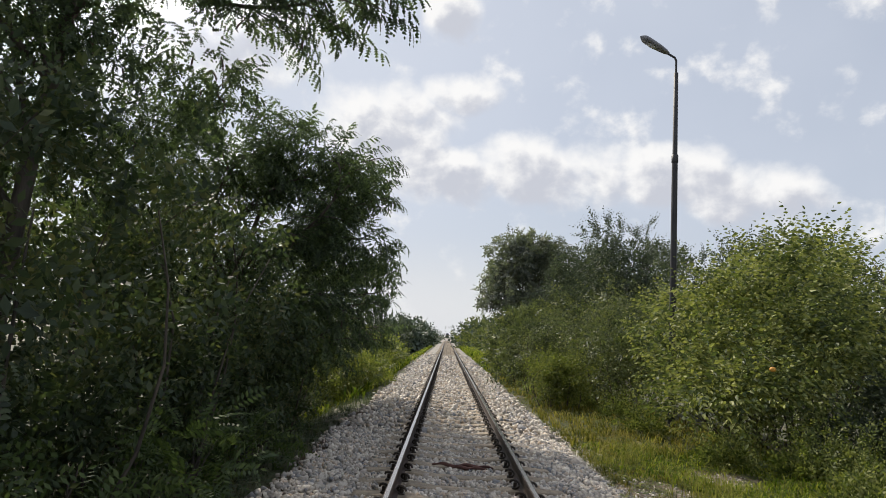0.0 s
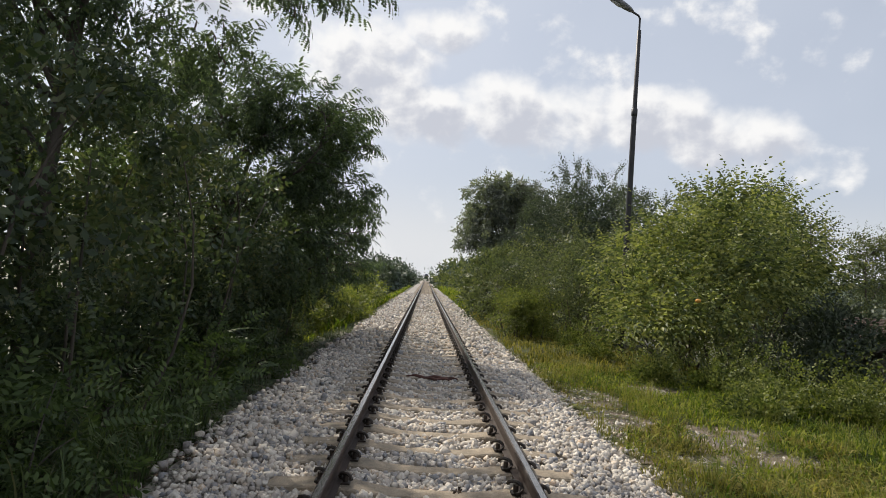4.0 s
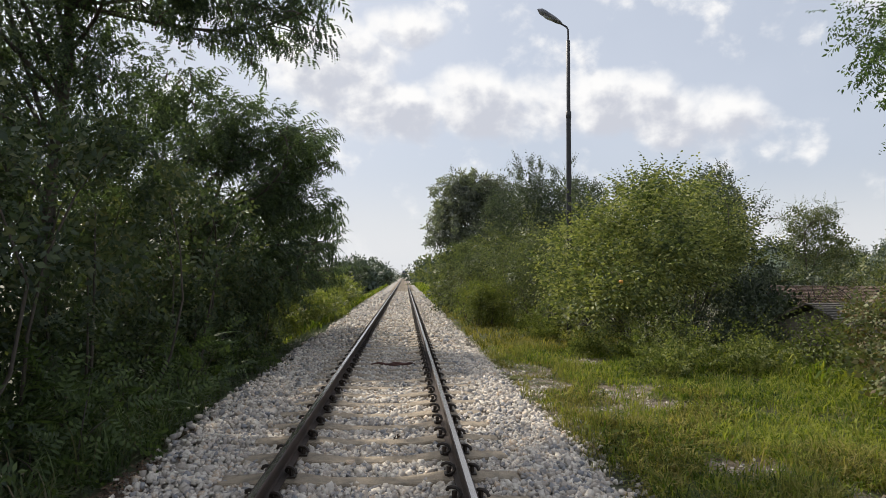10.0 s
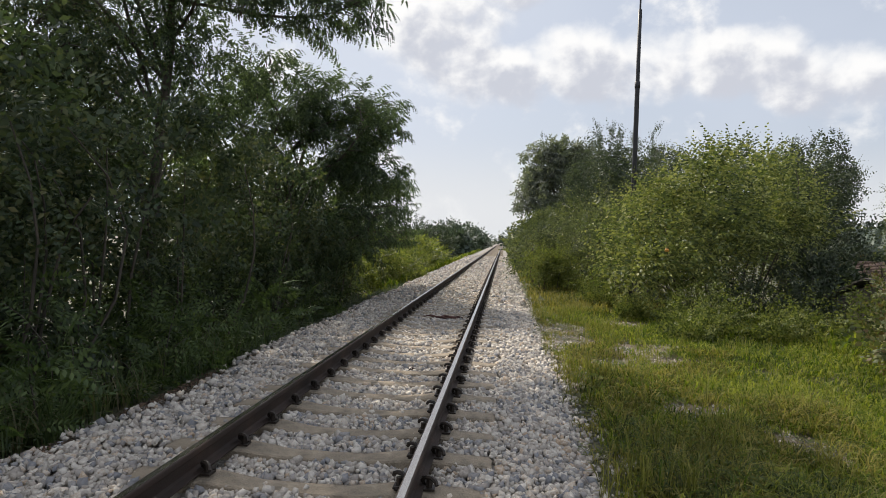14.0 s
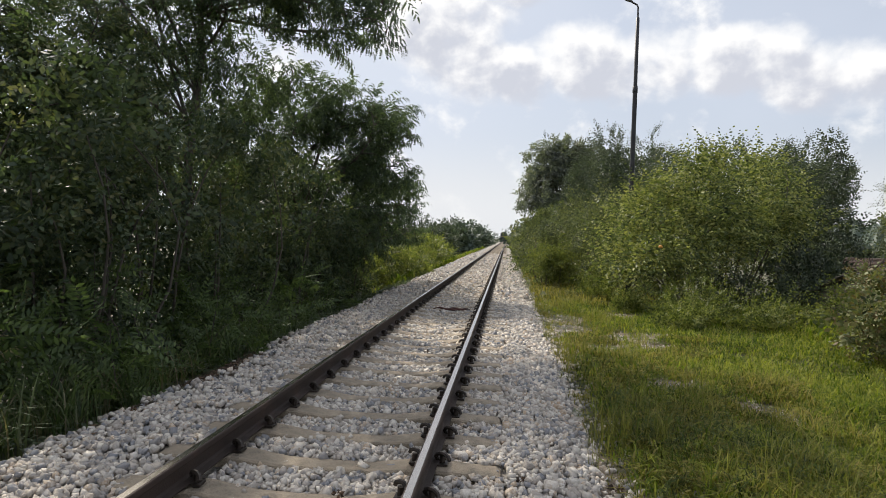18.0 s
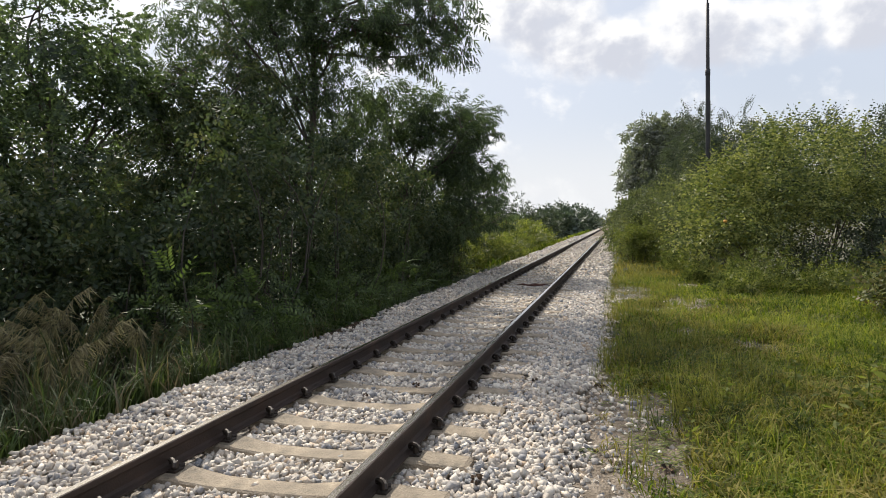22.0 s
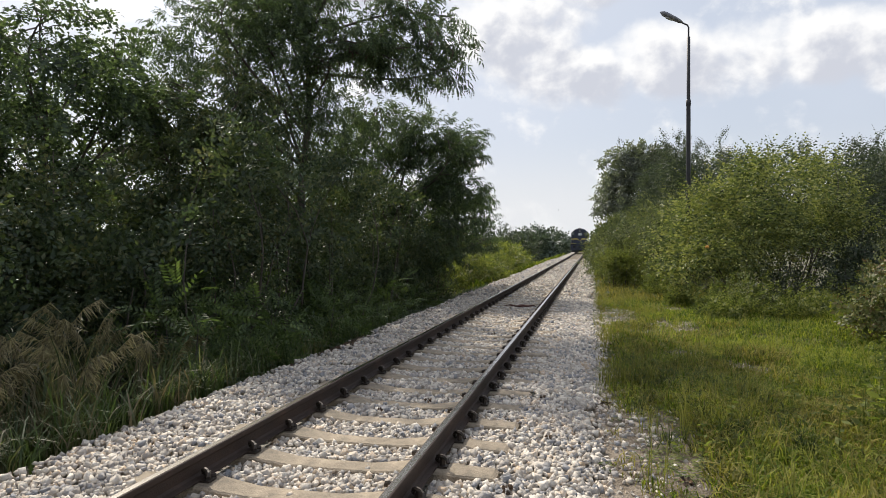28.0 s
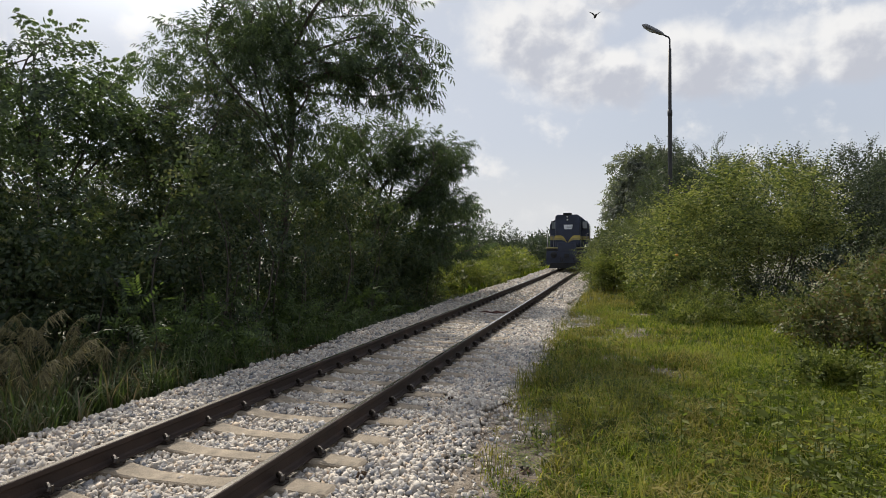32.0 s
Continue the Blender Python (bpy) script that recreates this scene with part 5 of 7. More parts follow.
# the hollow's deep shade is painted here with the dark hedge leaf
for i, (x, y, r, top) in enumerate([(8.6, 11.6, 1.2, 1.0), (9.8, 13.6, 1.3, 1.5), (7.4, 12.6, 1.2, 1.0)]):
    lobes = [(x, y, top - 0.9, r, r, 0.9), (x + 0.4, y + 0.3, top - 1.6, r, r, 0.9), (x - 0.4, y - 0.2, top - 1.9, r, r, 0.8)]
    bush("undergrowth_bush", "bush in the hollow beside the mulberry, shade put into its dark leaves", "bush", (x, y, float(ground_z(x, y))), lobes, FINE_SHOOTS, 260, HEDGE_DARK, 760 + i, group="undergrowth", clump=(24, 0.3, 0.5), fill=900, droop=0.2)
for i, (x, y, r, top) in enumerate([(15.5, 23, 2.0, 3.5), (18, 20, 2.2, 2.4), (19.5, 25, 2.6, 2.3), (22, 24, 2.6, 3.0), (26, 26, 3, 3.0), (25, 21, 3, 3.0), (29, 30, 3.5, 3.4), (14.2, 19, 1.6, 0.6), (20, 17.5, 2.2, 1.3), (26.5, 34, 3, 3.2), (17, 32, 3, 3.4), (20, 38, 4, 4.4), (16.4, 14.0, 1.8, 1.9), (17.6, 16.0, 2.2, 2.9), (20.5, 14.5, 2.4, 2.6), (13.2, 16.2, 1.2, 0.2), (14.0, 10.6, 1.6, 2.8), (16.4, 11.2, 2.0, 3.0), (18.6, 12.2, 2.2, 3.0)]):
    rng = np.random.default_rng(700 + i)
    lobes = [(x + rng.uniform(-0.6, 0.6) * r, y + rng.uniform(-0.6, 0.6) * r, -1.6 + rng.uniform(0.3, 0.7) * (top + 1.6), r * 0.75, r * 0.75, (top + 1.6) * 0.4) for _ in range(5)]
    bush("garden_bush", "overgrown bush on the lower ground", "bush", (x, y, -2.2), lobes, MID_SHOOTS, 320, (HEDGE_DARK, HEDGE, HEDGE_DARK)[i % 3], 700 + i, group="garden bushes", clump=(25, 0.5, 0.9), fill=520, droop=-0.4)


def far_woods():
    """Woods on the skyline, too far to count."""
    rng = np.random.default_rng(77)
    out = []
    for a0, a1, d, h, n in ((20, 75, 170, 14.5, 3600), (-80, -12, 260, 10, 1800), (2.5, 22, 420, 10, 1500), (-13, -2.6, 520, 8, 900)):
        def top(a):
            return h * (0.8 + 0.1 * np.sin(a * 37) + 0.07 * np.sin(a * 91 + 1) + 0.05 * np.sin(a * 233))
        # the closed canopy: rows of crowns rising from the near edge to the skyline
        aa = np.radians(np.arange(a0, a1, 60.0 / d))
        rows = [np.stack([np.sin(aa) * d * k, np.cos(aa) * d * k, -2.3 + top(aa) * q * rng.uniform(0.86, 1.04, len(aa))], 1) for k, q in ((1.0, 0.0), (1.01, 0.45), (1.04, 0.72), (1.1, 0.9), (1.16, 0.93), (1.25, 0.6))]
        i = np.arange(5)[:, None] * len(aa) + np.arange(len(aa) - 1)[None]
        out.append((np.concatenate(rows), np.stack([i, i + 1, i + 1 + len(aa), i + len(aa)], -1).reshape(-1, 4)))
        a = np.radians(rng.uniform(a0, a1, n))
        q = rng.random(n) ** 0.7
        dd = d * (1 + 0.1 * q)
        p = np.stack([np.sin(a) * dd, np.cos(a) * dd, -2.3 + top(a) * (0.2 + 0.75 * q)], 1)
        out.append(scatter(spray(4, d / 130, d / 190, d / 300), p, rng.normal(size=(n, 3)) + (0, 0, 0.3), rng, flat=0.2))
    v, f = merge(out)
    tagged(new("far_woods", mesh_from("far_woods", v, f, HAZED_LEAF)), "hazy belt of woods on the skyline", "woods", kind="stuff")


far_woods()

# ---- sheds on the lower ground ----
ROOF = surf("weathered_roof_sheet", [(0.15, (0.045, 0.04, 0.035)), (0.5, (0.09, 0.08, 0.068)), (0.85, (0.15, 0.125, 0.1))], scale=3, fine=40, rough=0.9, bump=0.5)
TILE = surf("old_roof_tile", [(0.15, (0.07, 0.045, 0.036)), (0.5, (0.13, 0.085, 0.065)), (0.85, (0.18, 0.13, 0.1))], scale=3, fine=40, rough=0.9)
WALL = surf("shed_wall", [(0.15, (0.13, 0.11, 0.09)), (0.85, (0.3, 0.26, 0.21))], scale=2, fine=30, rough=0.95)


def shed(label, origin, yaw, length, width, ridge, eave, roof_mat, ribs):
    """A low shed with a two-sided roof of tile courses; origin at the middle of its base, ridge along its x."""
    ob = thing("shed", label, "shed", at=origin)
    ob.rotation_euler = (0, 0, radians(yaw))
    hl, hw = length / 2, width / 2
    bm = bmesh.new()
    box(bm, -hl + 0.2, hl - 0.2, -hw + 0.2, hw - 0.2, -0.3, eave - 0.02, 0.02)
    part("wall", bm, WALL, ob)
    for sx in (-1, 1):
        a, c = sx * (hl - 0.22), sx * (hl - 0.4)
        v = [(a, -hw + 0.22, eave - 0.03), (a, hw - 0.22, eave - 0.03), (a, 0, ridge - 0.12), (c, -hw + 0.22, eave - 0.03), (c, hw - 0.22, eave - 0.03), (c, 0, ridge - 0.12)]
        child("gable", mesh_from("gable", v, [(0, 1, 2), (3, 5, 4), (0, 2, 5), (0, 5, 3), (1, 4, 5), (1, 5, 2), (0, 3, 4), (0, 4, 1)], WALL), ob)
    for side in (-1, 1):
        # courses of tiles from the eave to the ridge, each lying on the one below, broken into uneven lengths
        for i in range(ribs):
            a, b = i / ribs, (i + 1.25) / ribs
            cuts = [-hl + length * c / 5 + (0.09 * math.sin(i * 2.3 + c) if 0 < c < 5 else 0.05 * math.sin(i * 3.1)) for c in range(6)]
            for c in range(5):
                x0, x1 = cuts[c], cuts[c + 1] - 0.006
                v = []
                for q, lift in ((a, 0.028), (min(b, 1.0), 0.0)):
                    for xx in (x0, x1):
                        sag = 0.03 * math.sin(xx * 1.7 + i * 0.4) * (1 - q)
                        y, z = side * hw * (1 - q), eave - 0.05 + (ridge - eave + 0.05) * q + sag + lift
                        v += [(xx, y, z), (xx, y, z - 0.03)]
                f = [(0, 2, 6, 4), (1, 5, 7, 3), (0, 1, 3, 2), (4, 6, 7, 5), (0, 4, 5, 1), (2, 3, 7, 6)]
                child("tile_course", mesh_from("tile_course", v, f, roof_mat), ob)
    return ob


shed("low shed with a sagging grey-brown tiled roof", (10.85, 11.06, -2.4), 15, 3.2, 2.8, 3.28, 2.72, ROOF, 13)
shed("old shed with a faded red tiled roof behind bushes", (15.4, 18.2, -2.4), -24, 4.2, 3.6, 3.55, 2.95, TILE, 14)
for i, (x, y, r, top) in enumerate([(7.4, 9.4, 0.7, 0.75), (7.4, 7.9, 0.85, 0.5), (11.6, 13.6, 1.0, 0.3), (8.5, 6.9, 0.6, 0.25), (8.35, 9.1, 0.45, 0.72), (9.1, 9.6, 0.4, 0.6)]):
    lobes = [(x, y, top - 0.7, r, r, 0.65), (x + 0.4, y + 0.3, top - 1.3, r, r, 0.8), (x - 0.3, y - 0.2, top - 1.6, r * 1.2, r * 1.1, 0.9)]
    bush("vine_shrub", "leafy shrub growing against the shed", "shrub", (x, y, -1.8), lobes, FINE_SHOOTS, 330, (YELLOWISH, WEED)[i % 2], 740 + i, group="shrubs by the shed")
tree("bare_tree", "leafless dead sapling by the sheds", "tree", (11.8, 13.4, -2.2), (11.8, 13.4, 0.2),
     [(11.5, 13.4, 1.0, 0.7, 0.7, 0.5), (12.3, 13.6, 1.1, 0.6, 0.6, 0.5), (11.0, 13.2, 0.8, 0.5, 0.6, 0.4)], SMALL, 30, BRAMBLE, 745, radius=0.07, twigs=14)

for i, (x, y, h) in enumerate([(12.9, 14.4, 1.1), (13.7, 15.4, 1.3), (12.3, 15.8, 1.2), (14.6, 16.4, 1.2)]):
    tree("bare_tree", "leafless brown sapling in the brush by the sheds", "tree", (x, y, -2.2), (x, y, -0.4),
         [(x - 0.4, y, h - 0.4, 0.6, 0.6, 0.6), (x + 0.4, y + 0.2, h - 0.3, 0.6, 0.6, 0.6), (x, y - 0.3, h - 0.8, 0.5, 0.5, 0.5)], SMALL, 40, BRAMBLE, 746 + i, radius=0.06, twigs=12, group="dead saplings")

# ---- grass and weeds ----


BARE_PATCHES = [(2.4, -1.7, 0.38, 0.65), (2.45, -2.7, 0.36, 0.6), (3.5, 6.1, 0.5, 0.75), (3.75, 5.3, 0.75, 0.35), (2.9, 5.1, 0.6, 0.4), (2.5, 6.8, 0.4, 0.9), (3.35, 2.5, 0.4, 0.4), (3.9, 9.6, 0.5, 0.6), (2.6, 8.4, 0.5, 0.8), (4.0, 1.6, 0.4, 0.5)]


def bare(x, y):
    """How bare the trodden soil is: a strip beside the ballast and a gravelly patch."""
    strip = smooth(2.75 + 0.25 * np.sin(0.8 * y) - x, 0, 0.5) * (0.25 + 0.75 * smooth(-0.3 - y, 0, 1.4))
    patch = 0 * x
    for px, py, rx, ry in BARE_PATCHES:
        patch = np.maximum(patch, np.exp(-((x - px) / rx) ** 2 - ((y - py) / ry) ** 2))
    return np.clip(np.maximum(strip, patch * 1.4), 0, 1)


def grass(name, label, count, x0, x1, y0, y1, templates, mat_, seed, reject, lift=0.0, smin=0.6, smax=1.3):
    rng = np.random.default_rng(seed)
    x, y = rng.uniform(x0, x1, count), rng.uniform(y0, y1, count)
    keep = reject(x, y, rng)
    x, y = x[keep], y[keep]
    which = rng.integers(len(templates), size=len(x))
    pieces = []
    for k, (tv, tf) in enumerate(templates):
        m = which == k
        a = rng.uniform(0, 2 * np.pi, m.sum()); s = rng.uniform(smin, smax, m.sum())
        c, n = np.cos(a), np.sin(a)
        p = np.stack([x[m], y[m], ground_z(x[m], y[m]) + lift], 1)
        v = np.empty((m.sum(), len(tv), 3))
        v[:, :, 0] = p[:, None, 0] + s[:, None] * (c[:, None] * tv[None, :, 0] - n[:, None] * tv[None, :, 1])
        v[:, :, 1] = p[:, None, 1] + s[:, None] * (n[:, None] * tv[None, :, 0] + c[:, None] * tv[None, :, 1])
        v[:, :, 2] = p[:, None, 2] + s[:, None] * tv[None, :, 2]
        f = tf[None] + (np.arange(m.sum()) * len(tv))[:, None, None]
        pieces.append((v.reshape(-1, 3), f.reshape(-1, 4)))
    v, f = merge(pieces)
    return tagged(new(name, mesh_from(name, v, f, mat_)), label, "grass", kind="stuff")


def turf(rng_seed, n, count, height, width, lean):
    rng = np.random.default_rng(rng_seed)
    return [blade_tuft(count, height, width, lean, rng) for _ in range(n)]


SHORT = [short_tuft(10, 0.115, 0.0115, 1.2, np.random.default_rng(40 + i)) for i in range(6)]
TALL, WIRY = turf(2, 6, 7, 0.21, 0.009, 1.1), turf(3, 5, 7, 0.42, 0.006, 0.6)
VERGE = [short_tuft(7, 0.42, 0.07, 0.7, np.random.default_rng(50 + i)) for i in range(4)]
COARSE_T = turf(4, 5, 8, 0.22, 0.02, 0.8)
EDGE_GRASS = leaf_mat("olive_grass_blade", [(0.038, 0.045, 0.009), (0.096, 0.1, 0.018), (0.168, 0.154, 0.027), (0.23, 0.195, 0.052)], gloss=0.6, thin=0.4, patch=1.0, warm=1.0, shine=0.12, own=0.95)
STRAW = leaf_mat("dry_grass_blade", [(0.11, 0.12, 0.022), (0.18, 0.18, 0.036), (0.26, 0.24, 0.07)], gloss=0.6, patch=1.0, warm=1.0, shine=0.12)


def lawn_mask(x, y, rng):
    p = np.stack([x, y, 0 * x], 1)
    return rng.random(len(x)) > bare(x, y) * 0.93 + 0.3 * (clumps(p, 1.1, 91) < -0.3) + 0.35 * smooth(3.3 - x, 0, 0.6)


XS, YS = np.arange(1.85, 5.0, 0.07), np.arange(-7, 14, 0.07)
gx, gy = np.meshgrid(XS, YS)
zz = ground_z(gx, gy) + 0.006 + 0.004 * np.sin(9 * gx + 3 * gy)
i = np.arange(len(YS) - 1)[:, None] * len(XS) + np.arange(len(XS) - 1)[None]
f = np.stack([i, i + 1, i + 1 + len(XS), i + len(XS)], -1).reshape(-1, 4)
rag_edge = 0.3 + 0.12 * clumps(np.stack([gx.ravel(), gy.ravel(), 0 * gx.ravel()], 1), 0.5, 17)
f = f[(bare(gx, gy).ravel() > rag_edge)[f].all(1)]
tagged(new("dirt_path", mesh_from("dirt_path", np.stack([gx.ravel(), gy.ravel(), zz.ravel()], 1), f, DIRT, smooth=True)), "trodden pale soil and gravel beside the ballast", "path", kind="structure")
grass("lawn_grass", "green short grass beside the track", 12500, 2.2, 7.0, -4.8, 3.0, SHORT, GRASS, 81, lawn_mask)
grass("lawn_grass", "green grass spreading to the bushes", 7500, 2.2, 8.6, 3.0, 12.0, SHORT, GRASS, 82, lawn_mask, smax=1.7)
grass("tall_grass", "longer tufts of grass", 2300, 2.3, 7.0, -5.0, 4.0, TALL, GRASS, 83, lambda x, y, r: (clumps(np.stack([x, y, 0 * x], 1), 1.6, 92) > -0.12) & (r.random(len(x)) > bare(x, y)))
grass("edge_grass", "olive and yellowing grass along the ballast edge", 4200, 2.05, 3.7, -5.0, 14.0, SHORT, EDGE_GRASS, 97, lambda x, y, r: r.random(len(x)) > bare(x, y) * 0.92 + 0.25 * (clumps(np.stack([x, y, 0 * x], 1), 0.6, 98) < -0.1), smin=0.4, smax=1.15)
grass("edge_grass", "olive seeding grass among the green", 4200, 2.8, 5.4, -5.2, -0.8, SHORT, EDGE_GRASS, 109, lambda x, y, r: (clumps(np.stack([x, y, 0 * x], 1), 1.7, 110) > -0.25) & (r.random(len(x)) > bare(x, y)), smin=0.7, smax=1.5)
grass("edge_grass", "yellow-olive grass round the gravel patch", 5200, 2.3, 4.9, -0.8, 6.5, SHORT, EDGE_GRASS, 117, lambda x, y, r: (clumps(np.stack([x, y, 0 * x], 1), 1.2, 118) > 0.3 * (x - 3.2)) & (r.random(len(x)) > bare(x, y)), smin=0.6, smax=1.5)
grass("edge_grass", "long bleached grass blades lying over", 900, 2.9, 4.6, -4.5, 3.0, TALL, EDGE_GRASS, 99, lambda x, y, r: clumps(np.stack([x, y, 0 * x], 1), 1.3, 94) > 0.0, smin=0.7, smax=1.3)
grass("dry_grass", "pale seeding stalks among the grass", 600, 2.8, 7.0, -5.0, 9.0, WIRY, STRAW, 96, lawn_mask, smin=0.5, smax=1.0)
# dark green blades whose colour also stands in for a shadow across the grass
SHADOW_GRASS = leaf_mat("shadow_grass_blade", [(0.02, 0.036, 0.009), (0.045, 0.07, 0.016), (0.085, 0.112, 0.027)], gloss=0.5, thin=0.38, patch=1.2, shine=0.12, own=0.8)
grass("shadow_grass", "green grass clump at the ballast edge, a shadow put into its dark colour", 850, 2.25, 3.7, -2.2, 2.0, TALL, SHADOW_GRASS, 103, lambda x, y, r: (clumps(np.stack([x, y, 0 * x], 1), 1.1, 104) > 0.0) & (r.random(len(x)) > bare(x, y)), smin=0.6, smax=1.2)
COVER = [spray(5, 0.13, 0.06, 0.034), spray(4, 0.17, 0.085, 0.03), spray(6, 0.15, 0.05, 0.028)]
COVER = [(tv[:, [0, 1, 2]] * (1, 1, 0.5) + (0, 0, 0.04), tf) for tv, tf in COVER]
grass("ground_cover", "low dark leafy plants among the grass", 15000, 2.6, 6.8, -4.8, 6.0, COVER, WEED, 101, lambda x, y, r: (clumps(np.stack([x, y, 0 * x], 1), 0.9, 102) > 0.05) & (r.random(len(x)) > bare(x, y) * 0.8), smin=0.5, smax=1.5)
grass("dry_grass", "straw-coloured wiry grass at the ballast edge", 1100, 1.95, 3.6, -3.5, 12.0, WIRY, STRAW, 84, lambda x, y, r: clumps(np.stack([x, y, 0 * x], 1), 1.0, 93) > 0.12 + 0.5 * bare(x, y))
grass("tall_grass", "yellowing grass under the hedge", 2600, 2.05, 6.0, 11.0, 34.0, COARSE_T, EDGE_GRASS, 85, lambda x, y, r: r.random(len(x)) > bare(x, y) + 0.4 * (clumps(np.stack([x, y, 0 * x], 1), 1.5, 111) < 0), smin=0.4, smax=1.3)
grass("ground_cover", "low mixed weeds between the ballast and the hedge", 6500, 2.0, 5.2, 7.0, 26.0, COVER, WEED, 112, lambda x, y, r: (clumps(np.stack([x, y, 0 * x], 1), 1.0, 113) > -0.2) & (r.random(len(x)) > bare(x, y) * 0.8), smin=0.7, smax=1.9)
OPEN = [short_tuft(9, 0.3, 0.03, 0.9, np.random.default_rng(60 + i)) for i in range(4)]
grass("rough_grass", "rough grass on the open ground", 2600, 2.3, 15.0, -16.0, 13.0, OPEN, GRASS, 105, lambda x, y, r: (y < -4.6) | (x > 6.8), smin=0.6, smax=1.5)
grass("rough_grass", "rough grass behind the thicket", 900, -16.0, -2.4, -18.0, -4.0, OPEN, GRASS, 106, lambda x, y, r: (x < -5.8) | (y < -6.0), smin=0.6, smax=1.5)
grass("ground_cover", "low dark weeds creeping into the ballast edge", 3200, 1.75, 2.7, -4.6, 14.0, COVER, WEED, 107, lambda x, y, r: clumps(np.stack([x, y, 0 * x], 1), 0.8, 108) > 0.1, smin=0.4, smax=1.1)
grass("verge_grass", "grassy verge far along the line", 2600, 1.95, 5.0, 34.0, 110.0, VERGE, GRASS, 86, lambda x, y, r: x > 0, smin=0.7, smax=1.6)
grass("verge_grass", "grassy verge on the shaded side of the ballast", 2000, -4.5, -2.6, 18.0, 110.0, VERGE, GRASS, 87, lambda x, y, r: x < 0, smin=0.5, smax=1.2)
ARCH = [arch_tuft(8, 0.6, 0.015, 0.75, np.random.default_rng(70 + i)) for i in range(6)]
grass("bank_grass", "long arching grass on the shaded bank", 420, -3.6, -2.3, -6.0, 5.0, ARCH, REED, 88, lambda x, y, r: r.random(len(x)) < 0.75 - 0.09 * (y + 1), smin=0.6, smax=1.15)
grass("bank_grass", "dark green arching grass on the bank", 520, -3.6, -2.25, -6.0, 6.0, ARCH, SUMAC, 114, lambda x, y, r: r.random(len(x)) < 0.85, smin=0.6, smax=1.2)
grass("ground_cover", "small dark plants creeping over the shaded ballast edge", 1500, -2.5, -1.95, -1.0, 14.0, COVER, SHADE_LEAF, 119, lambda x, y, r: (clumps(np.stack([x, y, 0 * x], 1), 0.8, 120) > 0.0) & (r.random(len(x)) < 1.2 * (-1.9 - x) / 0.5), lift=0.1, smin=0.5, smax=1.3)
grass("bank_grass", "thin grass under the thicket", 1100, -3.6, -2.2, 4.0, 20.0, TALL, SHADE_LEAF, 89, lambda x, y, r: r.random(len(x)) < 0.6)
rng = np.random.default_rng(95)
n = 9000
x, y = rng.uniform(1.9, 4.3, n), rng.uniform(-6, 10, n)
m = rng.random(n) < bare(x, y) * np.where((x > 2.7) & (y > 0), 0.95, 0.8)
x, y = x[m], y[m]
v = np.stack([x, y, ground_z(x, y) + 0.006], 1)[:, None] + np.einsum("nij,kj->nki", random_turns(len(x), rng), STONES[0][0]) * rng.uniform(0.01, 0.035, len(x))[:, None, None]
f = STONES[0][1][None] + (np.arange(len(x)) * 8)[:, None, None]
child("pebbles", mesh_from("pebbles", v.reshape(-1, 3), f.reshape(-1, 4), STONE), ground, "scattered pebbles on bare soil", kind="stuff")

rng = np.random.default_rng(115)
n = 1500
x, y = 1.95 + np.abs(rng.normal(0, 0.33, n)), rng.uniform(-5.2, 14, n)
m = clumps(np.stack([x, y, 0 * x], 1), 0.9, 116) > -0.25
x, y = x[m], y[m]
pieces = []
for k in range(6):
    q = np.arange(len(x)) % 6 == k
    w = np.stack([x[q], y[q], np.maximum(ground_z(x[q], y[q]), bed_z(np.minimum(x[q], 2.25), y[q])) + 0.012], 1)
    pieces.append(((w[:, None] + np.einsum("nij,kj->nki", random_turns(q.sum(), rng), STONES[k][0]) * rng.uniform(0.025, 0.055, q.sum())[:, None, None]).reshape(-1, 3), (STONES[k][1][None] + (np.arange(q.sum()) * 8)[:, None, None]).reshape(-1, 4)))
child("stray_stones", mesh_from("stray_stones", *merge(pieces), STONE, smooth=True), ground, "pale stones strayed from the ballast", kind="stuff")

for i, (x, y, h, r) in enumerate([(4.6, 7.6, 0.5, 0.6), (5.4, 8.4, 0.75, 0.65), (6.4, 8.0, 0.5, 0.6), (5.0, 9.6, 0.6, 0.6), (6.0, 9.8, 0.65, 0.6), (7.2, 9.0, 0.28, 0.6), (4.2, 10.4, 0.45, 0.5),
                                  (6.6, 0.2, 0.55, 0.6), (7.6, 0.4, 0.8, 0.7), (7.2, -1.0, 0.5, 0.6), (8.6, 0.6, 0.9, 0.8), (5.8, 1.0, 0.3, 0.45), (3.9, 13.6, 0.6, 0.6), (4.2, 16.2, 0.7, 0.7), (4.0, 19.0, 0.8, 0.7), (3.8, 22.5, 0.8, 0.8)]):
    g, h = float(ground_z(x, y)), h * (1.15 if y > 7 else 1.1)
    rng = np.random.default_rng(800 + i)
    lobes = [(x + rng.uniform(-0.4, 0.4) * r, y + rng.uniform(-0.4, 0.4) * r, g + h * rng.uniform(0.3, 0.75), r * 0.55, r * 0.55, h * 0.4) for _ in range(5)]
    low = [(a, b, g + 0.1, r * 0.5, r * 0.5, 0.12) for a, b, *_ in lobes]
    bush("nettle_clump", "leafy green weeds with upright stems", "weed", (x, y, g), low, SMALL, 260, WEED, 800 + i, group="weed clumps", stems=6, stem_r=0.006, droop=-0.5, gap=-0.8, shoots=(34, h * 0.95, 1))


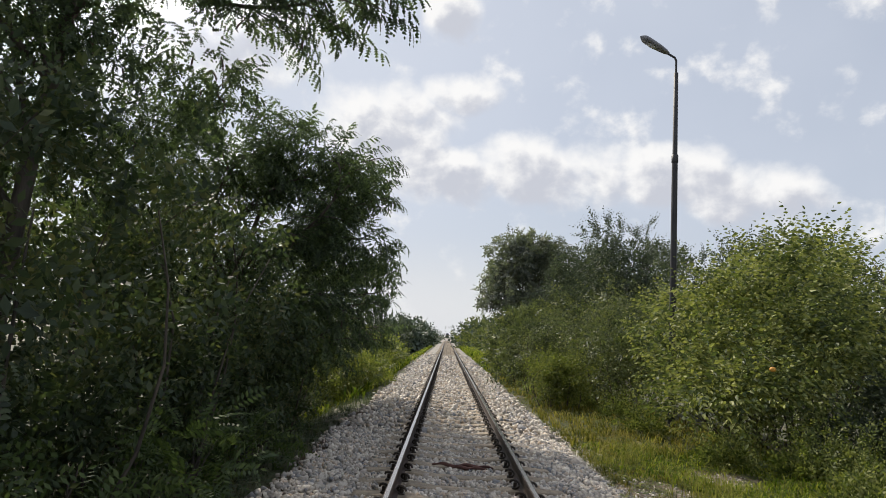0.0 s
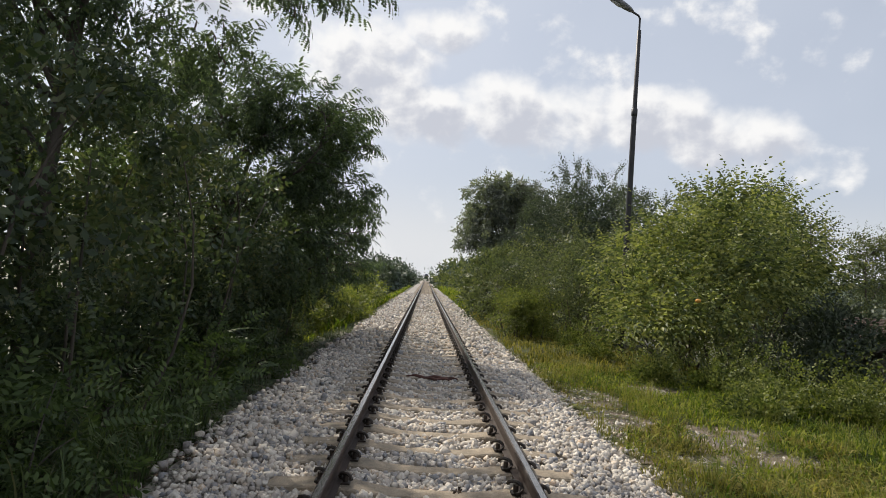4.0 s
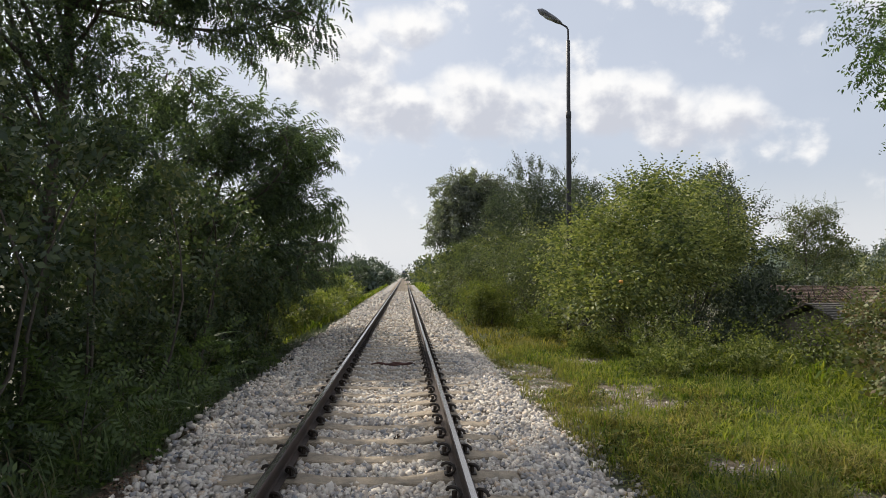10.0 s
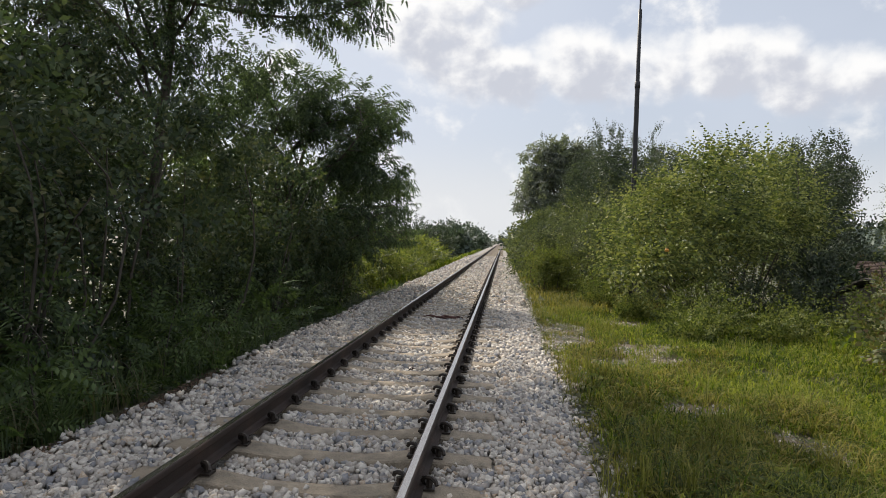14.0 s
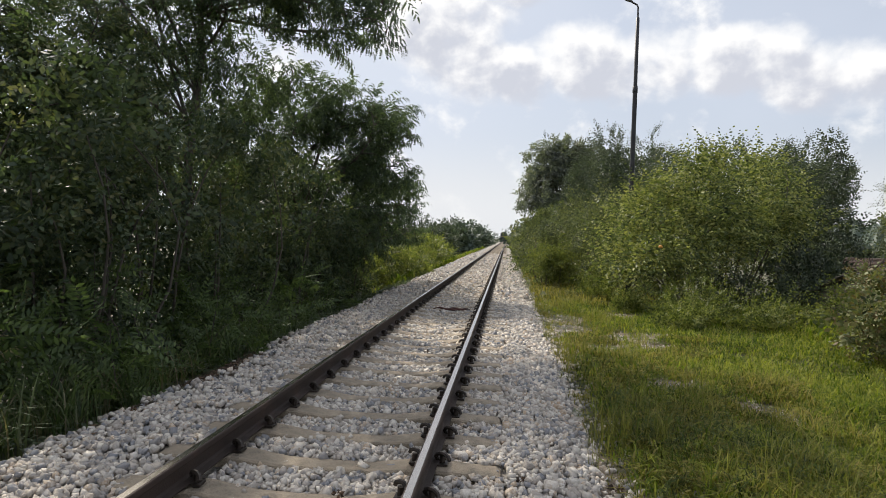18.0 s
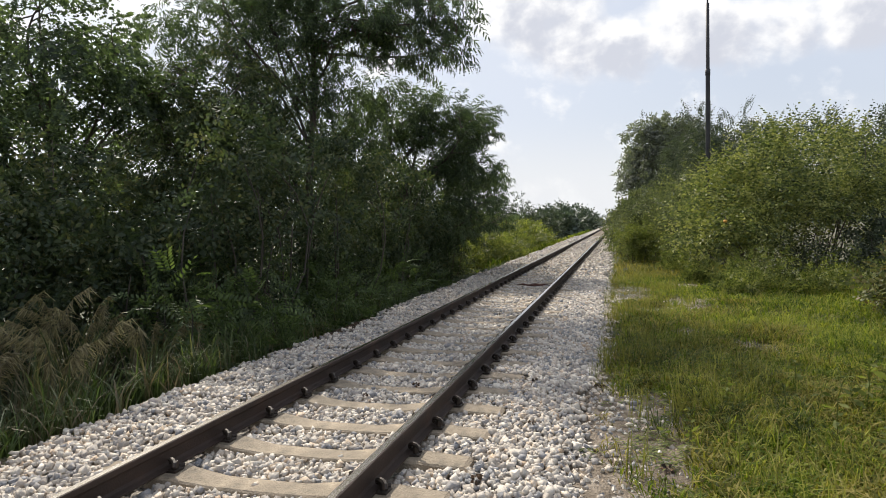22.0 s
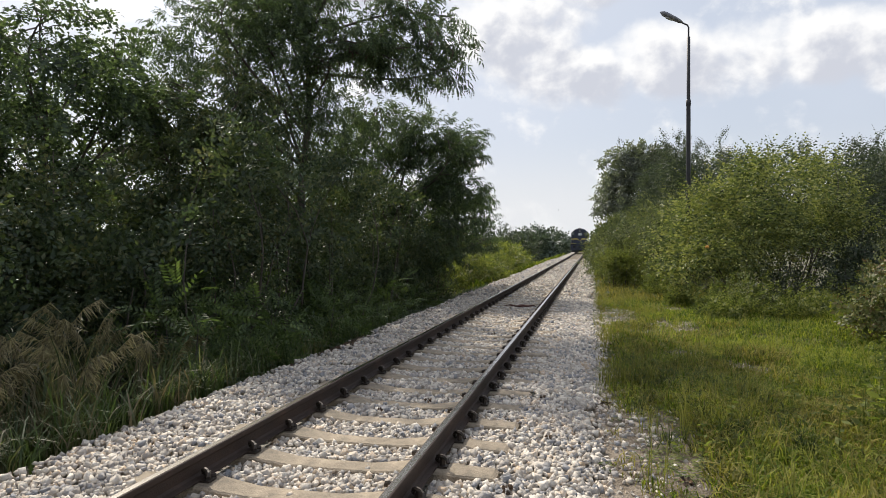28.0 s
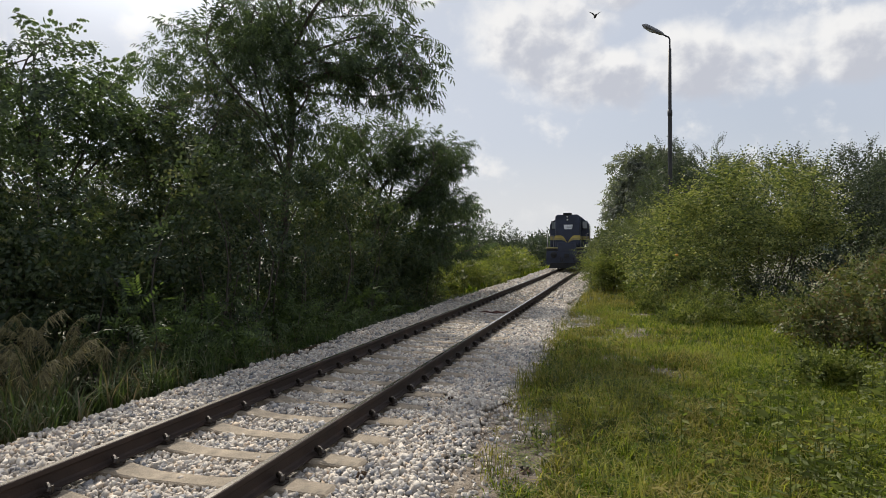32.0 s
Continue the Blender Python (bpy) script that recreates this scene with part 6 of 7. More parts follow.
def weed_plant(k):
    """One upright weed: a stem with alternate drooping leaves and a small tip."""
    rng = np.random.default_rng(860 + k)
    h = 0.32 + 0.07 * k
    path = limb_path((0, 0, -0.03), (rng.normal(0, 0.05), rng.normal(0, 0.05), h), rng, 0.06, 6)
    stem = mesh_from("stem", *tube_arrays(path, np.linspace(0.005, 0.002, 6), 5), LIGHT_WEED, smooth=True)
    leaves = []
    for i in range(16):
        s = 0.15 + 0.85 * i / 15
        p = np.array([np.interp(s, np.linspace(0, 1, 6), path[:, j]) for j in range(3)])
        a = i * 2.4 + rng.uniform(-0.4, 0.4)
        L = (0.115 - 0.07 * s) * rng.uniform(0.7, 1.2)
        leaves.append(scatter(leaf_blade(L * 1.25, L * 0.5, 0.3, 0.3), [p], [(math.cos(a), math.sin(a), rng.uniform(-0.3, 0.6))], rng, 0.9, 1.1, flat=0.45))
    return stem, mesh_from("leaf_set", *merge(leaves), LIGHT_WEED)


LIGHT_WEED = leaf_mat("light_weed_leaf", [(0.06, 0.088, 0.018), (0.105, 0.138, 0.03), (0.175, 0.2, 0.052)], thin=0.42, patch=2.0, warm=1.08, shine=0.15)
WEED_MESHES = [weed_plant(k) for k in range(6)]
rng = np.random.default_rng(870)
for i in range(150):
    if i < 90:
        x, y = rng.uniform(3.7, 5.6), rng.uniform(-4.3, -0.6)
        if x < 4.3 - 0.5 * (y + 2.5) * 0.3 and rng.random() < 0.6:
            x += 0.8
    elif i < 120:
        x, y = rng.uniform(2.35, 3.4), rng.uniform(-3.0, 4.5)
    else:
        x, y = rng.uniform(5.2, 7.0), rng.uniform(-1.0, 2.4)
    k = int(rng.integers(6))
    ob = thing("weed_plant", "upright leafy green weed among the grass", "weed", "weed plants", at=(x, y, float(ground_z(x, y))))
    s = rng.uniform(0.7, 1.15) * (0.6 if 90 <= i < 120 else 1)
    ob.rotation_euler, ob.scale = (0, 0, rng.uniform(0, 6.28)), (s, s, s)
    child("stem", WEED_MESHES[k][0], ob)
    child("leaf_set", WEED_MESHES[k][1], ob)


REED_HEAD = leaf_mat("reed_head", [(0.19, 0.16, 0.075), (0.31, 0.26, 0.12), (0.42, 0.36, 0.18)], gloss=0.7, thin=0.45, patch=2.0, warm=0.97)


def reed_clump(x, y, h, seed):
    g = float(ground_z(x, y))
    ob = thing("reed_clump", "tall reeds with drooping straw-brown heads", "reeds", "reed clumps", at=(x, y, g))
    rng = np.random.default_rng(seed)
    v, f = merge([(p + rng.normal(0, 0.14, 3) * (1, 1, 0), q) for p, q in (arch_tuft(7, h * 0.8, 0.02, 0.5, rng) for _ in range(10))])
    child("leaf_tuft", mesh_from("leaf_tuft", v, f, REED), ob, kind="stuff")
    for _ in range(5):
        a = rng.uniform(0, 2 * np.pi)
        way, hh = np.array((math.cos(a), math.sin(a), 0)), h * rng.uniform(0.85, 1.15)
        t = np.linspace(0, 1, 9)[:, None]
        path = np.array((rng.normal(0, 0.1), rng.normal(0, 0.1), 0)) + way * 0.32 * hh * t ** 2.6 + np.array((0, 0, 1)) * hh * (t - 0.16 * t ** 5)
        pv = [tube_arrays(path, np.linspace(0.006, 0.0025, 9), 4)]
        for k in range(60):
            q = rng.uniform(5.4, 8.0)
            s = np.array([np.interp(q, range(9), path[:, j]) for j in range(3)])
            e = s + rng.normal(0, 0.045, 3) + way * 0.07 + (0, 0, -0.07)
            pv.append(tube_arrays([s, e], [0.006, 0.002], 3))
        v, f = merge(pv)
        child("reed_stalk", mesh_from("reed_stalk", v, f, REED_HEAD), ob)


for i, (x, y, h) in enumerate([(-3.3, -2.2, 1.6), (-3.8, -1.4, 2.0), (-3.4, -3.2, 1.4), (-4.2, -2.4, 2.1), (-3.0, -4.0, 1.1), (-4.0, -3.6, 1.7), (-4.4, -0.8, 2.0), (-3.1, -1.2, 1.1), (-3.5, -4.8, 1.4), (-3.5, -0.4, 1.3), (-4.0, -1.9, 2.1), (-3.0, -2.7, 1.1)]):
    reed_clump(x, y, h, 900 + i)

# a round orange fruit hanging at the front of the mulberry bush
ORANGE = surf("orange_fruit_skin", [(0.2, (0.5, 0.2, 0.03)), (0.9, (0.7, 0.36, 0.06))], scale=14, rough=0.5, bump=0.1)
fruit = thing("fruit", "round orange fruit hanging in the green bush", "fruit", at=(4.86, 10.08, 1.36))
bm = bmesh.new()
bmesh.ops.create_icosphere(bm, subdivisions=2, radius=0.05)
for vert in bm.verts:
    vert.co.z *= 0.9 - 0.25 * math.exp(-(vert.co.x ** 2 + vert.co.y ** 2) / 0.0004)
part("flesh", bm, ORANGE, fruit)
v, f = tube_arrays([(0, 0, 0.03), (0.02, 0.1, 0.12), (0.05, 0.4, 0.22), (0.05, 0.9, 0.2)], [0.004, 0.004, 0.005, 0.008], 5)
child("twig", mesh_from("twig", v, f, BARK, smooth=True), fruit)

# ---- small things on the track ----
CLOTH = surf("faded_red_cloth", [(0.2, (0.06, 0.03, 0.026)), (0.8, (0.14, 0.065, 0.05))], scale=14, rough=0.95, bump=0.6)
rag = thing("red_rag", "faded red rag rolled along a sleeper", "rag", at=(0.06, 8.96, -0.205))
t = np.linspace(-1, 1, 26)
v, f = tube_arrays(np.stack([0.42 * t, 0.035 * np.sin(5 * t), 0.022 + 0.012 * np.sin(9 * t + 1)], 1), 0.012 + 0.016 * np.abs(np.sin(4.2 * t + 0.4)) * (1 - t ** 4), 9)
child("roll", mesh_from("roll", v, f, CLOTH, smooth=True), rag)
v, f = tube_arrays(np.stack([0.12 + 0.2 * t, -0.06 + 0.03 * np.sin(4 * t), 0.008 + 0.006 * np.sin(7 * t)], 1), 0.014 + 0.012 * np.abs(np.sin(3 * t)), 8)
child("fold", mesh_from("fold", v, f, CLOTH, smooth=True), rag)
LEAFLITTER = surf("dead_leaf", [(0.1, (0.025, 0.018, 0.012)), (0.6, (0.07, 0.043, 0.026)), (0.95, (0.17, 0.105, 0.06))], scale=12, rough=0.9, island=True)
for i, (x, y, z, s) in enumerate([(1.36, -3.6, -0.17, 0.07), (1.55, -2.4, -0.17, 0.05), (0.28, -1.5, -0.15, 0.06), (0.2, 3.4, -0.16, 0.06), (-0.1, -1.9, -0.17, 0.05), (2.05, -0.9, -0.24, 0.09), (2.2, 3.2, -0.25, 0.1), (2.55, -3.0, -0.24, 0.08), (1.4, -1.0, -0.18, 0.06)]):
    rng = np.random.default_rng(950 + i)
    u = rng.normal(size=(14, 3)); u /= np.linalg.norm(u, axis=1)[:, None]
    v, f = scatter(leaf_blade(s * 0.5, s * 0.4, 0.5, 0.3), u * s * 0.2 * (1, 1, 0.4) + (0, 0, s * 0.08), u * (1, 1, 0.35), rng)
    ob = thing("dead_leaves", "crumpled brown dead leaves on the stones", "leaves", "leaf litter", at=(x, y, z))
    child("leaf_pile", mesh_from("leaf_pile", v, f, LEAFLITTER), ob)

rng = np.random.default_rng(960)
n = 11000
x = -2.3 + 0.32 * rng.random(n) + np.abs(rng.normal(0, 0.15, n))
y = rng.uniform(-5.5, 15, n)
q = (clumps(np.stack([x, y, 0 * x], 1), 0.7, 961) > -0.25) & (rng.random(n) < np.where(y < 0, 0.35, 1.0))
x, y = x[q], y[q]
n = len(x)
z = np.where(x > -2.12, bed_z(np.maximum(x, -2.12), y) + 0.052, ground_z(x, y) + 0.04)
v, f = scatter(leaf_blade(0.05, 0.026, 0.5, 0.3), np.stack([x, y, z], 1), rng.normal(size=(n, 3)) * (1, 1, 0.25), rng, 0.6, 1.3, flat=0.8)
tagged(new("leaf_litter", mesh_from("leaf_litter", v, f, LEAFLITTER)), "dry brown leaf litter along the ballast edge", "leaves", kind="stuff")

# ---- locomotive ----
NAVY = surf("navy_loco_paint", [(0.2, (0.009, 0.014, 0.034)), (0.9, (0.024, 0.035, 0.072))], scale=2, fine=30, rough=0.45, bump=0.05)
BLACK = surf("sooty_black_steel", [(0.2, (0.008, 0.009, 0.012)), (0.9, (0.026, 0.027, 0.03))], scale=3, fine=40, rough=0.8, bump=0.2)
YELLOW = surf("yellow_loco_stripe", [(0.2, (0.36, 0.28, 0.06)), (0.9, (0.52, 0.42, 0.12))], scale=3, rough=0.5, bump=0.05)
GOLD = surf("dull_gold_stripe", [(0.2, (0.24, 0.2, 0.07)), (0.9, (0.36, 0.3, 0.12))], scale=3, rough=0.6, bump=0.05)
EMBLEM = surf("white_emblem", [(0.2, (0.6, 0.62, 0.65)), (0.9, (0.75, 0.76, 0.78))], scale=3, rough=0.5, bump=0.02)
GLASS = bpy.data.materials.new("cab_glass")
gn, gl = nodes_of(GLASS)
go, gp = gn.new("ShaderNodeOutputMaterial"), gn.new("ShaderNodeBsdfPrincipled")
gp.inputs["Base Color"].default_value, gp.inputs["Roughness"].default_value, gp.inputs["Transmission Weight"].default_value = (0.5, 0.55, 0.58, 1), 0.05, 0.6
gl.new(gp.outputs[0], go.inputs[0])


def prism(outline, y0, y1, bevel=0.03):
    """A solid with the given outline in x and z, from y0 to y1."""
    bm = bmesh.new()
    a = [bm.verts.new((x, y0, z)) for x, z in outline]
    b = [bm.verts.new((x, y1, z)) for x, z in outline]
    n = len(outline)
    bm.faces.new(a)
    bm.faces.new(b[::-1])
    for i in range(n):
        bm.faces.new((a[i], b[i], b[(i + 1) % n], a[(i + 1) % n]))
    bmesh.ops.recalc_face_normals(bm, faces=bm.faces)
    if bevel:
        bmesh.ops.bevel(bm, geom=list(bm.edges), offset=bevel, segments=2, affect="EDGES", profile=0.5)
    return bm


def locomotive():
    """A hood diesel locomotive, its front at y = 0, running towards -y; z = 0 on the rail."""
    ob = thing("locomotive", "dark navy diesel locomotive with yellow wave stripes", "locomotive")
    nose = [(-0.86, 1.6), (-0.86, 3.66), (-0.82, 3.8), (-0.68, 3.88), (0.68, 3.88), (0.82, 3.8), (0.86, 3.66), (0.86, 1.6)]
    part("nose", prism(nose, 0.55, 2.6, 0.06), NAVY, ob, "navy front hood")
    cab = [(-1.4, 1.6), (-1.42, 3.2), (-1.36, 3.34), (-0.82, 3.82), (-0.5, 3.9), (0.5, 3.9), (0.82, 3.82), (1.36, 3.34), (1.42, 3.2), (1.4, 1.6)]
    part("cab", prism(cab, 2.4, 4.9, 0.05), NAVY, ob, "wide navy driver's cab")
    hood = [(-0.84, 1.6), (-0.84, 3.5), (-0.7, 3.8), (0.7, 3.8), (0.84, 3.5), (0.84, 1.6)]
    part("long_hood", prism(hood, 4.85, 13.6, 0.05), NAVY, ob)
    bm = bmesh.new(); box(bm, -1.42, 1.42, 0.0, 14.2, 1.28, 1.56, 0.03); part("deck", bm, BLACK, ob)
    bm = bmesh.new()
    for sx in (-1, 1):
        box(bm, min(sx * 0.62, sx * 1.43), max(sx * 0.62, sx * 1.43), -0.012, 0.03, 1.5, 1.56, 0.008)
    part("deck_edge", bm, GOLD, ob, "dull yellow line along the deck edge")
    part("nose_base", prism([(-0.62, 1.25), (-0.68, 1.9), (0.68, 1.9), (0.62, 1.25)], -0.03, 0.56, 0.05), NAVY, ob, "lower nose box over the deck")
    for sx in (-1, 1):
        bm = bmesh.new(); box(bm, sx * 1.43 - 0.012, sx * 1.43 + 0.012, 0.03, 14.1, 1.5, 1.57, 0.006); part("side_line", bm, YELLOW, ob, "yellow side line")
    apron = [(-1.42, 0.42), (-1.42, 1.3), (1.42, 1.3), (1.42, 0.42), (0.9, 0.2), (-0.9, 0.2)]
    part("front_apron", prism(apron, -0.02, 0.12, 0.02), NAVY, ob)
    plough = [(-1.25, 0.12), (-1.1, 0.5), (1.1, 0.5), (1.25, 0.12)]
    part("rail_guard", prism(plough, -0.12, -0.03, 0.015), BLACK, ob)
    bm = bmesh.new(); box(bm, -1.15, 1.15, 4.6, 9.4, 0.35, 1.27, 0.08); part("fuel_tank", bm, BLACK, ob)
    # wave stripe: two curved bands that meet in the middle of the nose and run back along its sides
    for sx in (-1, 1):
        s = np.linspace(0, 1, 11)
        xs = 0.02 + 0.84 * s
        rise = np.sin(np.pi / 2 * np.minimum(1, s * 1.9))
        for lift, half, paint in ((0.085, 0.07, YELLOW), (-0.075, 0.055, GOLD)):
            mid, wid = 1.9 + (0.34 + lift) * rise, 0.02 + half * rise
            v = [(sx * x, 0.535, z + w) for x, z, w in zip(xs, mid, wid)] + [(sx * x, 0.535, z - w) for x, z, w in zip(xs, mid, wid)]
            v += [(x, y + 0.03, z) for x, y, z in v]
            f = [(i, i + 1, i + 12, i + 11) for i in range(10)] + [(i, i + 1, i + 23, i + 22) for i in range(10)] + [(i + 11, i + 12, i + 34, i + 33) for i in range(10)] + [(0, 11, 33, 22), (10, 21, 43, 32)]
            child("wave_stripe", mesh_from("wave_stripe", v, f, paint), ob, "curved yellow stripe on the nose")
        bm = bmesh.new(); box(bm, sx * 0.868 - 0.008, sx * 0.868 + 0.008, 0.6, 2.4, 2.1, 2.38, 0.003); part("hood_stripe", bm, YELLOW, ob, "yellow stripe along the hood side")
        bm = bmesh.new(); box(bm, min(sx * 0.9, sx * 1.38), max(sx * 0.9, sx * 1.38), 2.36, 2.41, 2.1, 2.38, 0.006); part("cab_stripe", bm, GOLD, ob, "yellow stripe on the cab front")
        bm = bmesh.new(); box(bm, min(sx * 0.94, sx * 1.27), max(sx * 0.94, sx * 1.27), 2.36, 2.42, 2.95, 3.45, 0.02); w = part("cab_window", bm, GLASS, ob, "cab front window")
        bm = bmesh.new()
        for a, b, c, d in ((0.9, 0.935, 2.9, 3.5), (1.275, 1.31, 2.9, 3.5), (0.9, 1.31, 3.455, 3.5), (0.9, 1.31, 2.9, 2.945)):
            box(bm, min(sx * a, sx * b), max(sx * a, sx * b), 2.34, 2.43, c, d, 0.006)
        part("window_frame", bm, BLACK, w)
        bm = bmesh.new(); box(bm, sx * 1.4 - 0.02, sx * 1.4 + 0.02, 2.9, 4.4, 2.7, 3.3, 0.01); part("side_window", bm, GLASS, ob)
        # handrails, steps, buffers
        for p in ([(sx * 1.36, 0.1, 1.5), (sx * 1.36, 0.1, 2.5), (sx * 1.36, 0.25, 2.55), (sx * 1.36, 2.3, 2.55)], [(sx * 0.95, 0.08, 1.5), (sx * 0.95, 0.08, 2.4), (sx * 1.34, 0.08, 2.45), (sx * 1.36, 0.08, 1.5)]):
            v, f = tube_arrays(p, 0.02, 6)
            child("handrail", mesh_from("handrail", v, f, LAMP, smooth=True), ob, "thin grey steel handrail")
        for z in (0.45, 0.8, 1.12):
            bm = bmesh.new(); box(bm, sx * 1.3 - 0.16, sx * 1.3 + 0.16, 0.15, 0.5, z, z + 0.04, 0.008); part("step", bm, BLACK, ob)
        v, f = tube_arrays([(sx * 0.87, 0.05, 1.06), (sx * 0.87, -0.4, 1.06), (sx * 0.87, -0.41, 1.06), (sx * 0.87, -0.46, 1.06), (sx * 0.87, -0.47, 1.06)], [0.1, 0.1, 0.22, 0.22, 0.01], 14)
        child("buffer", mesh_from("buffer", v, f, BLACK, smooth=True), ob, "round black buffer")
        for z, x in (((3.72, 0.0),) if sx < 0 else ((3.5, 0.0),)):
            v, f = tube_arrays([(sx * x, 0.56, z), (sx * x, 0.47, z), (sx * x, 0.465, z)], [0.09, 0.1, 0.01], 12)
            h = child("headlight", mesh_from("headlight", v, f, BLACK, smooth=True), ob, "round headlight in a dark ring")
            v, f = tube_arrays([(sx * x, 0.468, z), (sx * x, 0.458, z), (sx * x, 0.456, z)], [0.065, 0.065, 0.002], 12)
            child("lens", mesh_from("lens", v, f, LENS, smooth=True), h)
    # emblem: a slanted plain white shape on the nose
    bm = bmesh.new()
    for i, (x0, x1) in enumerate(((-0.26, 0.36), (-0.2, 0.34), (-0.14, 0.3))):
        box(bm, x0, x1, 0.525, 0.56, 3.08 - 0.115 * i, 3.17 - 0.115 * i, 0.006)
    box(bm, -0.24, -0.05, 0.522, 0.56, 2.86, 3.16, 0.01)
    part("emblem", bm, EMBLEM, ob, "plain white slanted emblem")
    bm = bmesh.new(); box(bm, -0.3, 0.3, 0.5, 0.75, 3.86, 4.0, 0.03); part("roof_beacon", bm, BLACK, ob)
    bm = bmesh.new(); box(bm, -0.16, 0.16, -0.35, 0.1, 0.88, 1.14, 0.03); part("coupler", bm, BLACK, ob)
    for k, (x, z) in enumerate(((-0.45, 0.75), (0.45, 0.75), (-0.3, 0.68))):
        v, f = tube_arrays([(x, 0.0, z + 0.15), (x, -0.12, z), (x + 0.05, -0.1, z - 0.2), (x + 0.12, -0.02, z - 0.1)], 0.025, 7)
        child("brake_hose", mesh_from("brake_hose", v, f, BLACK, smooth=True), ob)
    for y in (1.6, 3.6, 10.6, 12.6):
        for sx in (-1, 1):
            v, f = tube_arrays([(sx * 0.68, y, 0.5), (sx * 0.69, y, 0.5), (sx * 0.8, y, 0.5), (sx * 0.82, y, 0.5)], [0.02, 0.5, 0.5, 0.02], 24)
            wh = child("wheel", mesh_from("wheel", v - np.array((0, y, 0.5)), f, BLACK, smooth=False), ob, "steel wheel")
            wh.location = (0, y, 0.5)
            WHEELS.append((wh, y))
    for y0 in (0.9, 9.9):
        for sx in (-1, 1):
            bm = bmesh.new(); box(bm, sx * 1.02 - 0.07, sx * 1.02 + 0.07, y0, y0 + 3.4, 0.45, 0.78, 0.03); part("bogie_frame", bm, BLACK, ob)
    return ob


WHEELS = []
LOCO = locomotive()

# ---- birds ----
FEATHER = surf("dark_feathers", [(0.2, (0.015, 0.015, 0.018)), (0.9, (0.06, 0.055, 0.05))], scale=30, rough=0.8)


SPAN = 1.6


def bird():
    ob = thing("bird", "dark bird with pointed wings in flight", "bird", "birds")
    v, f = tube_arrays([(0, -0.1, 0), (0, -0.085, 0.004), (0, -0.05, 0.0), (0, 0.02, -0.004), (0, 0.07, 0), (0, 0.09, 0)], [0.002, 0.018, 0.026, 0.024, 0.01, 0.002], 8)
    child("body", mesh_from("body", v * SPAN, f, FEATHER, smooth=True), ob)
    v = [(0, 0.07, 0), (0.035, 0.16, 0.0), (0.012, 0.11, 0.002), (0, 0.105, 0.003), (-0.012, 0.11, 0.002), (-0.035, 0.16, 0.0), (0, 0.07, 0.006)]
    child("tail", mesh_from("tail", np.array(v) * SPAN, [(0, 1, 2), (0, 2, 3), (0, 3, 4), (0, 4, 5), (6, 2, 1), (6, 3, 2), (6, 4, 3), (6, 5, 4)], FEATHER), ob)
    wings = []
    for sx in (-1, 1):
        v = [(0, -0.04, 0), (sx * 0.07, -0.055, 0.006), (sx * 0.17, 0.02, 0.0), (sx * 0.08, 0.0, 0.0), (0, 0.03, 0), (0, -0.02, 0.008), (sx * 0.07, -0.03, 0.012)]
        w = child("wing", mesh_from("wing", np.array(v) * SPAN, [(0, 1, 6), (0, 6, 5), (1, 2, 6), (6, 2, 3), (5, 6, 3), (5, 3, 4), (0, 4, 3), (0, 3, 1), (1, 3, 2)], FEATHER), ob)
        wings.append((w, sx))
    return ob, wings


BIRD_A, WINGS_A = bird()
BIRD_B, WINGS_B = bird()
FLIGHT_A = [(0, 24, 125, 1.5), (15, 22, 118, 1.5), (28.5, 20, 100, 3), (29.6, 11.5, 66, 9), (29.9, 10.4, 56.2, 12.6), (30.1, 9.93, 45.94, 12.82), (30.2, 9.9, 40.95, 12.05), (30.3, 9.45, 35.87, 11.17), (30.4, 8.6, 30.69, 10.24), (30.5, 8.41, 26.64, 9.7), (30.6, 8.98, 23.0, 9.2), (30.7, 8.93, 19.1, 8.76), (30.8, 9.26, 19.29, 8.73), (30.9, 9.33, 19.41, 8.82), (31, 9.35, 19.51, 9.34), (31.1, 9.73, 19.54, 10.16), (31.2, 10.33, 19.62, 10.71), (31.3, 10.5, 19.63, 10.69), (31.4, 11.13, 19.73, 11.32), (31.7, 14.64, 20.14, 13.37), (32, 19.04, 21.24, 15.02)]
FLIGHT_B = [(0, -60, 160, 8), (6.8, -14, 40, 2.0), (7.7, -3.70, 38.32, 2.78), (7.8, -2.72, 38.21, 3.16), (7.9, -2.01, 38.10, 3.10), (8, -1.26, 37.97, 2.83), (8.1, -0.42, 37.87, 2.74), (8.2, 0.48, 37.77, 2.90), (8.5, 4.5, 37.5, 3.2), (9.2, 22, 38, 1.0), (14, 60, 120, 8), (24, 30, 200, 12), (30.9, -19, 55, 8.5), (31.4, -5.79, 34.96, 9.94), (31.5, -3.91, 31.26, 9.95), (31.6, -2.55, 27.49, 10.19), (31.7, -0.57, 23.89, 10.32), (31.8, 0.53, 20.08, 9.91), (31.9, 1.64, 16.28, 9.51), (32, 2.66, 12.45, 8.89)]


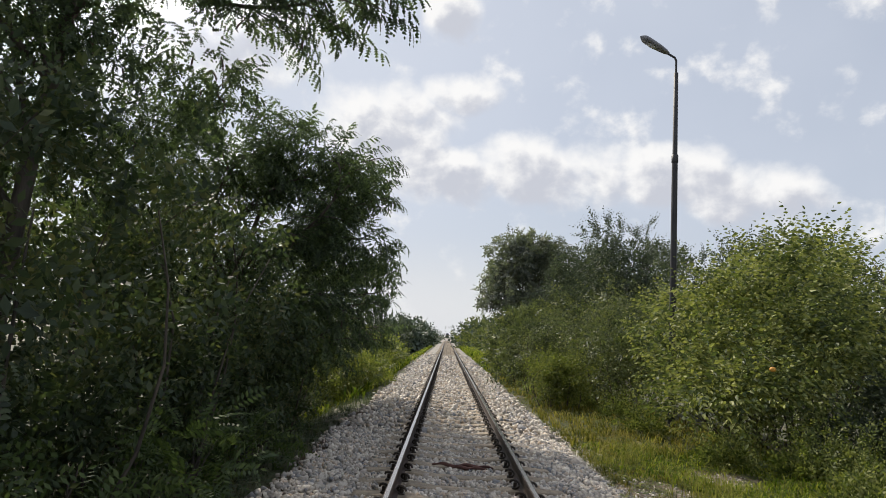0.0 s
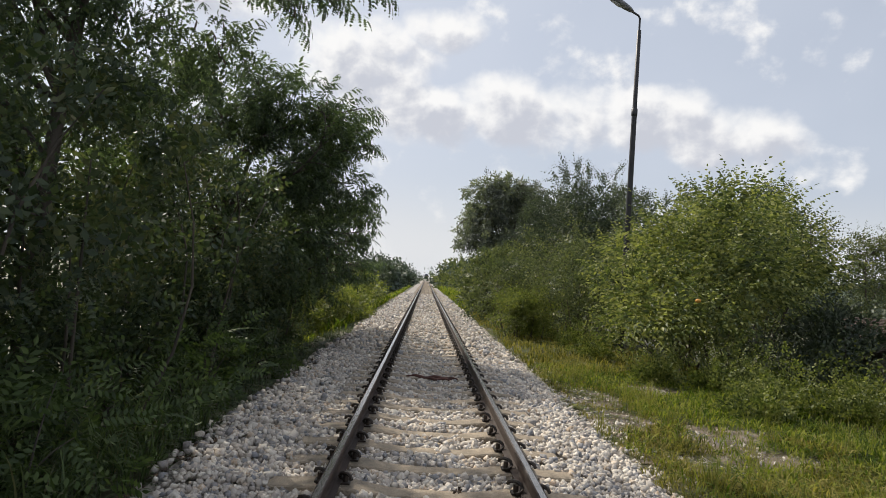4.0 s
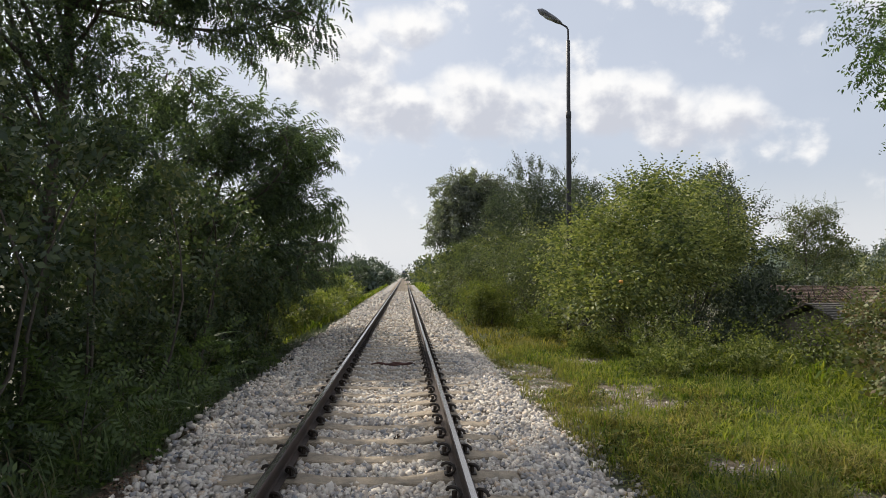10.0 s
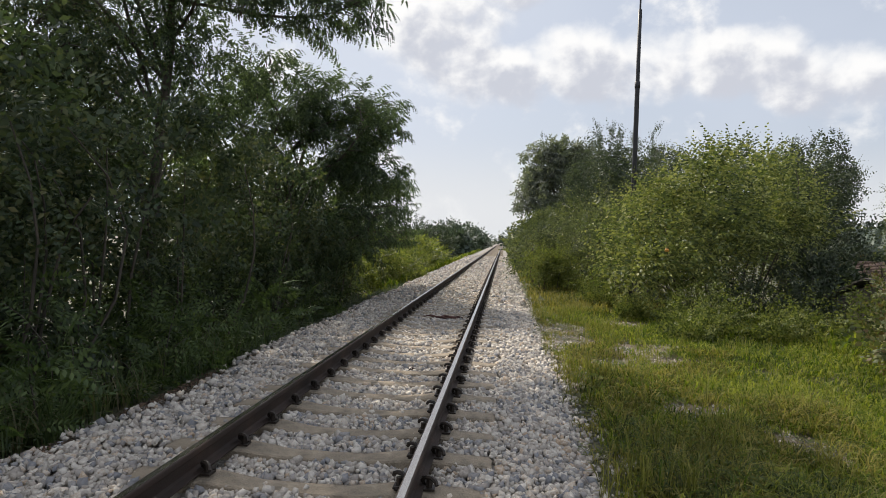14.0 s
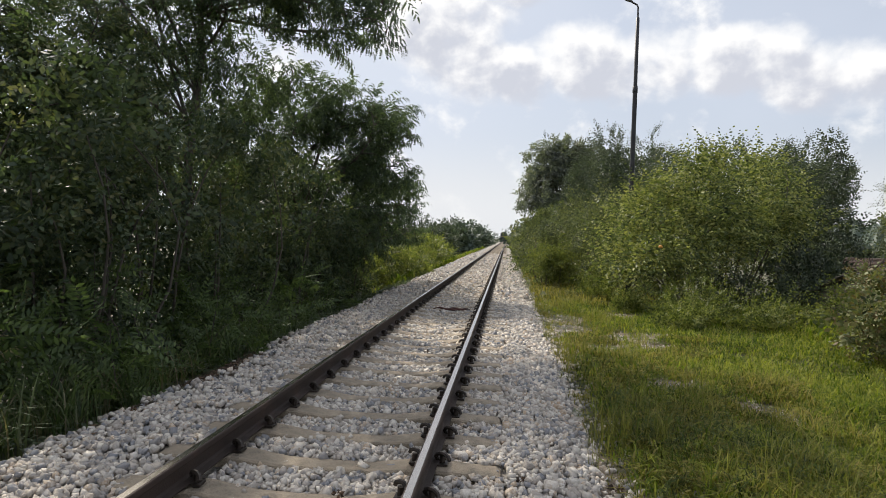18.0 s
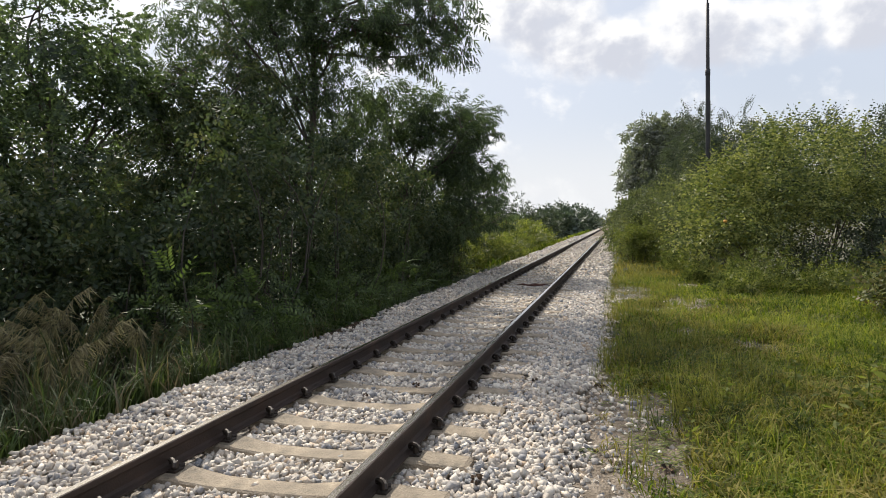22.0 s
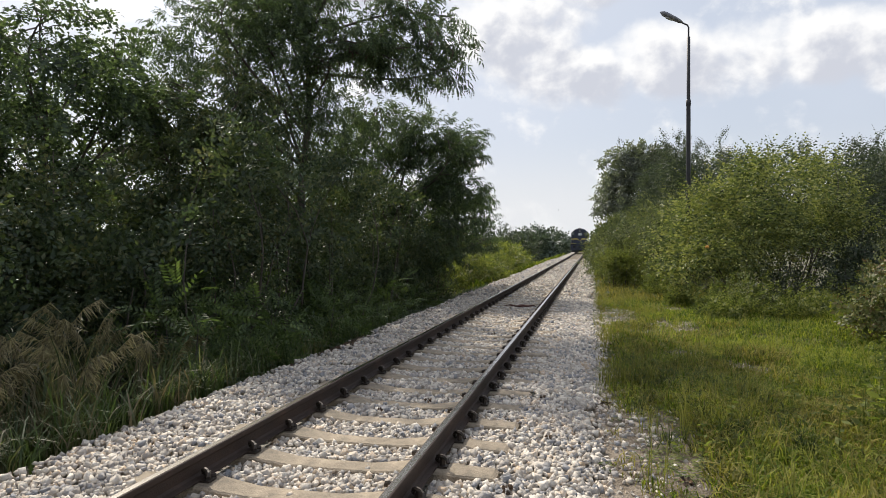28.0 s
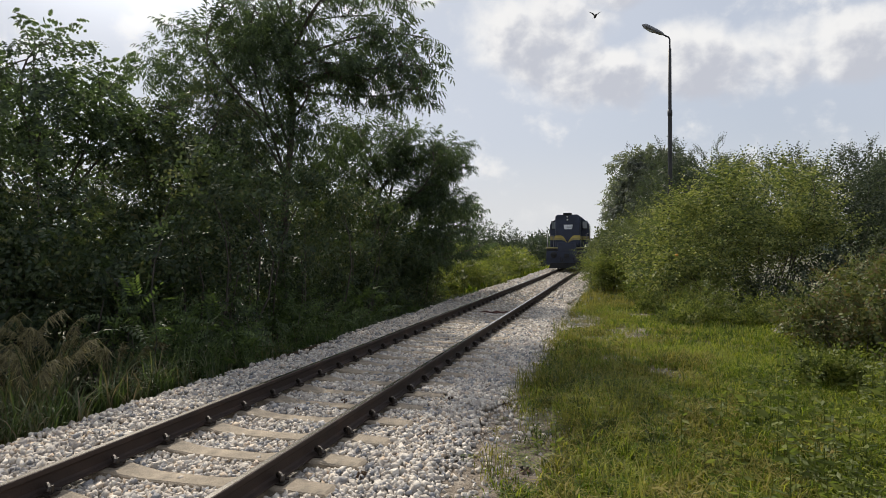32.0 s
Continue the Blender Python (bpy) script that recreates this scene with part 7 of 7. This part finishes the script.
def insect():
    ob = thing("flying_insect", "small dark insect darting across the track", "insect")
    v, f = tube_arrays([(0, -0.009, 0), (0, -0.006, 0), (0, 0.002, 0), (0, 0.009, -0.002)], [0.001, 0.004, 0.0035, 0.001], 6)
    child("body", mesh_from("body", v, f, FEATHER, smooth=True), ob)
    for sx in (-1, 1):
        v = [(0, -0.003, 0.002), (sx * 0.012, -0.004, 0.005), (sx * 0.013, 0.003, 0.005), (0, 0.001, 0.002), (sx * 0.006, 0, 0.006)]
        child("wing", mesh_from("wing", v, [(0, 1, 4), (1, 2, 4), (2, 3, 4), (0, 4, 3)], FEATHER), ob)
    return ob


INSECT = insect()


def motions():
    walk(INSECT, [(t, pose(x, y, z, 0, 0, -75)) for t, x, y, z in [(0, 4.4, 3.9, 5.0), (0.7, 3.38, 3.86, 4.42), (0.8, 2.28, 3.83, 3.8), (0.9, 1.27, 3.8, 3.2), (1.0, 0.36, 3.84, 2.66), (1.1, -0.56, 4.06, 2.16), (1.2, -1.72, 4.85, 1.8), (1.5, -4.3, 6.0, 1.4), (32, -4.6, 6.2, 1.3)]])
    walk(LOCO, [(t, pose(0, 36.5 + 15 * (32 - t), 0)) for t in (0, 8, 16, 24, 32)])
    for wh, y in WHEELS:
        walk(wh, [(i / 19.53125, pose(0, y, 0.5, 88.0 * i, 0, 0)) for i in range(626)])   # 15 m/s on a wheel of 0.5 m
    for ob, wings, flight, beat in ((BIRD_A, WINGS_A, FLIGHT_A, 0.0), (BIRD_B, WINGS_B, FLIGHT_B, 0.1)):
        rows, last = [], None
        for i, (t, x, y, z) in enumerate(flight):
            a, b = flight[max(0, i - 1)], flight[min(len(flight) - 1, i + 1)]
            yaw = math.degrees(math.atan2(b[1] - a[1], -(b[2] - a[2])))
            if last is not None:
                yaw = last + max(-80, min(80, (yaw - last + 180) % 360 - 180))
            last = yaw
            rows.append((t, pose(x, y, z, 0, 0, yaw)))
        walk(ob, rows)
        for w, sx in wings:
            walk(w, [(i * 0.1, pose(0, 0, 0, 0, sx * -(38 if (i + (beat > 0)) % 2 else -12), 0)) for i in range(321)])


motions()
